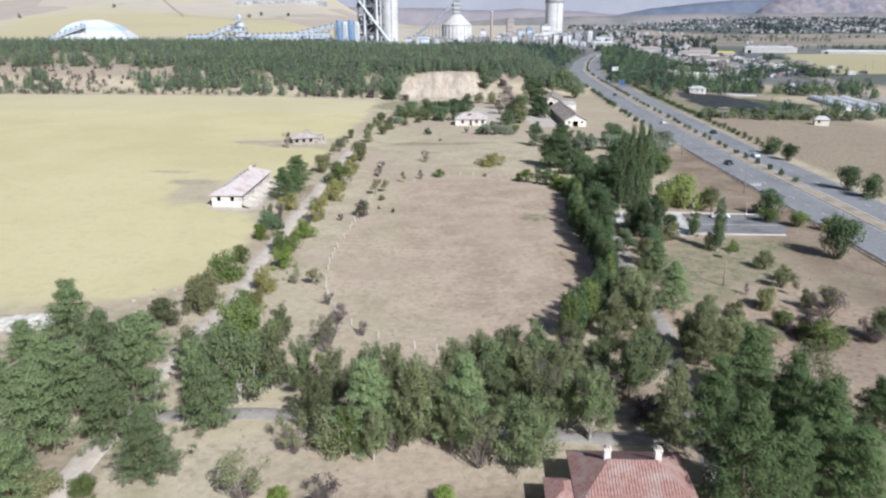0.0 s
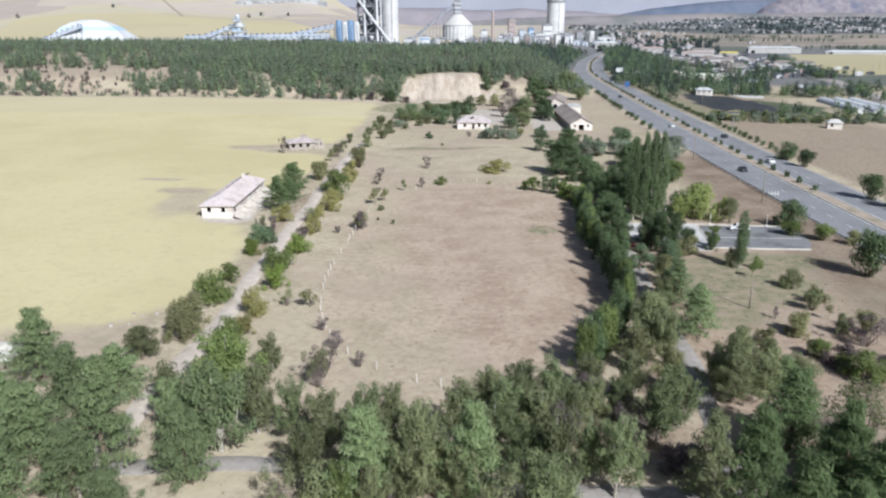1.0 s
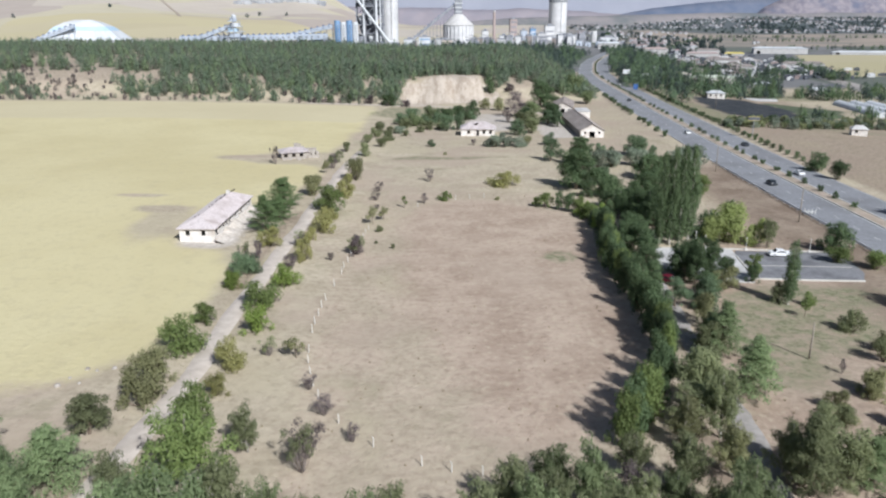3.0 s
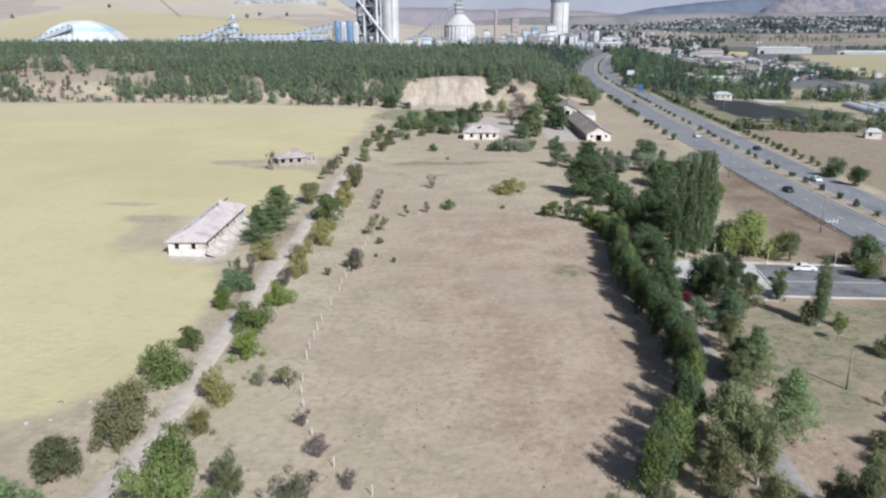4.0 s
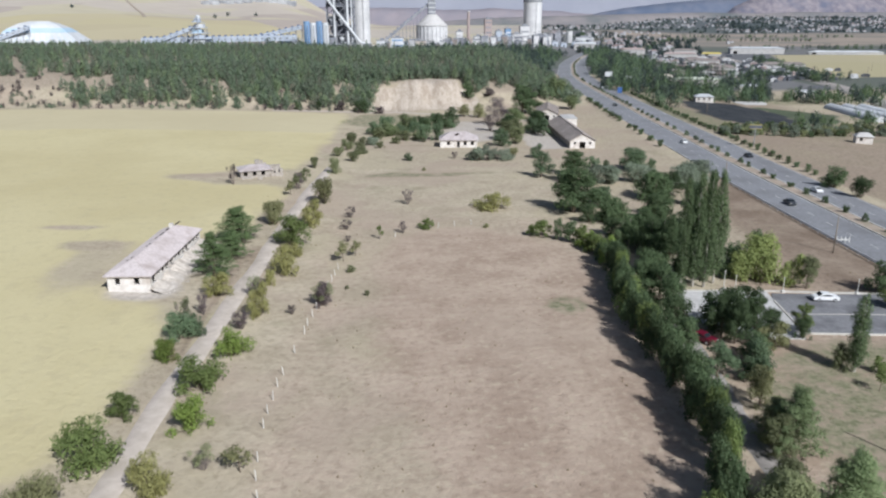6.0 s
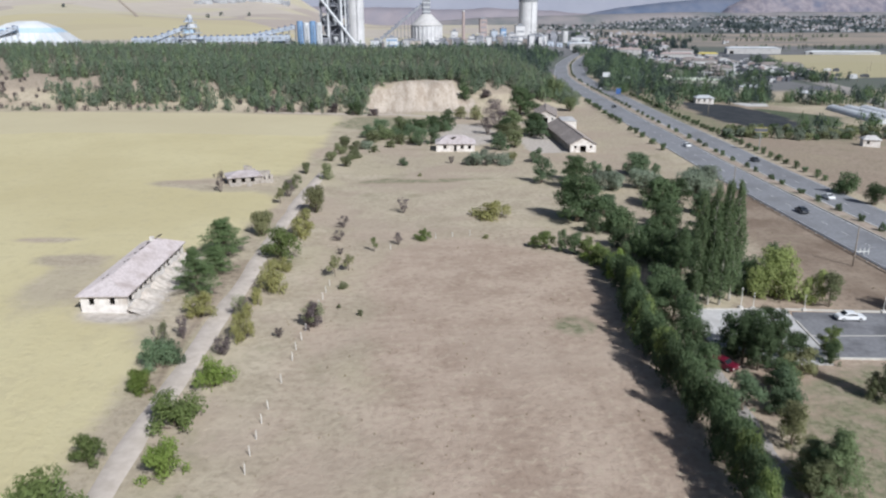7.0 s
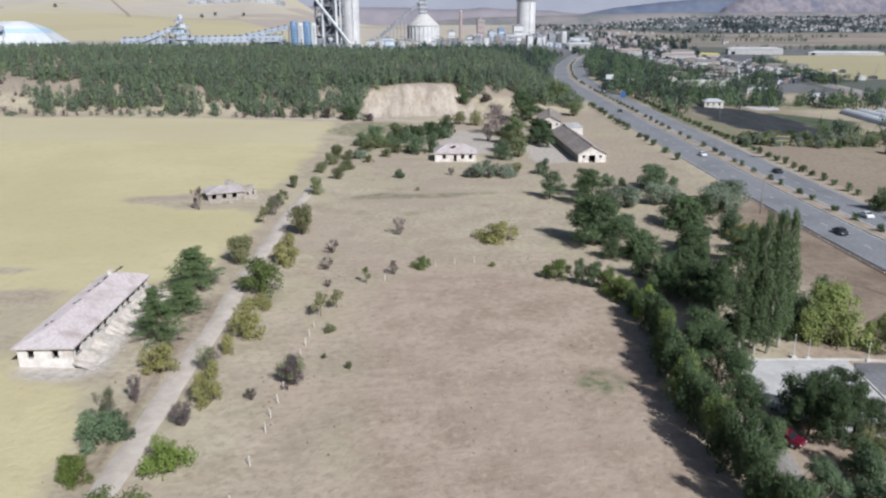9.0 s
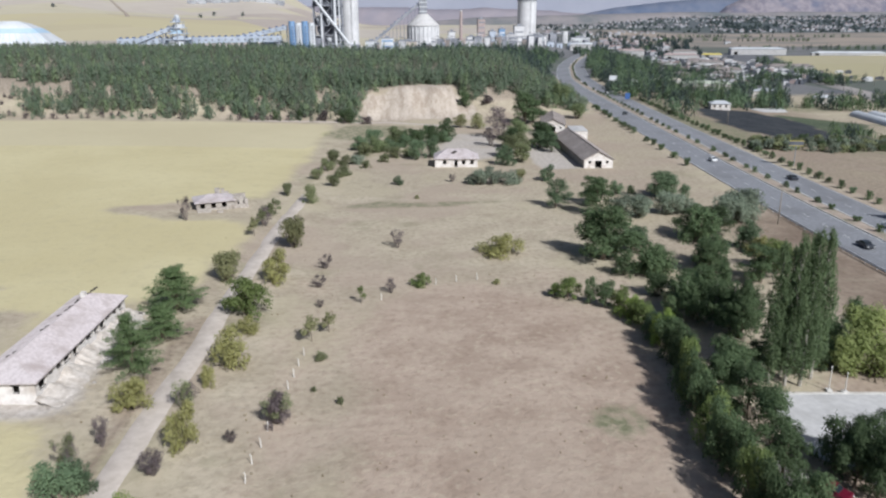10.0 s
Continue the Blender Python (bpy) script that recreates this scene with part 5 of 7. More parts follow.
woods("wood_scrub", spots, ("brown", "wood_dull", "brown", "wood"), "brown scrub along the edge of the pine wood", 60, 0.55)
spots = []
CLEARED = [(224, 596, 24), (252, 560, 15), (274, 526, 14), (212, 634, 12), (182, 474, 12), (262, 640, 26), (300, 700, 30)]
while len(spots) < 900:
    y = rnd.uniform(495, 960)
    d = rnd.uniform(29, 44 + 125 * max(0.0, 1 - abs(y - 640) / 300))
    x = float(road_edge(y)) + d
    if noise.noise(Vector((x / 22, y / 30, 4.0))) < -0.06 or any(math.hypot(x - cx, y - cy) < cr for cx, cy, cr in CLEARED):
        continue
    spots.append((x, y, 4.5 + 9.5 * rnd.random() ** 1.6, rnd.uniform(2.0, 4.2)))
for x0, y0, x1, y1, k in ((149, 556, 176, 528, 24), (153, 585, 172, 560, 14), (216, 524, 300, 505, 26), (318, 690, 392, 660, 34), (273, 505, 340, 545, 24), (446, 945, 350, 640, 70), (250, 700, 345, 800, 40), (600, 1700, 900, 1620, 50), (700, 1960, 1150, 1880, 60), (560, 1260, 1000, 1190, 50), (250, 1000, 420, 1700, 60), (330, 1050, 640, 1750, 60), (180, 372, 250, 395, 14), (150, 440, 160, 492, 9), (158, 494, 200, 486, 14), (232, 520, 300, 470, 26), (240, 372, 300, 420, 20)):
    for _ in range(k):
        f = rnd.random()
        spots.append((x0 + (x1 - x0) * f + rnd.uniform(-6, 6), y0 + (y1 - y0) * f + rnd.uniform(-9, 9), rnd.uniform(4, 8), rnd.uniform(2.2, 4.0)))
woods("plain_trees", spots, ("belt", "far", "belt", "dark", "far"), "green trees on the plain beyond the highway", 86, 0.77, 0.35)
spots = []
for k in range(240):
    x = rnd.uniform(-130, 190)
    spots.append((x, rnd.uniform(800, 860) + 0.5 * max(x, 0), rnd.uniform(8, 17), rnd.uniform(3, 5.5)))
for k in range(170):
    y = rnd.uniform(650, 900)
    spots.append((float(road_edge(y)) - rnd.uniform(14, 120), y, rnd.uniform(6, 12), rnd.uniform(2.4, 4.4)))
for k in range(150):
    y = rnd.uniform(590, 1000)
    spots.append((float(road_edge(y)) - rnd.uniform(8, 40), y, rnd.uniform(4, 9), rnd.uniform(2.2, 4.0)))
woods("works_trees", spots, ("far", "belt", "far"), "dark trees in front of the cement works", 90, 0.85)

def tufts(name, spots, low, high, mat, label, rs):
    """Small bent blades in bunches, in one mesh."""
    tv, tf = [], []
    for x, y in spots:
        z, s = ground_z(x, y), low + (high - low) * rs.rand() ** 2
        for _ in range(6):
            a, lean = rs.rand() * 6.28, 0.3 + 0.9 * rs.rand()
            dx, dy, i = math.cos(a), math.sin(a), len(tv)
            tv += [(x - dy * s * 0.25, y + dx * s * 0.25, z - 0.02), (x + dy * s * 0.25, y - dx * s * 0.25, z - 0.02), (x + dx * s * lean, y + dy * s * lean, z + s)]
            tf.append((i, i + 1, i + 2))
    tagged(part(name, (tv, tf), mat), label, "grass", kind="stuff")


# dry grass tufts on the near land, green weeds in the lot and along the track
rs = np.random.RandomState(3)
dry_spots, weed_spots = [], []
for k in range(2800):
    x, y = rs.uniform(-36, 92), 62 + 190 * rs.rand() ** 1.3
    if noise.noise(Vector((x / 9, y / 9, 1.0))) > -0.05 and x < float(road_edge(y)) - 3 and abs(x + 29.5) > 3 and not (46 < x < 97 and 148 < y < 174):
        dry_spots.append((x, y))
for k in range(3000):
    x, y = rs.uniform(44, 90), rs.uniform(92, 148)
    if noise.noise(Vector((x / 9, y / 9, 8.0))) > -0.12:
        weed_spots.append((x, y))
for k in range(2200):
    y = rs.uniform(76, 262)
    x = float(np.interp(y, [68, 105, 121, 147, 174, 212, 252], [-35, -31.7, -30, -29.6, -28, -26.2, -24])) + rs.choice((-1, 1)) * (2.0 + abs(rs.normal()) * 2.2)
    if noise.noise(Vector((x / 7, y / 7, 5.0))) > -0.1:
        weed_spots.append((x, y))
tufts("grass_tufts", dry_spots, 0.08, 0.30, M_DRYGRASS, "dry straw-coloured grass tufts on the paddock", rs)
tufts("weed_tufts", weed_spots, 0.05, 0.15, M_WEED, "low olive weeds on dry ground", rs)


# ---- buildings ----
def wall_vf(length, height, thick, openings):
    """A wall from x=0 along x, its outer face at y=0, with openings (x0, x1, z0, z1) cut through."""
    xs = sorted({0.0, length, *[o[0] for o in openings], *[o[1] for o in openings]})
    zs = sorted({-0.6, height, *[max(o[2], -0.6) for o in openings], *[min(o[3], height) for o in openings]})
    at, verts, faces = {}, [], []

    def v(i, j, k):
        if (i, j, k) not in at:
            at[i, j, k] = len(verts)
            verts.append((xs[i], thick * j, zs[k]))
        return at[i, j, k]

    def solid(i, k):
        if not (0 <= i < len(xs) - 1 and 0 <= k < len(zs) - 1):
            return False
        x, z = (xs[i] + xs[i + 1]) / 2, (zs[k] + zs[k + 1]) / 2
        return not any(a < x < b_ and c < z < d for a, b_, c, d in openings)

    for i in range(len(xs) - 1):
        for k in range(len(zs) - 1):
            if not solid(i, k):
                continue
            faces += [(v(i, 0, k), v(i + 1, 0, k), v(i + 1, 0, k + 1), v(i, 0, k + 1)), (v(i, 1, k + 1), v(i + 1, 1, k + 1), v(i + 1, 1, k), v(i, 1, k))]
            if not solid(i - 1, k):
                faces.append((v(i, 0, k), v(i, 0, k + 1), v(i, 1, k + 1), v(i, 1, k)))
            if not solid(i + 1, k):
                faces.append((v(i + 1, 0, k), v(i + 1, 1, k), v(i + 1, 1, k + 1), v(i + 1, 0, k + 1)))
            if not solid(i, k - 1):
                faces.append((v(i, 0, k), v(i, 1, k), v(i + 1, 1, k), v(i + 1, 0, k)))
            if not solid(i, k + 1):
                faces.append((v(i, 0, k + 1), v(i + 1, 0, k + 1), v(i + 1, 1, k + 1), v(i, 1, k + 1)))
    return verts, faces


def hip_vf(w, d, rise, over, ridge, thick=0.18, hole=None):
    """A hipped roof over a plan w by d; ridge: its length along the longer side."""
    x0, x1, y0, y1 = -over, w + over, -over, d + over
    if d > w:
        r = [(w / 2, d / 2 - ridge / 2, rise), (w / 2, d / 2 + ridge / 2, rise)]
        faces = [(0, 1, 4), (1, 2, 5, 4), (2, 3, 5), (3, 0, 4, 5)]
    else:
        r = [(w / 2 - ridge / 2, d / 2, rise), (w / 2 + ridge / 2, d / 2, rise)]
        faces = [(0, 1, 5, 4), (1, 2, 5), (2, 3, 4, 5), (3, 0, 4)]
    top = [(x0, y0, 0), (x1, y0, 0), (x1, y1, 0), (x0, y1, 0), *r]
    v = [(x, y, z + thick) for x, y, z in top] + [(x, y, z) for x, y, z in top[:4]]
    return v, faces + [(1, 0, 6, 7), (2, 1, 7, 8), (3, 2, 8, 9), (0, 3, 9, 6), (6, 9, 8, 7)]


def tile_ribs(w, d, rise, over, ridge, step=0.42, r=0.06):
    """Rounded courses of tile running down the slopes of a hipped roof."""
    out = []
    x0, x1, y0, y1 = -over, w + over, -over, d + over
    lng = d > w
    for k in range(int((d if lng else w) / step) + 2):
        s = (y0 if lng else x0) + k * step
        lo, hi = (d if lng else w) / 2 - ridge / 2, (d if lng else w) / 2 + ridge / 2
        e0, e1 = (y0, y1) if lng else (x0, x1)
        f = 1.0 if lo <= s <= hi else max(0.0, (s - e0) / (lo - e0) if s < lo else (e1 - s) / (e1 - hi))
        if f < 0.06:
            continue
        for side in (0, 1):
            edge, mid = ((x0, x1)[side], w / 2) if lng else ((y0, y1)[side], d / 2)
            q = edge + (mid - edge) * f
            a, b = ((edge, s, 0.2), (q, s, rise * f + 0.2)) if lng else ((s, edge, 0.2), (s, q, rise * f + 0.2))
            out.append(tube([a, b], [r, r], 4, False))
    return joined(*out)


def house(name, m, w, d, h, rise, over, ridge, openings, mats, label, category="house", ribs=0.0):
    """Four walls with openings, a floor and a hipped roof; openings: rows for the south, east, north and west walls."""
    ob = thing(name, m, label, category)
    t = 0.35
    for k, (o, length) in enumerate(zip(openings, (w, d - 2 * t, w, d - 2 * t))):
        place_m = (pose(0, 0, 0), pose(w, t, 0, 0, 0, 90), pose(w, d, 0, 0, 0, 180), pose(0, d - t, 0, 0, 0, -90))[k]
        wall = part("wall", turned(wall_vf(length, h, t, o), place_m), mats[0], ob)
        for x0, x1, z0, z1 in o:
            if z0 > 0.3:
                part("window_sill", turned(box(x0 - 0.08, -0.06, z0 - 0.1, x1 + 0.08, t * 0.6, z0), place_m), mats[0], wall)
            part("lintel", turned(box(x0 - 0.15, -0.02, z1, x1 + 0.15, t + 0.02, z1 + 0.14), place_m), mats[3], wall)
    part("floor", box(t, t, -0.6, w - t, d - t, 0.03), mats[2], ob)
    roof = part("roof", turned(hip_vf(w, d, rise, over, ridge), pose(0, 0, h)), mats[1], ob)
    if ribs:
        part("tile_layer", turned(tile_ribs(w, d, rise, over, ridge, ribs, 0.05), pose(0, 0, h)), mats[1], roof, smooth=True)
    lng = d > w
    for s in np.arange(0.4, (d if lng else w), 1.2):
        for e in (-over + 0.05, (w if lng else d) + over - 0.75):
            part("rafter_end", box(e, s, h - 0.12, e + 0.7, s + 0.1, h - 0.01) if lng else box(s, e, h - 0.12, s + 0.1, e + 0.7, h - 0.01), M_DARKWOOD, roof)
    return ob


RUIN = (M_PLASTER, M_TILE_PALE, M_RUBBLE, M_DARKWOOD)


def windows(first, step, count, width, z0, z1):
    return [(first + i * step, first + i * step + width, z0, z1) for i in range(count)]


# long ruin in the stubble
long_z = ground_z(-45, 188)
long_house = house("farmhouse", pose(-50.0, 176.0, long_z, 0, 0, -3.0), 7.4, 29.0, 2.95, 1.9, 0.5, 22.5,
                   [windows(1.3, 3.3, 2, 0.9, 1.5, 2.5), [(0.6 + 2.3 * i + 0.2 * ((i * 5) % 3), 2.5 + 2.3 * i - 0.15 * ((i * 7) % 4), 1.35 + 0.25 * ((i * 3) % 4), 2.93) for i in range(12)], windows(1.5, 3, 2, 0.9, 1.2, 2.3), windows(2, 4.2, 6, 0.9, 1.2, 2.3)], RUIN,
                   "long derelict farmhouse with a bleached tile roof in stubble", ribs=0.34)
for x, y, s in ((2.5, 17.2, 0.8), (2.9, 18.8, 0.6), (2.8, 20.2, 0.9), (3.0, 21.9, 0.7), (2.7, 23.2, 0.9), (3.3, 24.9, 0.6), (3.5, 26.3, 0.5), (3.6, 27.4, 0.4), (2.6, 12.0, 0.5), (2.9, 12.9, 0.4), (1.9, 4.5, 0.45), (2.4, 5.2, 0.4)):
    f = min(1.0, (x + 0.5) / 4.0)
    part("roof_gap", joined(*[box(x + 0.3 * i * s, y + 0.5 * ((i * 7) % 3) * s, 2.95 + 1.9 * f + 0.15, x + (0.3 * i + 0.35) * s, y + (0.5 * ((i * 7) % 3) + 0.7) * s, 2.95 + 1.9 * f + 0.33) for i in range(3)]), M_DARKWOOD, long_house, "dark broken patch of the roof")
part("chimney", box(3.0, 24.0, 4.2, 3.7, 24.7, 5.7), M_PLASTER, long_house)
fallen = thing("fallen_rubble", pose(-41, 190, ground_z(-41, 190)), "pale fallen plaster and stones along the ruin's wall", "rubble")
bank_m = Matrix.Translation((41, -190, -ground_z(-41, 190))) @ pose(-50.0, 176.0, long_z, 0, 0, -3.0)
bank_v, bank_f = [], []
for i in range(62):
    y = -0.6 + 0.5 * i
    tall = 0.95 + 0.75 * noise.noise(Vector((y * 0.55, 2.0, 0.3))) + 0.35 * noise.noise(Vector((y * 1.7, 4.0, 0.3)))
    for j in range(10):
        u = j / 9.0
        x = 7.41 + u * (3.6 + 1.2 * noise.noise(Vector((y * 0.4, 9.0, 0))))
        bank_v.append((x, y, tall * (1 - u) ** 1.7 - 0.35 * u + 0.16 * noise.noise(Vector((x * 1.9, y * 1.9, 1))) * (1 - u)))
for i in range(61):
    for j in range(9):
        bank_f.append((i * 10 + j, i * 10 + j + 1, (i + 1) * 10 + j + 1, (i + 1) * 10 + j))
part("rubble_bank", turned((bank_v, bank_f), bank_m), M_DEBRIS, fallen, "pale mortar and plaster heaped against the wall")
for k in range(150):
    x, y = -0.9 + 4.4 * rnd.random() ** 1.7, rnd.uniform(-15, 15)
    w = 0.10 + 0.34 * rnd.random() ** 3
    part("lump", turned(lathe([(w * 0.7, -0.15), (w, 0.05), (w * 0.6, w * 0.55), (w * 0.15, w * 0.7)], 6), pose(x, y, ground_z(x - 41, y + 190) - ground_z(-41, 190), rnd.uniform(-15, 15), rnd.uniform(-15, 15), rnd.uniform(0, 90))), M_RUBBLE if k % 3 else M_PLASTER, fallen)
# small ruin with an annex
small_z = ground_z(-40, 276)
small_house = house("ruined_house", pose(-45.2, 271.6, small_z, 0, 0, 18), 9.0, 7.0, 2.1, 1.25, 0.5, 2.4,
                    [windows(0.9, 2.6, 3, 1.1, 0.7, 2.0), windows(1.2, 2.6, 2, 1.0, 0.8, 2.0), [], []], (M_RUBBLE, M_TILE_PALE, M_RUBBLE, M_DARKWOOD), "small derelict stone house with a sagging roof", ribs=0.34)
annex = part("annex", box(9.0, 0.52, -0.4, 12.6, 0.82, 0.9), M_RUBBLE, small_house, "roofless broken annex walls")
for b6 in ((9.0, 0.5, -0.4, 9.9, 0.85, 2.9), (10.4, 0.5, -0.4, 11.2, 0.85, 2.5), (11.7, 0.5, -0.4, 12.6, 0.85, 2.1), (12.3, 0.85, -0.4, 12.65, 5.5, 1.5), (9.0, 5.2, -0.4, 12.6, 5.55, 2.6), (10.4, 0.9, -0.4, 10.7, 5.2, 1.0)):
    part("annex_wall", box(*b6), M_RUBBLE, annex)
part("chimney", joined(box(5.6, 3.6, 3.2, 6.3, 4.3, 4.5), box(5.52, 3.52, 4.5, 6.38, 4.38, 4.65)), M_RUBBLE, small_house)
for b6 in ((5.2, 6.2, 2.1, 6.4, 6.6, 4.3), (6.8, 6.2, 2.1, 7.6, 6.6, 4.0), (7.6, 6.2, 2.1, 8.6, 6.6, 3.2)):
    part("broken_gable", box(*b6), M_RUBBLE, small_house)
for b6 in ((0, -2.2, -0.4, 3.2, -1.8, 0.7), (4.5, -3.0, -0.4, 6.0, -2.6, 0.5), (11.5, 6.4, -0.4, 12.0, 9.0, 1.3)):
    part("broken_wall", box(*b6), M_RUBBLE, small_house)
part("roof_gap", joined(box(3.4, 2.2, 2.85, 4.6, 3.0, 3.1), box(4.2, 2.7, 3.0, 5.2, 3.3, 3.3)), M_DARKWOOD, small_house, "dark hole in the roof")
# farm house with a row of windows
farm = house("farmhouse", pose(18.1, 329.3, ground_z(25, 333), 0, 0, -5), 14.0, 9.5, 2.75, 2.5, 0.5, 6.0,
             [[(2.6, 3.7, 1.0, 2.2), (6.4, 7.4, 0.05, 2.3), (8.9, 10.0, 1.0, 2.2), (11.6, 12.7, 1.0, 2.2)], windows(2, 3, 2, 1, 1, 2.2), [], windows(2, 3, 2, 1, 1, 2.2)], RUIN,
             "white derelict farmhouse with a patchy hipped roof", ribs=0.34)
part("roof_gap", joined(box(5.4, 1.9, 4.35, 6.6, 2.5, 4.75), box(6.0, 2.4, 4.6, 7.2, 2.9, 5.0)), M_DARKWOOD, farm, "dark hole in the roof")


def barn(name, m, w, d, h, rise, label):
    """A long gabled barn: its gable faces south."""
    ob = thing(name, m, label, "barn")
    t = 0.4
    gable = wall_vf(w, h, t, [(w / 2 - 1.1, w / 2 + 1.1, 0.0, 2.4), (1.4, 2.3, 1.5, 2.4), (w - 2.3, w - 1.4, 1.5, 2.4)])
    tri = ([(0, 0, h), (w, 0, h), (w / 2, 0, h + rise), (0, t, h), (w, t, h), (w / 2, t, h + rise)], [(0, 1, 2), (5, 4, 3), (0, 3, 4, 1), (1, 4, 5, 2), (2, 5, 3, 0)])
    part("gable_wall", joined(gable, tri), M_PLASTER, ob)
    part("gable_wall", turned(joined(wall_vf(w, h, t, []), tri), pose(w, d, 0, 0, 0, 180)), M_PLASTER, ob)
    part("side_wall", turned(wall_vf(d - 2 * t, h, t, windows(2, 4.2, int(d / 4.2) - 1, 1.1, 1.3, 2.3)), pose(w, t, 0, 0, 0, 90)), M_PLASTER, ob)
    # West wall gets the darker mortar, its shaded side put into the colour.
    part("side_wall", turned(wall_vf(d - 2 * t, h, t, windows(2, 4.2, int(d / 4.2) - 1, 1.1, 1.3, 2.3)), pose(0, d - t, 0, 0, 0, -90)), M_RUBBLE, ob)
    part("floor", box(t, t, -0.5, w - t, d - t, 0.03), M_RUBBLE, ob)
    over = 0.6
    for s in (0, 1):
        e, c = (-over, w / 2) if s == 0 else (w + over, w / 2)
        z0 = h - rise * over / (w / 2)
        v = [(e, -0.5, z0), (c, -0.5, h + rise), (c, d + 0.5, h + rise), (e, d + 0.5, z0)]
        slope = part("roof_slope", (v + [(x, y, z + 0.16) for x, y, z in v], [(0, 1, 2, 3), (7, 6, 5, 4), (0, 4, 5, 1), (1, 5, 6, 2), (2, 6, 7, 3), (3, 7, 4, 0)]), M_ROOF_GREY, ob)
        part("seam_layer", joined(*[tube([(e, y, z0 + 0.18), (c, y, h + rise + 0.18)], [0.05, 0.05], 4, False) for y in np.arange(-0.3, d + 0.3, 1.1)]), M_ROOF_GREY, slope)
    part("ridge_cap", tube([(w / 2, -0.5, h + rise + 0.18), (w / 2, d + 0.5, h + rise + 0.18)], [0.16, 0.16], 6), M_ROOF_GREY, ob)
    return ob


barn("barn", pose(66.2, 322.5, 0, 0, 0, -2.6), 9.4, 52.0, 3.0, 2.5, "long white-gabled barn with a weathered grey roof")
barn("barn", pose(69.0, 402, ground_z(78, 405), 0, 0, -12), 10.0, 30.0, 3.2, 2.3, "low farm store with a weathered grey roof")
store = house("farm_store", pose(77.0, 380, 0, 0, 0, -6), 6.0, 15.0, 3.4, 0.5, 0.2, 8.0, [windows(1.5, 2.5, 1, 1, 0.05, 2.1), windows(2, 3, 3, 1, 1.2, 2.2), [], []], (M_PLASTER, M_CONCRETE, M_RUBBLE, M_PLASTER),
              "white flat-roofed farm store beside the barn")
# house with a red tile roof near the lane
red = house("house", pose(15.7, 54.4, 0, 0, 0, -5), 10.4, 8.6, 2.9, 2.2, 0.6, 4.6, [windows(1.2, 3, 3, 1.1, 1, 2.2), windows(1.2, 3, 2, 1.1, 1, 2.2), windows(1.5, 4, 2, 1.1, 1, 2.2), windows(1.2, 3, 2, 1.1, 1, 2.2)],
            (M_PLASTER, M_TILE_RED, M_RUBBLE, M_PLASTER), "house with a red tile roof and two chimneys", ribs=0.3)
for x, y in ((2.5, 4.5), (7.4, 4.5)):
    ch = part("chimney", joined(box(x, y, 3.0, x + 0.62, y + 0.62, 6.1), box(x - 0.08, y - 0.08, 6.1, x + 0.70, y + 0.70, 6.25)), M_PLASTER, red)
    part("flue", box(x + 0.12, y + 0.12, 6.25, x + 0.5, y + 0.5, 6.5), M_BRICK, ch)
part("porch_roof", turned(hip_vf(3.0, 4.2, 0.9, 0.3, 1.2), pose(-3.0, 0.6, 2.3)), M_TILE_RED, red)
for x, y in ((-2.8, 0.8), (-2.8, 4.4)):
    part("porch_post", box(x, y, -0.3, x + 0.2, y + 0.2, 2.35), M_PLASTER, red)
for x, y, w, d, a, h, roofm, lab in ((184.5, 333, 6, 5, -20, 2.5, M_CONCRETE, "small pale house beside the orchard"), (178, 478, 10, 7, -12, 2.8, M_WHITE, "white cottage behind the dark field"),
                                     (212, 606, 34, 13, -18, 4.0, M_PALEGREEN, "long shed with a pale green roof"), (246, 566, 15, 12, -30, 4.4, M_WHITE, "white workshop with a pale roof"),
                                     (205, 640, 18, 9, -40, 3.6, M_BEIGE, "beige roadside building among trees"),
                                     (268, 532, 14, 8, -25, 3.4, M_WHITE, "white flat workshop among trees")):
    house("house", pose(x, y, ground_z(x, y), 0, 0, a), w, d, h, 1.4, 0.4, max(w, d) * 0.5, [windows(1.2, 3, int((w - 1) / 3), 1.1, 1, 2.2), windows(1.2, 3, int((d - 2) / 3), 1.1, 1, 2.2), [], []],
          (M_PLASTER, roofm, M_RUBBLE, M_PLASTER), lab)


for k in range(16):
    y = rnd.uniform(660, 1010)
    x = float(road_edge(y)) + rnd.uniform(60, 160)
    w, d = rnd.uniform(9, 22), rnd.uniform(8, 13)
    house("house", pose(x, y, ground_z(x, y), 0, 0, rnd.uniform(-50, -10)), w, d, rnd.uniform(3.2, 5.5), 1.5, 0.4, w * 0.4, [windows(1.2, 3, int((w - 1) / 3), 1.2, 1, 2.3), windows(1.2, 3, int((d - 2) / 3), 1.2, 1, 2.3), [], []],
          (M_RUBBLE, rnd.choice((M_ROOF_GREY, M_CONCRETE, M_TOWNRED, M_ROOF_GREY)), M_RUBBLE, M_RUBBLE), "roadside house among trees on the plain")


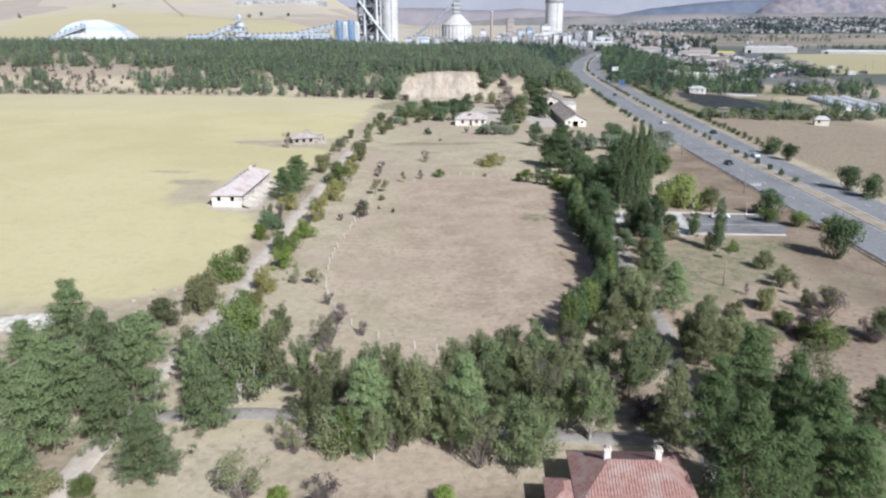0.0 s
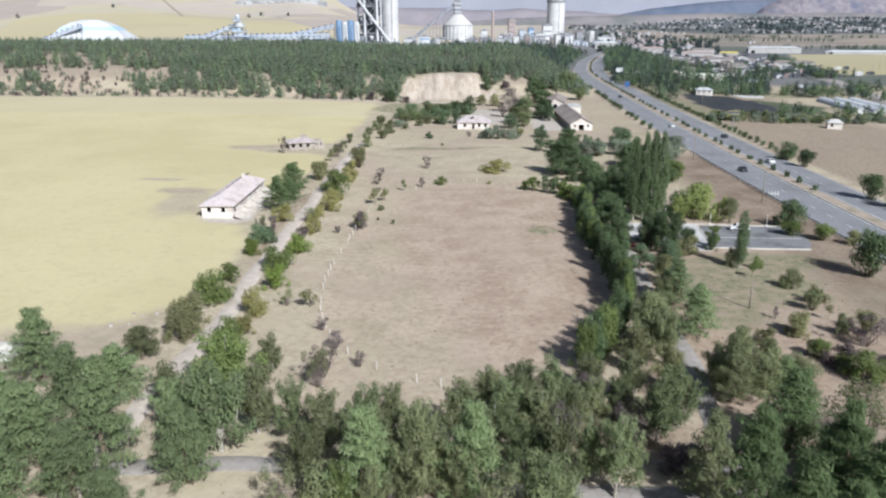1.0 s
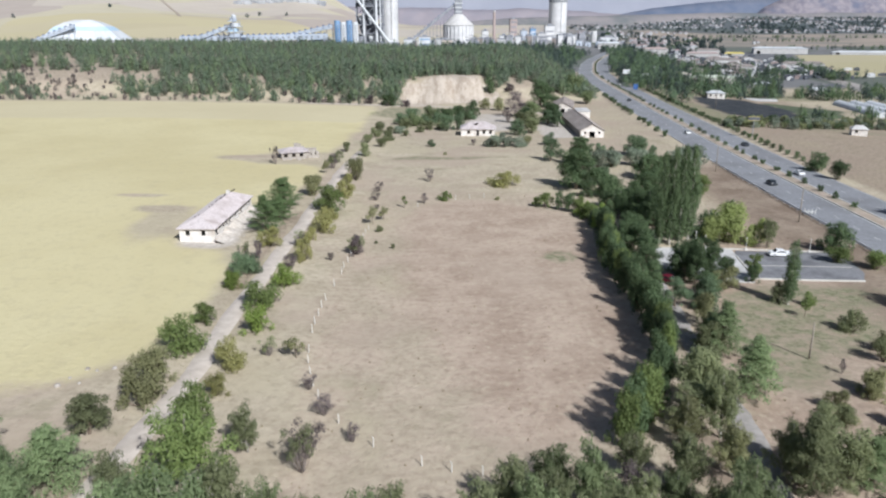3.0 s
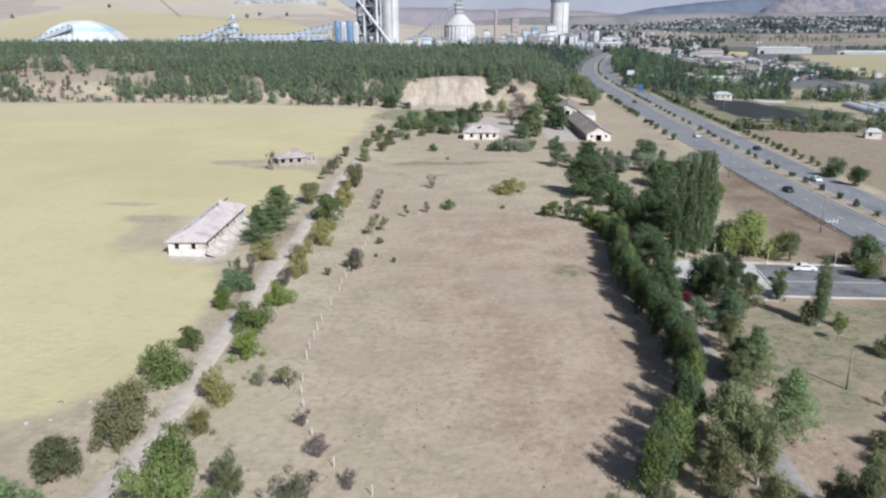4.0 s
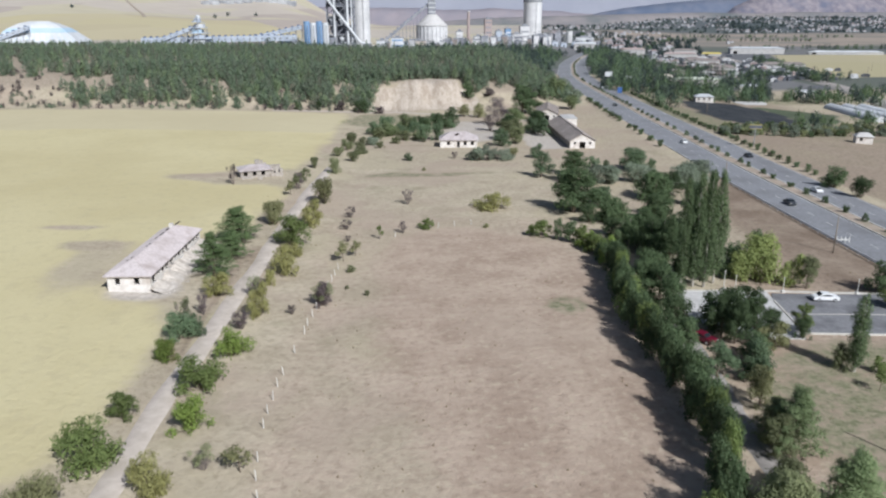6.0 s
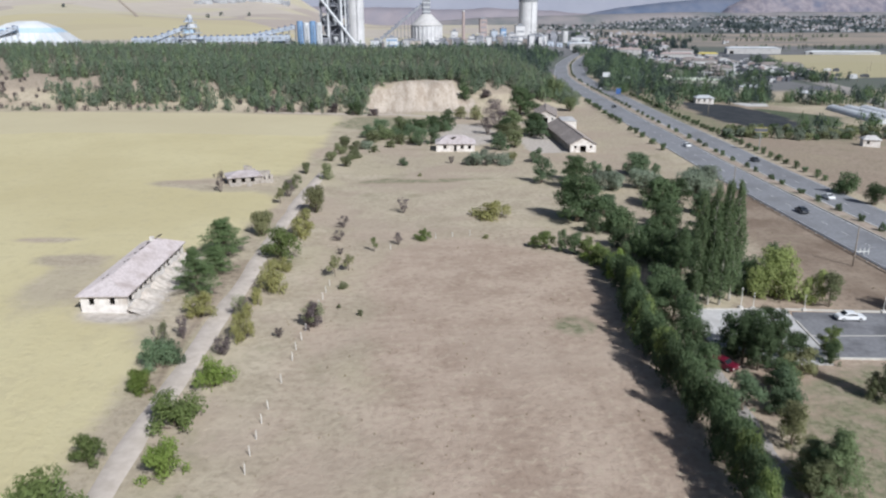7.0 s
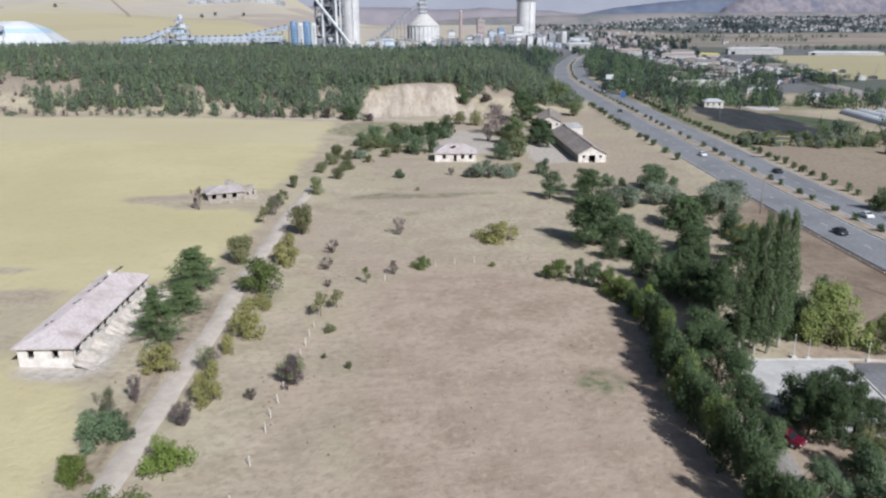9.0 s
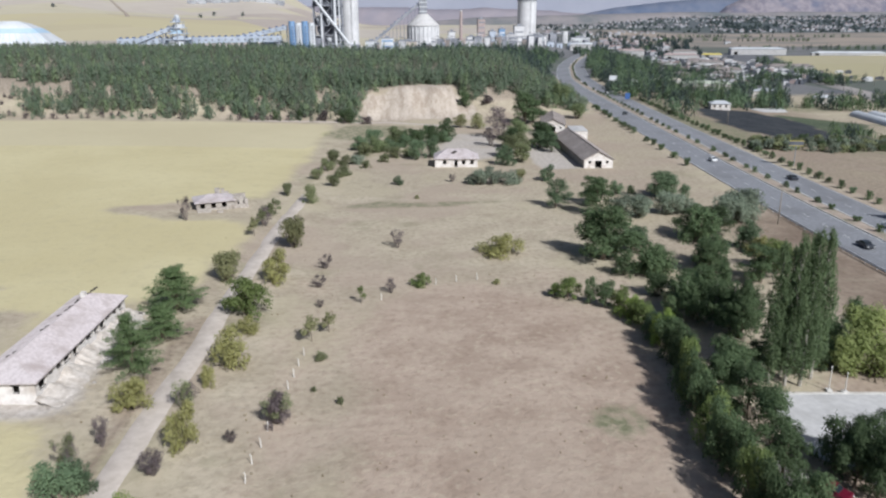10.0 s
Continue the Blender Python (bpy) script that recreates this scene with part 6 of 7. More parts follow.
def glasshouse(m, w, d, label):
    """A long low tunnel of white film on hoops."""
    ob = thing("polytunnel", m, label, "greenhouse")
    arc = [(w / 2 * math.cos(a), w / 2 * 0.75 * math.sin(a)) for a in np.linspace(0, math.pi, 11)]
    v = [(x, y, z) for y in (0, d) for x, z in arc]
    part("film_cover", (v, [(i, i + 1, i + 12, i + 11) for i in range(10)] + [tuple(range(11)), tuple(range(21, 10, -1))]), M_WHITE, ob, smooth=False)
    for y in np.arange(0, d + 0.1, d / 8):
        part("hoop", tube([(x * 1.01, y, z * 1.01) for x, z in arc], [0.05] * 11, 4), M_STEEL, ob)


for k in range(3):
    glasshouse(pose(248 + 8.5 * k, 412 - 2 * k, -5, 0, 0, -9), 7.5, 62, "long white polytunnel on bare ground")


# ---- fence, poles, signs ----
FENCE = [curve_of([(-11.4, 190), (-12.2, 183), (-14.0, 168), (-14.7, 158), (-15.8, 148), (-16.6, 138), (-16.8, 128), (-14.6, 113.5), (-11.1, 106.2), (-8.9, 102.9), (-6.7, 99.9), (-4.2, 97.7), (-1.6, 95.8), (1.5, 94), (4.5, 93.1), (7, 92.8), (10, 93)], 60),
         curve_of([(-3, 208), (0, 211.5), (3, 215.5), (10.3, 220), (18, 220)], 8)]
first_post = None
for run in FENCE:
    reach = int(np.hypot(*np.diff(run, axis=0).T).sum() / 3.3)
    for x, y in curve_of(run, reach):
        m = pose(x + rnd.uniform(-0.1, 0.1), y, ground_z(x, y) - 0.2, rnd.uniform(-4, 4), rnd.uniform(-4, 4), rnd.uniform(0, 90))
        if first_post is None:
            first_post = thing("fence_post", m, "leaning white concrete fence post in dry grass", "fence post", "paddock fence posts")
            part("post", joined(tube([(0, 0, 0), (0, 0, 1.3), (0.0, 0.12, 1.5)], [0.075, 0.065, 0.05], 4)), M_POST, first_post)
        elif rnd.random() < (0.95 if y < 112 else 0.7):
            copy_thing(first_post, m)


def utility_pole(x, y, h, label, arm=True):
    ob = thing("utility_pole", pose(x, y, ground_z(x, y)), label, "pole", "utility poles")
    part("pole", tube([(0, 0, -0.4), (0.02, 0, h * 0.5), (0, 0, h)], [0.15, 0.125, 0.09], 8), M_POLE, ob, smooth=True)
    if arm:
        arm_ob = part("crossarm", box(-0.9, -0.06, h - 0.6, 0.9, 0.06, h - 0.48), M_POLE, ob)
        for k in (-0.8, 0.0, 0.8):
            part("insulator", turned(lathe([(0.04, 0), (0.07, 0.06), (0.05, 0.16), (0.02, 0.2)], 8), pose(k, 0, h - 0.48)), M_POST, arm_ob)


utility_pole(90.3, 191.7, 8.2, "weathered utility pole beside the highway", False)
utility_pole(97.0 - 3.2, 251.5, 8.5, "weathered utility pole beside the highway", False)
utility_pole(55.4, 119.5, 5.6, "thin leaning wooden pole on dry ground", False)
for x, y in ((160, 420), (185, 520), (330, 600), (380, 640), (420, 690), (470, 760)):
    utility_pole(x, y, 9.0, "utility pole on the plain beyond the highway")
for x, y, h in ((58.4, 172.6, 3.4), (60.2, 171.9, 2.8), (68.4, 170.6, 2.6), (80.9, 168.6, 2.6)):
    ob = thing("yard_light", pose(x, y, ground_z(x, y)), "white lamp post on the yard's edge", "lamp post", "yard lamps")
    part("post", tube([(0, 0, -0.3), (0, 0, h)], [0.07, 0.05], 8), M_POST, ob)
    part("lamp_head", turned(lathe([(0.05, 0), (0.11, 0.05), (0.13, 0.14), (0.08, 0.22), (0.03, 0.25)], 10), pose(0, 0, h)), M_POST, ob)
    part("footing", box(-0.35, -0.35, -0.2, 0.35, 0.35, 0.35), M_POST, ob)
for k, (x, y, w, h, z, board) in enumerate(((134.8, 318, 4.4, 1.3, 7.0, M_YELLOW), (156.5, 584, 5.0, 2.8, 6.4, M_WHITE), (170, 580, 4.4, 1.6, 5.5, M_PALEGREEN))):
    ob = thing("billboard", pose(x, y, ground_z(x, y), 0, 0, -10), "roadside billboard on a steel pole", "billboard", "billboards")
    part("pole", tube([(0, 0, -0.4), (0, 0, z)], [0.18, 0.15], 8), M_STEEL, ob)
    part("board", box(-w / 2, -0.18, z, w / 2, 0.18, z + h), M_DARKSTEEL if k == 0 else M_WHITE, ob)
    part("lower_rail", box(-w / 2 - 0.1, -0.22, z - 0.15, w / 2 + 0.1, 0.22, z), board, ob)
    part("upper_rail", box(-w / 2 - 0.1, -0.22, z + h, w / 2 + 0.1, 0.22, z + h + 0.15), board, ob)

sign = thing("road_sign", pose(143.6, 514, ground_z(143.6, 514), 0, 0, -10), "blue road sign board on two steel posts", "road sign")
for x in (-1.0, 1.0):
    part("post", tube([(x, 0.1, -0.4), (x, 0.1, 4.6)], [0.08, 0.08], 6), M_STEEL, sign)
part("board", box(-1.4, -0.06, 1.3, 1.4, 0.04, 4.7), M_SIGNBLUE, sign)

heap = thing("rubble_heap", pose(-58.5, 101.8, ground_z(-58.5, 101.8)) @ Matrix.Diagonal((2.2, 1.5, 1.1, 1)), "pale heap of rubble at the field's edge", "rubble")
for k in range(26):
    a, r = k * 2.4, 0.45 * math.sqrt(k)
    q = 0.5 + 0.5 * rnd.random()
    lump = turned(lathe([(0.25, -0.3), (0.55, 0.0), (0.42, 0.35), (0.12, 0.5)], 6), pose(r * math.cos(a), r * math.sin(a), 0.75 - 0.28 * r, rnd.uniform(-30, 30), rnd.uniform(-30, 30), rnd.uniform(0, 90)))
    part("lump", ([(x * 1, y, z * q) for x, y, z in lump[0]], lump[1]), M_KERB, heap)
for x, y in ((-44.6, 117.2), (-43.2, 116.8), (-45.8, 114.6), (-41.2, 117.6), (-46.4, 112.4), (-44.0, 113.2)):
    w = rnd.uniform(0.25, 0.5)
    part("stone", turned(lathe([(w * 0.6, -0.1), (w, 0.05), (w * 0.7, w * 0.6), (w * 0.2, w * 0.75)], 7), pose(x, y, ground_z(x, y), 8, -6, rnd.uniform(0, 90))), M_RUBBLE)
    tagged(bpy.data.objects[scene.collection.objects[-1].name], "pale field stone lying in dry grass", "stone", "field stones")

# guard rail on the near side of the highway
rail = thing("guard_rail", pose(0, 0, 0), "galvanised guard rail along the highway", "guard rail")
rail_pts = [road_point(y, -1.9) for y in np.arange(110, 268, 4.0)]
for x, y, a in rail_pts:
    part("rail_post", turned(box(-0.07, -0.05, -0.3, 0.07, 0.05, 0.85), pose(x, y, ground_z(x, y), 0, 0, math.degrees(a))), M_RAIL, rail)
for dz in (0.45, 0.74):
    part("rail_beam", tube([(x, y, ground_z(x, y) + dz) for x, y, _ in rail_pts], [0.12] * len(rail_pts), 6), M_RAIL, rail)
white_rail = thing("barrier", pose(98.6 - 3.6, 198.3, 0, 0, 0, -4), "white painted barrier beside the highway", "barrier")
for x in (0, 0.9, 1.8, 2.7):
    part("barrier_post", box(x - 0.06, -0.06, -0.3, x + 0.06, 0.06, 1.5), M_PAINT, white_rail)
part("barrier_rail", box(-0.1, -0.05, 0.7, 2.8, 0.05, 0.85), M_PAINT, white_rail)


# ---- vehicles ----
def car(m, paint, label, lng=4.3, wid=1.72):
    ob = thing("car", m, label, "car")
    prof = [(-lng / 2, 0.32), (-lng / 2, 0.78), (-lng / 2 + 0.15, 0.92), (-lng * 0.27, 0.96), (-lng * 0.14, 1.40), (lng * 0.17, 1.43), (lng * 0.30, 0.98), (lng / 2 - 0.2, 0.86), (lng / 2, 0.70), (lng / 2, 0.32)]
    k = len(prof)
    v = []
    for s, inset in ((-1, 0.0), (1, 0.0)):
        for y, z in prof:
            v.append((s * (wid / 2 - (0.17 if z > 1.2 else 0.03 if z > 0.85 else 0.0)), y, z))
    body = part("body", (v, [tuple(range(k))[::-1], tuple(range(k, 2 * k))] + [(i, (i + 1) % k, k + (i + 1) % k, k + i) for i in range(k)]), paint, ob)
    for s in (-1, 1):
        part("side_window", ([(s * (wid / 2 + 0.006 - 0.045), -lng * 0.24, 1.0), (s * (wid / 2 - 0.16), -lng * 0.13, 1.36), (s * (wid / 2 - 0.16), lng * 0.16, 1.38), (s * (wid / 2 - 0.035), lng * 0.27, 1.0)], [(0, 1, 2, 3)]), m_glass, body)
        part("headlight", box(s * wid / 2 * 0.8 - 0.15, -lng / 2 - 0.02, 0.6, s * wid / 2 * 0.8 + 0.15, -lng / 2 + 0.05, 0.76), M_PAINT, body)
    part("windscreen", ([(-0.70, -lng * 0.265, 1.0), (0.70, -lng * 0.265, 1.0), (0.64, -lng * 0.15, 1.385), (-0.64, -lng * 0.15, 1.385)], [(0, 1, 2, 3)]), m_glass, body, loc=(0, -0.02, 0.02))
    part("rear_window", ([(-0.70, lng * 0.295, 1.02), (0.70, lng * 0.295, 1.02), (0.64, lng * 0.18, 1.40), (-0.64, lng * 0.18, 1.40)], [(3, 2, 1, 0)]), m_glass, body, loc=(0, 0.02, 0.02))
    for y in (-lng * 0.31, lng * 0.30):
        for s in (-1, 1):
            wheel = part("wheel", turned(lathe([(0.31, -0.1), (0.33, -0.05), (0.33, 0.05), (0.31, 0.1)], 16), pose(s * (wid / 2 - 0.1), y, 0.33, 0, 90, 0)), M_RUBBER, ob)
            part("rim", turned(lathe([(0.19, -0.115), (0.2, 0.115)], 12), pose(s * (wid / 2 - 0.1), y, 0.33, 0, 90, 0)), M_STEEL, wheel)
    return ob


car(pose(73.4, 166.0, 0.09, 0, 0, 82), M_WHITEPAINT, "white saloon car parked on the asphalt yard")
car(pose(45.6, 151.6, 0.07, 0, 0, 35), M_REDPAINT, "dark red car parked under the trees")
for y, off, paint, lab in ((232, 4.0, M_BLACKPAINT, "dark van on the near carriageway"), (246, 18.0, M_WHITEPAINT, "white car on the far carriageway"), (330, 7.0, M_WHITEPAINT, "white car on the near carriageway"),
                           (300, 20.5, M_BLACKPAINT, "dark car on the far carriageway"), (455, 6.0, M_BLACKPAINT, "dark car on the near carriageway"), (560, 18.5, M_WHITEPAINT, "white car on the far carriageway")):
    x, yy, a = road_point(y, off)
    car(pose(x, yy, ground_z(float(road_edge(y)) + 12, y) + 0.16, 0, 0, math.degrees(a) + (0 if off < 12 else 180)), paint, lab)


# ---- cement works ----
def silo(name, x, y, r, z0, z1, label, cap=True, mat=None):
    ob = thing(name, pose(x, y, z0), label, "silo")
    h = z1 - z0
    part("shell", lathe([(r, -3), (r, h)], 40), mat or M_SILO, ob, smooth=False)
    for k in range(1, 5):
        part("hoop", lathe([(r + 0.12, h * k / 5 - 0.4), (r + 0.12, h * k / 5 + 0.4)], 40), mat or M_SILO, ob)
    if cap:
        part("rim", lathe([(r + 0.8, h - 5), (r + 0.8, h - 1.5)], 40), M_GREYMETAL, ob)
        for k in range(20):
            a = 2 * math.pi * k / 20
            part("rail_post", box((r + 0.6) * math.cos(a) - 0.1, (r + 0.6) * math.sin(a) - 0.1, h - 1.5, (r + 0.6) * math.cos(a) + 0.1, (r + 0.6) * math.sin(a) + 0.1, h + 1.2), M_GREYMETAL, ob)
        part("head_house", box(-r * 0.5, -r * 0.4, h, r * 0.5, r * 0.4, h + 7), M_WHITE, ob)
    part("stair_tower", joined(*[box(r * 0.2, -r - 1.6, k * 3.0, r * 0.2 + 1.8, -r, k * 3.0 + 0.35) for k in range(int(h / 3))]), M_SILO, ob)
    return ob


def gallery(a, b, w, h, label, mat, legs=8):
    """An inclined conveyor gallery on trestles."""
    a, b = Vector(a), Vector(b)
    ob = thing("conveyor", Matrix.Translation(a), label, "conveyor")
    d = b - a
    n = max(2, int(d.length / 6.5))
    u = Vector((d.x, d.y, 0)).normalized()
    s = Vector((-u.y, u.x, 0)) * w / 2
    up = Vector((0, 0, h))
    v = [tuple(q) for q in (-s, s, s + up, -s + up, d - s, d + s, d + s + up, d - s + up)]
    part("gallery", (v, [(0, 1, 2, 3), (7, 6, 5, 4), (0, 4, 5, 1), (1, 5, 6, 2), (2, 6, 7, 3), (3, 7, 4, 0)]), mat, ob)
    for k in range(n + 1):
        p = d * (k / n)
        if k < n:
            q = p + d * (0.5 / n) + Vector((0, 0, h * 0.35)) - s * 1.02
            part("gallery_window", turned(box(-1.0, -0.05, 0, 1.0, 0.05, h * 0.3), Matrix.Translation(q) @ Matrix.Rotation(math.atan2(u.y, u.x), 4, "Z")), M_GREYMETAL, ob)
            part("roof_hood", turned(box(-0.8, -w * 0.45, h * 0.62, 0.8, w * 0.3, h * 0.62 + 1.5), Matrix.Translation(q + s) @ Matrix.Rotation(math.atan2(u.y, u.x), 4, "Z")), M_SHADE, ob)
        g = ground_z(a.x + p.x, a.y + p.y) - a.z - 0.5
        if p.z - g > 1.0:
            part("trestle", joined(tube([(p.x - s.x, p.y - s.y, g), (p.x - s.x * 0.6, p.y - s.y * 0.6, p.z + 0.2)], [0.35, 0.3], 4), tube([(p.x + s.x, p.y + s.y, g), (p.x + s.x * 0.6, p.y + s.y * 0.6, p.z + 0.2)], [0.35, 0.3], 4)), M_GREYMETAL, ob)
    return ob


silo("concrete_silo", 231, 1275, 14.5, 2, 75, "tall white concrete silo of the cement works")
silo("concrete_silo", -34, 1050, 11.0, 8, 86, "tall white concrete silo of the cement works")
silo("small_silo", 292, 1275, 5, 2, 25, "small grey silo of the cement works", False)
silo("small_silo", 262, 1262, 7, 2, 20, "small grey silo of the cement works", False)
silo("small_silo", 280, 1290, 6, 2, 17, "small grey silo of the cement works", False)
# four striped store silos
for k in range(4):
    silo("striped_silo", -86.5 + 6.6 * k, 880, 3.2, 12, 44 - (k % 2) * 1.5, "blue and white banded store silo", False, (M_BLUE, M_WHITE, M_BLUE, M_WHITE)[k])
# clinker store with a conical roof and a head tower
dome = thing("clinker_store", pose(62.5, 1150, 8), "round clinker store with a conical roof", "silo")
part("drum", lathe([(21.5, -3), (21.5, 28)], 48), M_SILO, dome)
part("cone_roof", lathe([(22.3, 27.5), (22.3, 28.6), (7, 43), (7, 43.6)], 48), M_CONCRETE, dome)
for k in range(24):
    a = 2 * math.pi * k / 24
    part("buttress", box(-0.5, 21.4, -3, 0.5, 22.4, 27.5), M_SILO, dome).rotation_euler = (0, 0, a)
tower = part("head_tower", box(-5, -5, 42, 5, 5, 78), M_GREYMETAL, dome, "dusty grey head tower")
for k in range(5):
    part("floor_band", box(-5.3, -5.3, 46 + 6 * k, 5.3, 5.3, 47.2 + 6 * k), M_WHITE, tower)
gallery((-10, 1150, 10), (57, 1150, 62), 4, 4.5, "inclined grey conveyor to the clinker store", M_GREYMETAL)
# preheater tower: columns, floors, cyclones and ducts
pre = thing("preheater_tower", pose(-74, 1000, 6), "open steel preheater tower with cyclones and ducts", "tower")
for x in (0, 11, 22, 33):
    for y in (0, 14):
        part("column", box(x - 0.7, y - 0.7, -2, x + 0.7, y + 0.7, 95), M_GREYMETAL, pre)
for k in range(8):
    part("deck", box(-1.5, -1.5, 10 + 11 * k, 34.5, 15.5, 10.9 + 11 * k), M_GREYMETAL, pre)
    for x in (6, 17, 28):
        if (k + x) % 3:
            part("cyclone", turned(lathe([(0.8, 0), (3.4, 5), (3.4, 9.2), (1.5, 10)], 16), pose(x, 4 + (k % 2) * 5, 10.9 + 11 * k)), (M_WHITE, M_GREYMETAL)[k % 2], pre)
    for x in (0, 11, 22):
        part("brace", tube([(x, -0.9, 10.9 + 11 * k), (x + 11, -0.9, 20.5 + 11 * k)] if k % 2 else [(x + 11, -0.9, 10.9 + 11 * k), (x, -0.9, 20.5 + 11 * k)], [0.4, 0.4], 4), M_GREYMETAL, pre)
    # Dark panels behind the bays put the frame's inner shade into colour.
    part("back_cladding", box(-0.5 + 11 * (k % 2), 13.0, 10.9 + 11 * k, 22 + 11 * (k % 2), 13.6, 20.6 + 11 * k), M_DARKSTEEL, pre)
    part("handrail", tube([(-1.3, -1.3, 12.1 + 11 * k), (34.3, -1.3, 12.1 + 11 * k)], [0.12, 0.12], 4), M_GREYMETAL, pre)
# Dark core added for the shade deep inside the open tower.
part("core_wall", box(12, 5, 6, 21, 12, 92), M_DARKSTEEL, pre)
for x, r in ((9, 1.3), (25, 1.6), (30, 0.9)):
    part("riser_duct", tube([(x, -3, 4), (x, -3, 95)], [r, r], 14), M_WHITE, pre, "pale riser duct")
part("bypass_duct", tube([(2, -6, 62), (22, -6, 36), (40, -6, 12), (48, -6, 10)], [1.5, 1.5, 1.5, 1.5], 14), M_WHITE, pre, "pale inclined duct")
# long galleries and the vaulted store
gallery((-262, 890, 22), (-98, 884, 24), 7, 6, "long low pale blue-grey gallery with dark windows", M_STEELBLUE)
gallery((-240, 886, 24), (-200, 886, 38), 5, 4, "stepped pale blue-grey conveyor gallery", M_STEELBLUE)
gallery((-160, 892, 22), (-92, 884, 36), 5, 4, "inclined pale blue-grey conveyor gallery", M_STEELBLUE)
gallery((-455, 884, 9), (-374, 884, 37), 5, 4, "inclined pale blue-grey conveyor to the vaulted store", M_STEELBLUE)
blockh = thing("transfer_house", pose(-200, 884, 17), "open blue-grey steel transfer tower with stepped decks", "tower")
for x in (-14, -7, 0, 7, 14):
    tall = 30 - 0.9 * abs(x) - (4 if x > 0 else 0)
    for y in (-5, 5):
        part("column", box(x - 0.4, y - 0.4, -3, x + 0.4, y + 0.4, tall), M_GREYMETAL, blockh)
for k in range(5):
    w = 15 - 2.4 * k
    part("deck", box(-w, -5.6, 4 + 5.6 * k, w, 5.6, 4.7 + 5.6 * k), M_STEELBLUE, blockh)
    part("cladding", box(-w * 0.6 + (k % 2) * 3, -4.8, 4.7 + 5.6 * k, w * 0.35 + (k % 2) * 3, 4.8, 8.2 + 5.6 * k), (M_WHITE, M_STEELBLUE, M_LIGHTBLUE)[k % 3], blockh)
    part("brace", tube([(-w, -5.4, 4.4 + 5.6 * k), (w * 0.2, -5.4, 9.4 + 5.6 * k)], [0.3, 0.3], 4), M_GREYMETAL, blockh)
part("hopper", lathe([(0.6, 26), (2.6, 29), (2.6, 33), (0.8, 34)], 14), M_WHITE, blockh)
shed = thing("vaulted_store", pose(-368, 900, 17), "long white store with a rounded roof and a pale blue band", "warehouse")
part("wall", box(-44, -18, -3, 42, 22, 7), M_WHITE, shed)


def frustum(x0, x1, y0, y1, z0, x2, x3, y2, y3, z1):
    v = [(x0, y0, z0), (x1, y0, z0), (x1, y1, z0), (x0, y1, z0), (x2, y2, z1), (x3, y2, z1), (x3, y3, z1), (x2, y3, z1)]
    return v, [(3, 2, 1, 0), (4, 5, 6, 7), (0, 1, 5, 4), (1, 2, 6, 5), (2, 3, 7, 6), (3, 0, 4, 7)]


part("lower_roof", frustum(-45, 43, -19, 23, 7, -36, 31, -12, 16, 17), M_WHITE, shed)
part("roof_band", frustum(-36.3, 31.3, -12.3, 16.3, 17, -31, 25, -9, 13, 21.5), M_LIGHTBLUE, shed, "pale blue roof sheets")
part("upper_roof", frustum(-31, 25, -9, 13, 21.5, -22, 16, -4, 8, 26), M_WHITE, shed)
part("roof_crown", frustum(-22, 16, -4, 8, 26, -12, 7, 0, 4, 28.5), M_WHITE, shed)
for k in range(13):
    part("roof_rib", tube([(-43 + 6.9 * k, -19.1, 7.1), (-35 + 5.4 * k, -12.1, 17.1)], [0.2, 0.2], 4), M_LIGHTBLUE, shed)
# chimney and blocks of the works
stack = thing("chimney", pose(115, 1150, 8), "slim reddish chimney of the works", "chimney")
part("shaft", lathe([(2.6, -2), (1.7, 47)], 20), M_BRICK, stack)
part("crown", lathe([(2.0, 46.5), (2.0, 48)], 20), M_SILO, stack)
for x, y, w, h, body, band, lab in ((143, 1150, 10, 36, M_BRICK, M_GREYMETAL, "slim reddish process tower of the works"), (158, 1145, 9, 20, M_STEELBLUE, M_GREYMETAL, "blue-grey packing house of the works"), (171, 1145, 8, 23, M_BLUE, M_WHITE, "blue and white packing house"),
                                    (128, 1140, 12, 13, M_SILO, M_GREYMETAL, "low grey plant building"), (100, 1130, 9, 20, M_SILO, M_GREYMETAL, "grey building of the works"), (190, 1180, 14, 15, M_SILO, M_GREYMETAL, "grey building of the works"),
                                    (12, 1080, 16, 14, M_WHITE, M_BLUE, "low white plant building"), (-8, 1020, 14, 12, M_WHITE, M_GREYMETAL, "low white plant building"), (-112, 900, 12, 14, M_WHITE, M_BLUE, "low white plant building"),
                                    (36, 1020, 22, 11, M_BEIGE, M_WHITE, "low beige plant hall"), (205, 1200, 14, 26, M_SILO, M_GREYMETAL, "grey building of the works"), (320, 1290, 30, 12, M_WHITE, M_BEIGE, "low white hall of the works")):
    z = ground_z(x, y)
    ob = thing("plant_building", pose(x, y, z), lab, "building")
    part("body", box(-w / 2, -6, -3, w / 2, 6, h), body, ob)
    part("roof", box(-w / 2 - 0.4, -6.4, h, w / 2 + 0.4, 6.4, h + 0.8), M_GREYMETAL, ob)
    for k in range(int(h / 7)):
        part("window_band", box(-w / 2 + 1, -6.12, 3 + 7 * k, w / 2 - 1, -6.0, 5 + 7 * k), band, ob)
    part("roof_vent", box(-w / 5, -2, h + 0.8, w / 5, 2, h + 3), M_GREYMETAL, ob)

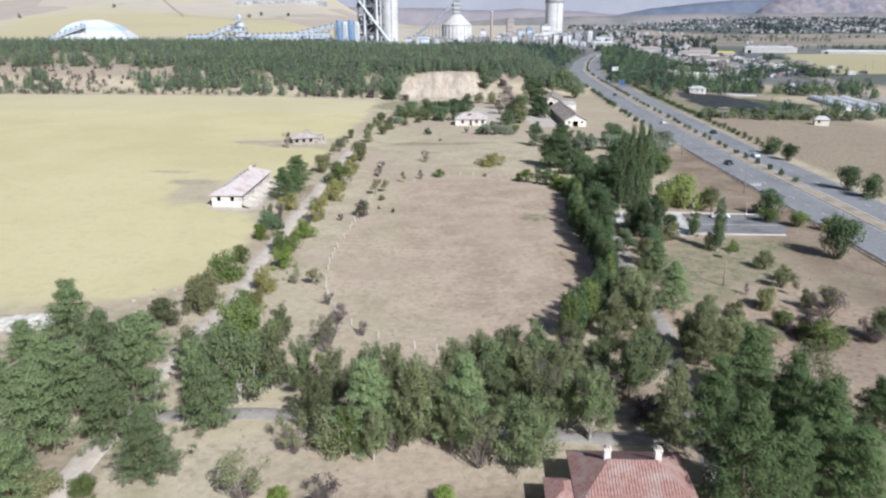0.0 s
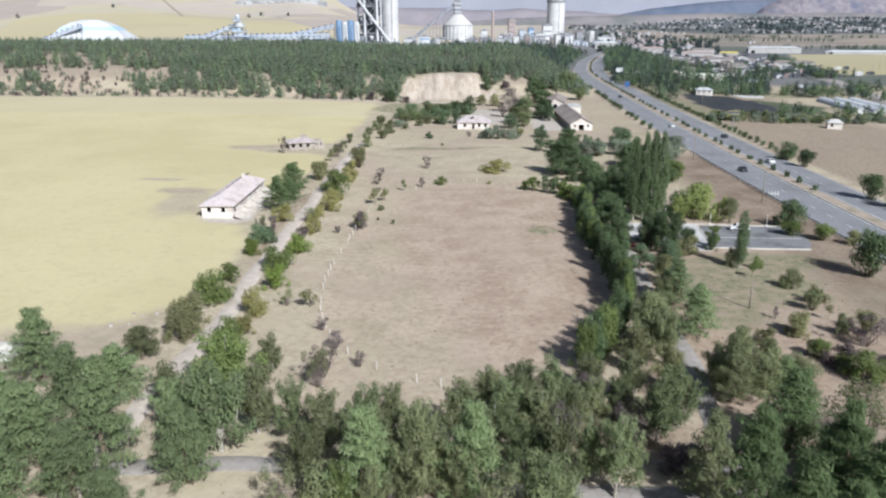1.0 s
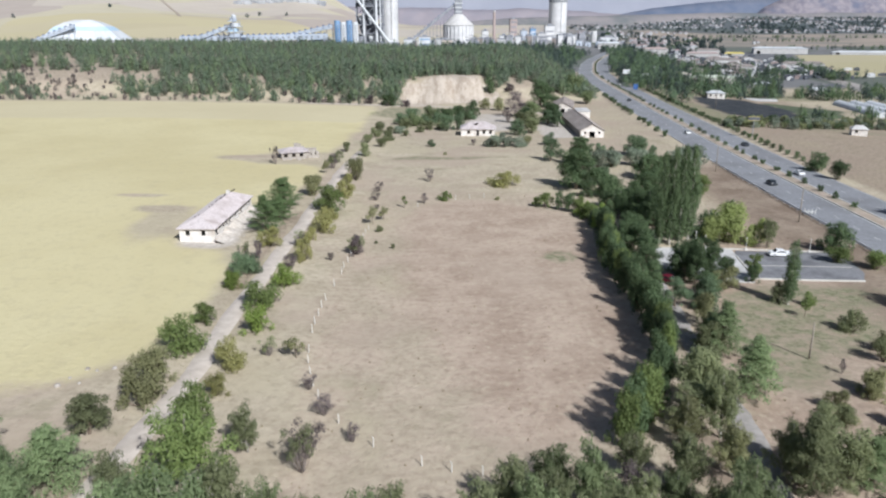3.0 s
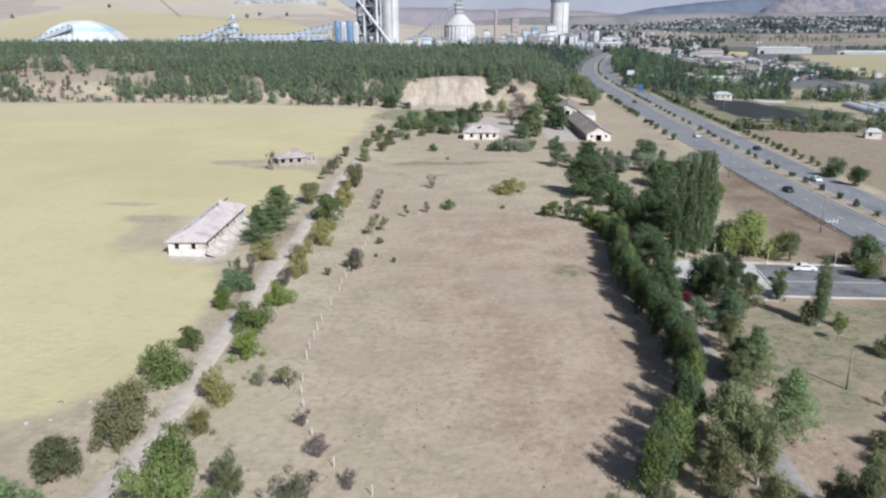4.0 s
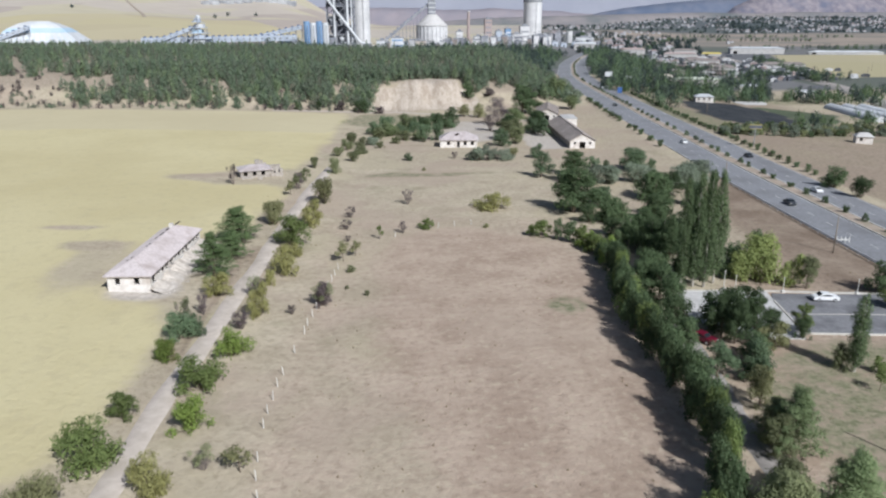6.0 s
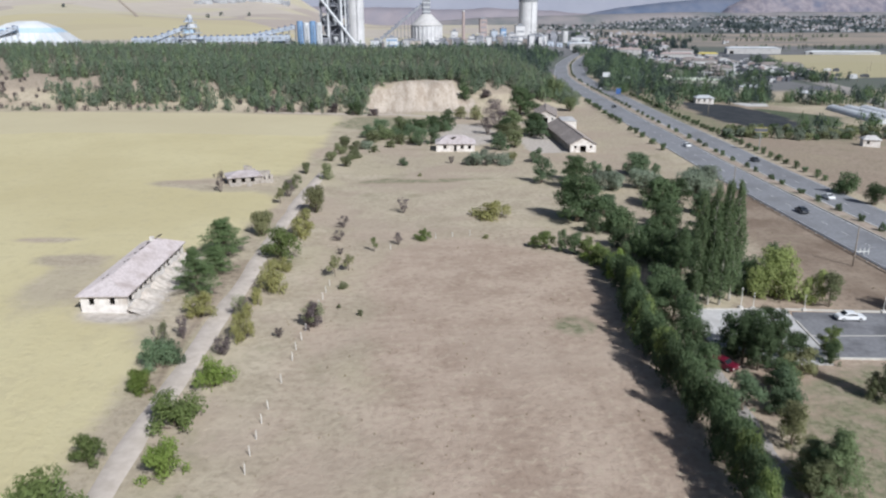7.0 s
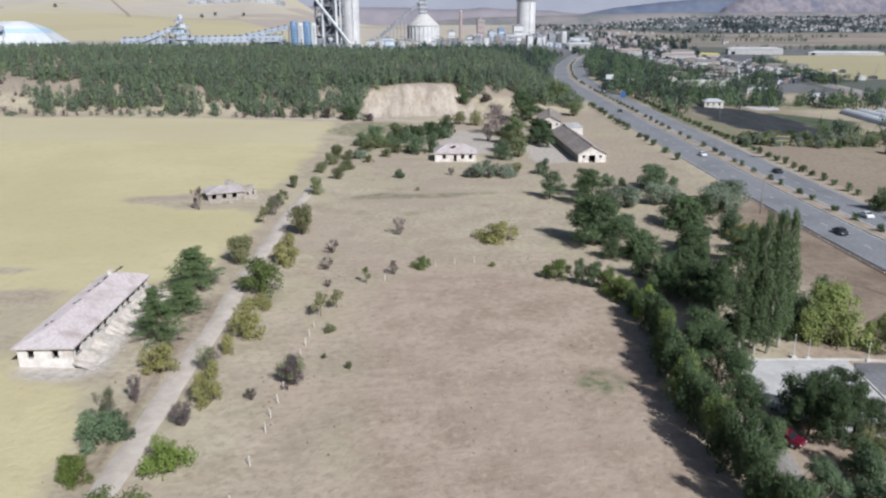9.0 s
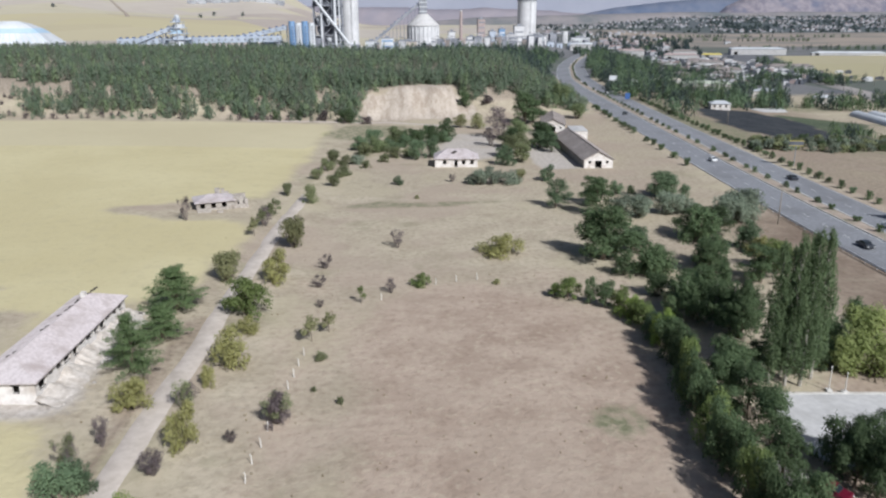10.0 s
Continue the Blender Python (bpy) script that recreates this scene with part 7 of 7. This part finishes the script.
# small sheds, bins and pipe racks between the larger buildings
for k in range(70):
    x = -130 + 11.5 * k + rnd.uniform(-4, 4) if k < 34 else rnd.uniform(70, 330)
    y = 880 + max(0, x + 60) * 0.9 + rnd.uniform(-15, 25)
    z, w, h = ground_z(x, y), rnd.uniform(4, 10), rnd.uniform(5, 15)
    ob = thing("plant_shed", pose(x, y, z, 0, 0, rnd.uniform(-15, 15)), "small dusty shed of the cement works", "building", "plant sheds")
    part("body", box(-w / 2, -4, -3, w / 2, 4, h), rnd.choice((M_SILO, M_GREYMETAL, M_ROOF_GREY, M_STEELBLUE, M_GREYMETAL)), ob)
    part("roof", frustum(-w / 2 - 0.3, w / 2 + 0.3, -4.3, 4.3, h, -w / 2 - 0.3, w / 2 + 0.3, -0.2, 0.2, h + 1.6), M_GREYMETAL, ob)
    part("pipe", tube([(w / 2 + 0.8, -3, -2), (w / 2 + 0.8, -3, h + 3), (-w / 2, -3, h + 4.5)], [0.35, 0.35, 0.35], 6), rnd.choice((M_WHITE, M_DARKSTEEL)), ob)
    part("door", box(-1, -4.08, 0, 1, -4.0, 3), M_DARKSTEEL, ob)

# large halls on the plain
for x, y, w, d, h, roofm, lab in ((492, 1120, 72, 30, 7.5, M_WHITE, "large white warehouse on the plain"), (590, 1085, 95, 9, 3, M_WHITE, "long low white shed beside the golden field"), (432, 1078, 26, 8, 2.2, M_YELLOW, "low yellow-roofed shed on the plain"), (395, 1085, 30, 20, 7, M_ROOF_GREY, "grey warehouse on the plain"), (350, 1000, 40, 20, 6, M_BRICK, "red-roofed market hall on the plain"),
                                  (300, 1020, 30, 16, 7, M_BRICK, "red-roofed block on the plain"), (330, 880, 36, 18, 5, M_ROOF_GREY, "grey workshop hall on the plain"), (380, 800, 40, 14, 5, M_ROOF_GREY, "grey workshop hall on the plain"), (300, 760, 30, 14, 5, M_ROOF_GREY, "grey workshop hall on the plain"),
                                  (270, 1150, 30, 14, 8, M_WHITE, "white hall beside the highway"), (255, 900, 22, 12, 5, M_TOWNRED, "red-roofed hall beside the highway")):
    house("warehouse", pose(x, y, ground_z(x, y), 0, 0, -18), w, d, h, 2.0, 0.4, max(w, d) * 0.8, [[(4, 9, 0, 4)], [(4, 8, 0, 4)], [], []], (M_CONCRETE, roofm, M_CONCRETE, M_BEIGE), lab, "warehouse")
# vehicles, containers and scrap in the far yards
rs = np.random.RandomState(8)
bits = ([], [], [])
for k in range(900):
    f = rs.rand()
    x, y = 262 + 120 * f + rs.normal() * 26, 640 + 380 * rs.rand() + 40 * f
    if x - float(road_edge(y)) < 60:
        continue
    z, w, h, a = ground_z(x, y), rs.uniform(3, 10), rs.uniform(1.4, 3.4), rs.choice((-35, -20, 55, 70))
    bits[rs.choice((0, 0, 1, 2), p=(0.4, 0.2, 0.3, 0.1))].append(turned(joined(box(-w / 2, -1.2, -0.5, w / 2, 1.2, h), box(-w / 4, -1, h, w / 3, 1, h + 0.6)), pose(x, y, z, 0, 0, a)))
yard = tagged(new("yard_clutter"), "parked vehicles, containers and scrap in far yards", "yard clutter", kind="stuff")
for vf, mt in zip(bits, (M_DARKSTEEL, M_SILO, M_BRICK)):
    tagged(part("yard_items", joined(*vf), mt, yard), kind="stuff")
# far town: too many houses to count
rs = np.random.RandomState(21)
walls, roofs, reds = [], [], []
for k in range(2300):
    y = rs.uniform(2450, 4250) if k < 2230 else rs.uniform(1500, 2300)
    q = rs.uniform(0.43, 0.74) if k < 1750 else rs.uniform(0.2, 0.45)
    x = q * y
    if noise.noise(Vector((x / 260, y / 420, 9.0))) < -0.05:
        continue
    z, w, d, h = ground_z(x, y), rs.uniform(4, 8.5), rs.uniform(4, 7), rs.uniform(2.6, 5) * (1.7 if rs.rand() < 0.15 else 1)
    walls.append(box(x, y, z - 1, x + w, y + d, z + h))
    (roofs if rs.rand() < 0.5 else reds).append(turned(hip_vf(w, d, 1.6, 0.3, max(w, d) * 0.4), pose(x, y, z + h)))
for k in range(75):
    y = rs.uniform(1080, 1750)
    x = y * rs.uniform(0.25, 0.36)
    z, w, d, h = ground_z(x, y), rs.uniform(6, 11), rs.uniform(6, 9), rs.uniform(3, 6)
    walls.append(box(x, y, z - 1, x + w, y + d, z + h))
    (roofs if rs.rand() < 0.35 else reds).append(turned(hip_vf(w, d, 1.6, 0.3, max(w, d) * 0.4), pose(x, y, z + h)))
town = tagged(new("far_town"), "small white and red-roofed houses of a far town", "town", kind="stuff")
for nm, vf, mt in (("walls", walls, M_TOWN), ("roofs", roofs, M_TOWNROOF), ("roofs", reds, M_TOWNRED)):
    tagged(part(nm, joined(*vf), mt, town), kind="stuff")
white = []
for k in range(60):
    x = rs.uniform(-560, -290)
    y = 2440 + rs.uniform(-20, 20)
    z = ground_z(x, y)
    white.append(box(x, y, z - 2, x + rs.uniform(12, 22), y + 10, z + rs.uniform(7, 11)))
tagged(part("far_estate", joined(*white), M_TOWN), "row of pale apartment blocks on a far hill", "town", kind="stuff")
spots = []
for k in range(900):
    y = rs.uniform(2350, 4250)
    spots.append((y * (rs.uniform(0.43, 0.74) if k < 620 else rs.uniform(0.2, 0.5)), y, rs.uniform(4, 8), rs.uniform(4, 9)))
for k in range(160):
    y = rs.uniform(1050, 1800)
    spots.append((y * rs.uniform(0.24, 0.40), y, rs.uniform(5, 9), rs.uniform(3, 6)))
for x, y in ((-905, 1800), (-1104, 2350), (-425, 2000), (-410, 2080), (-334, 2050), (-760, 1990), (-150, 1500)):
    spots.append((x, y, 7, 6))
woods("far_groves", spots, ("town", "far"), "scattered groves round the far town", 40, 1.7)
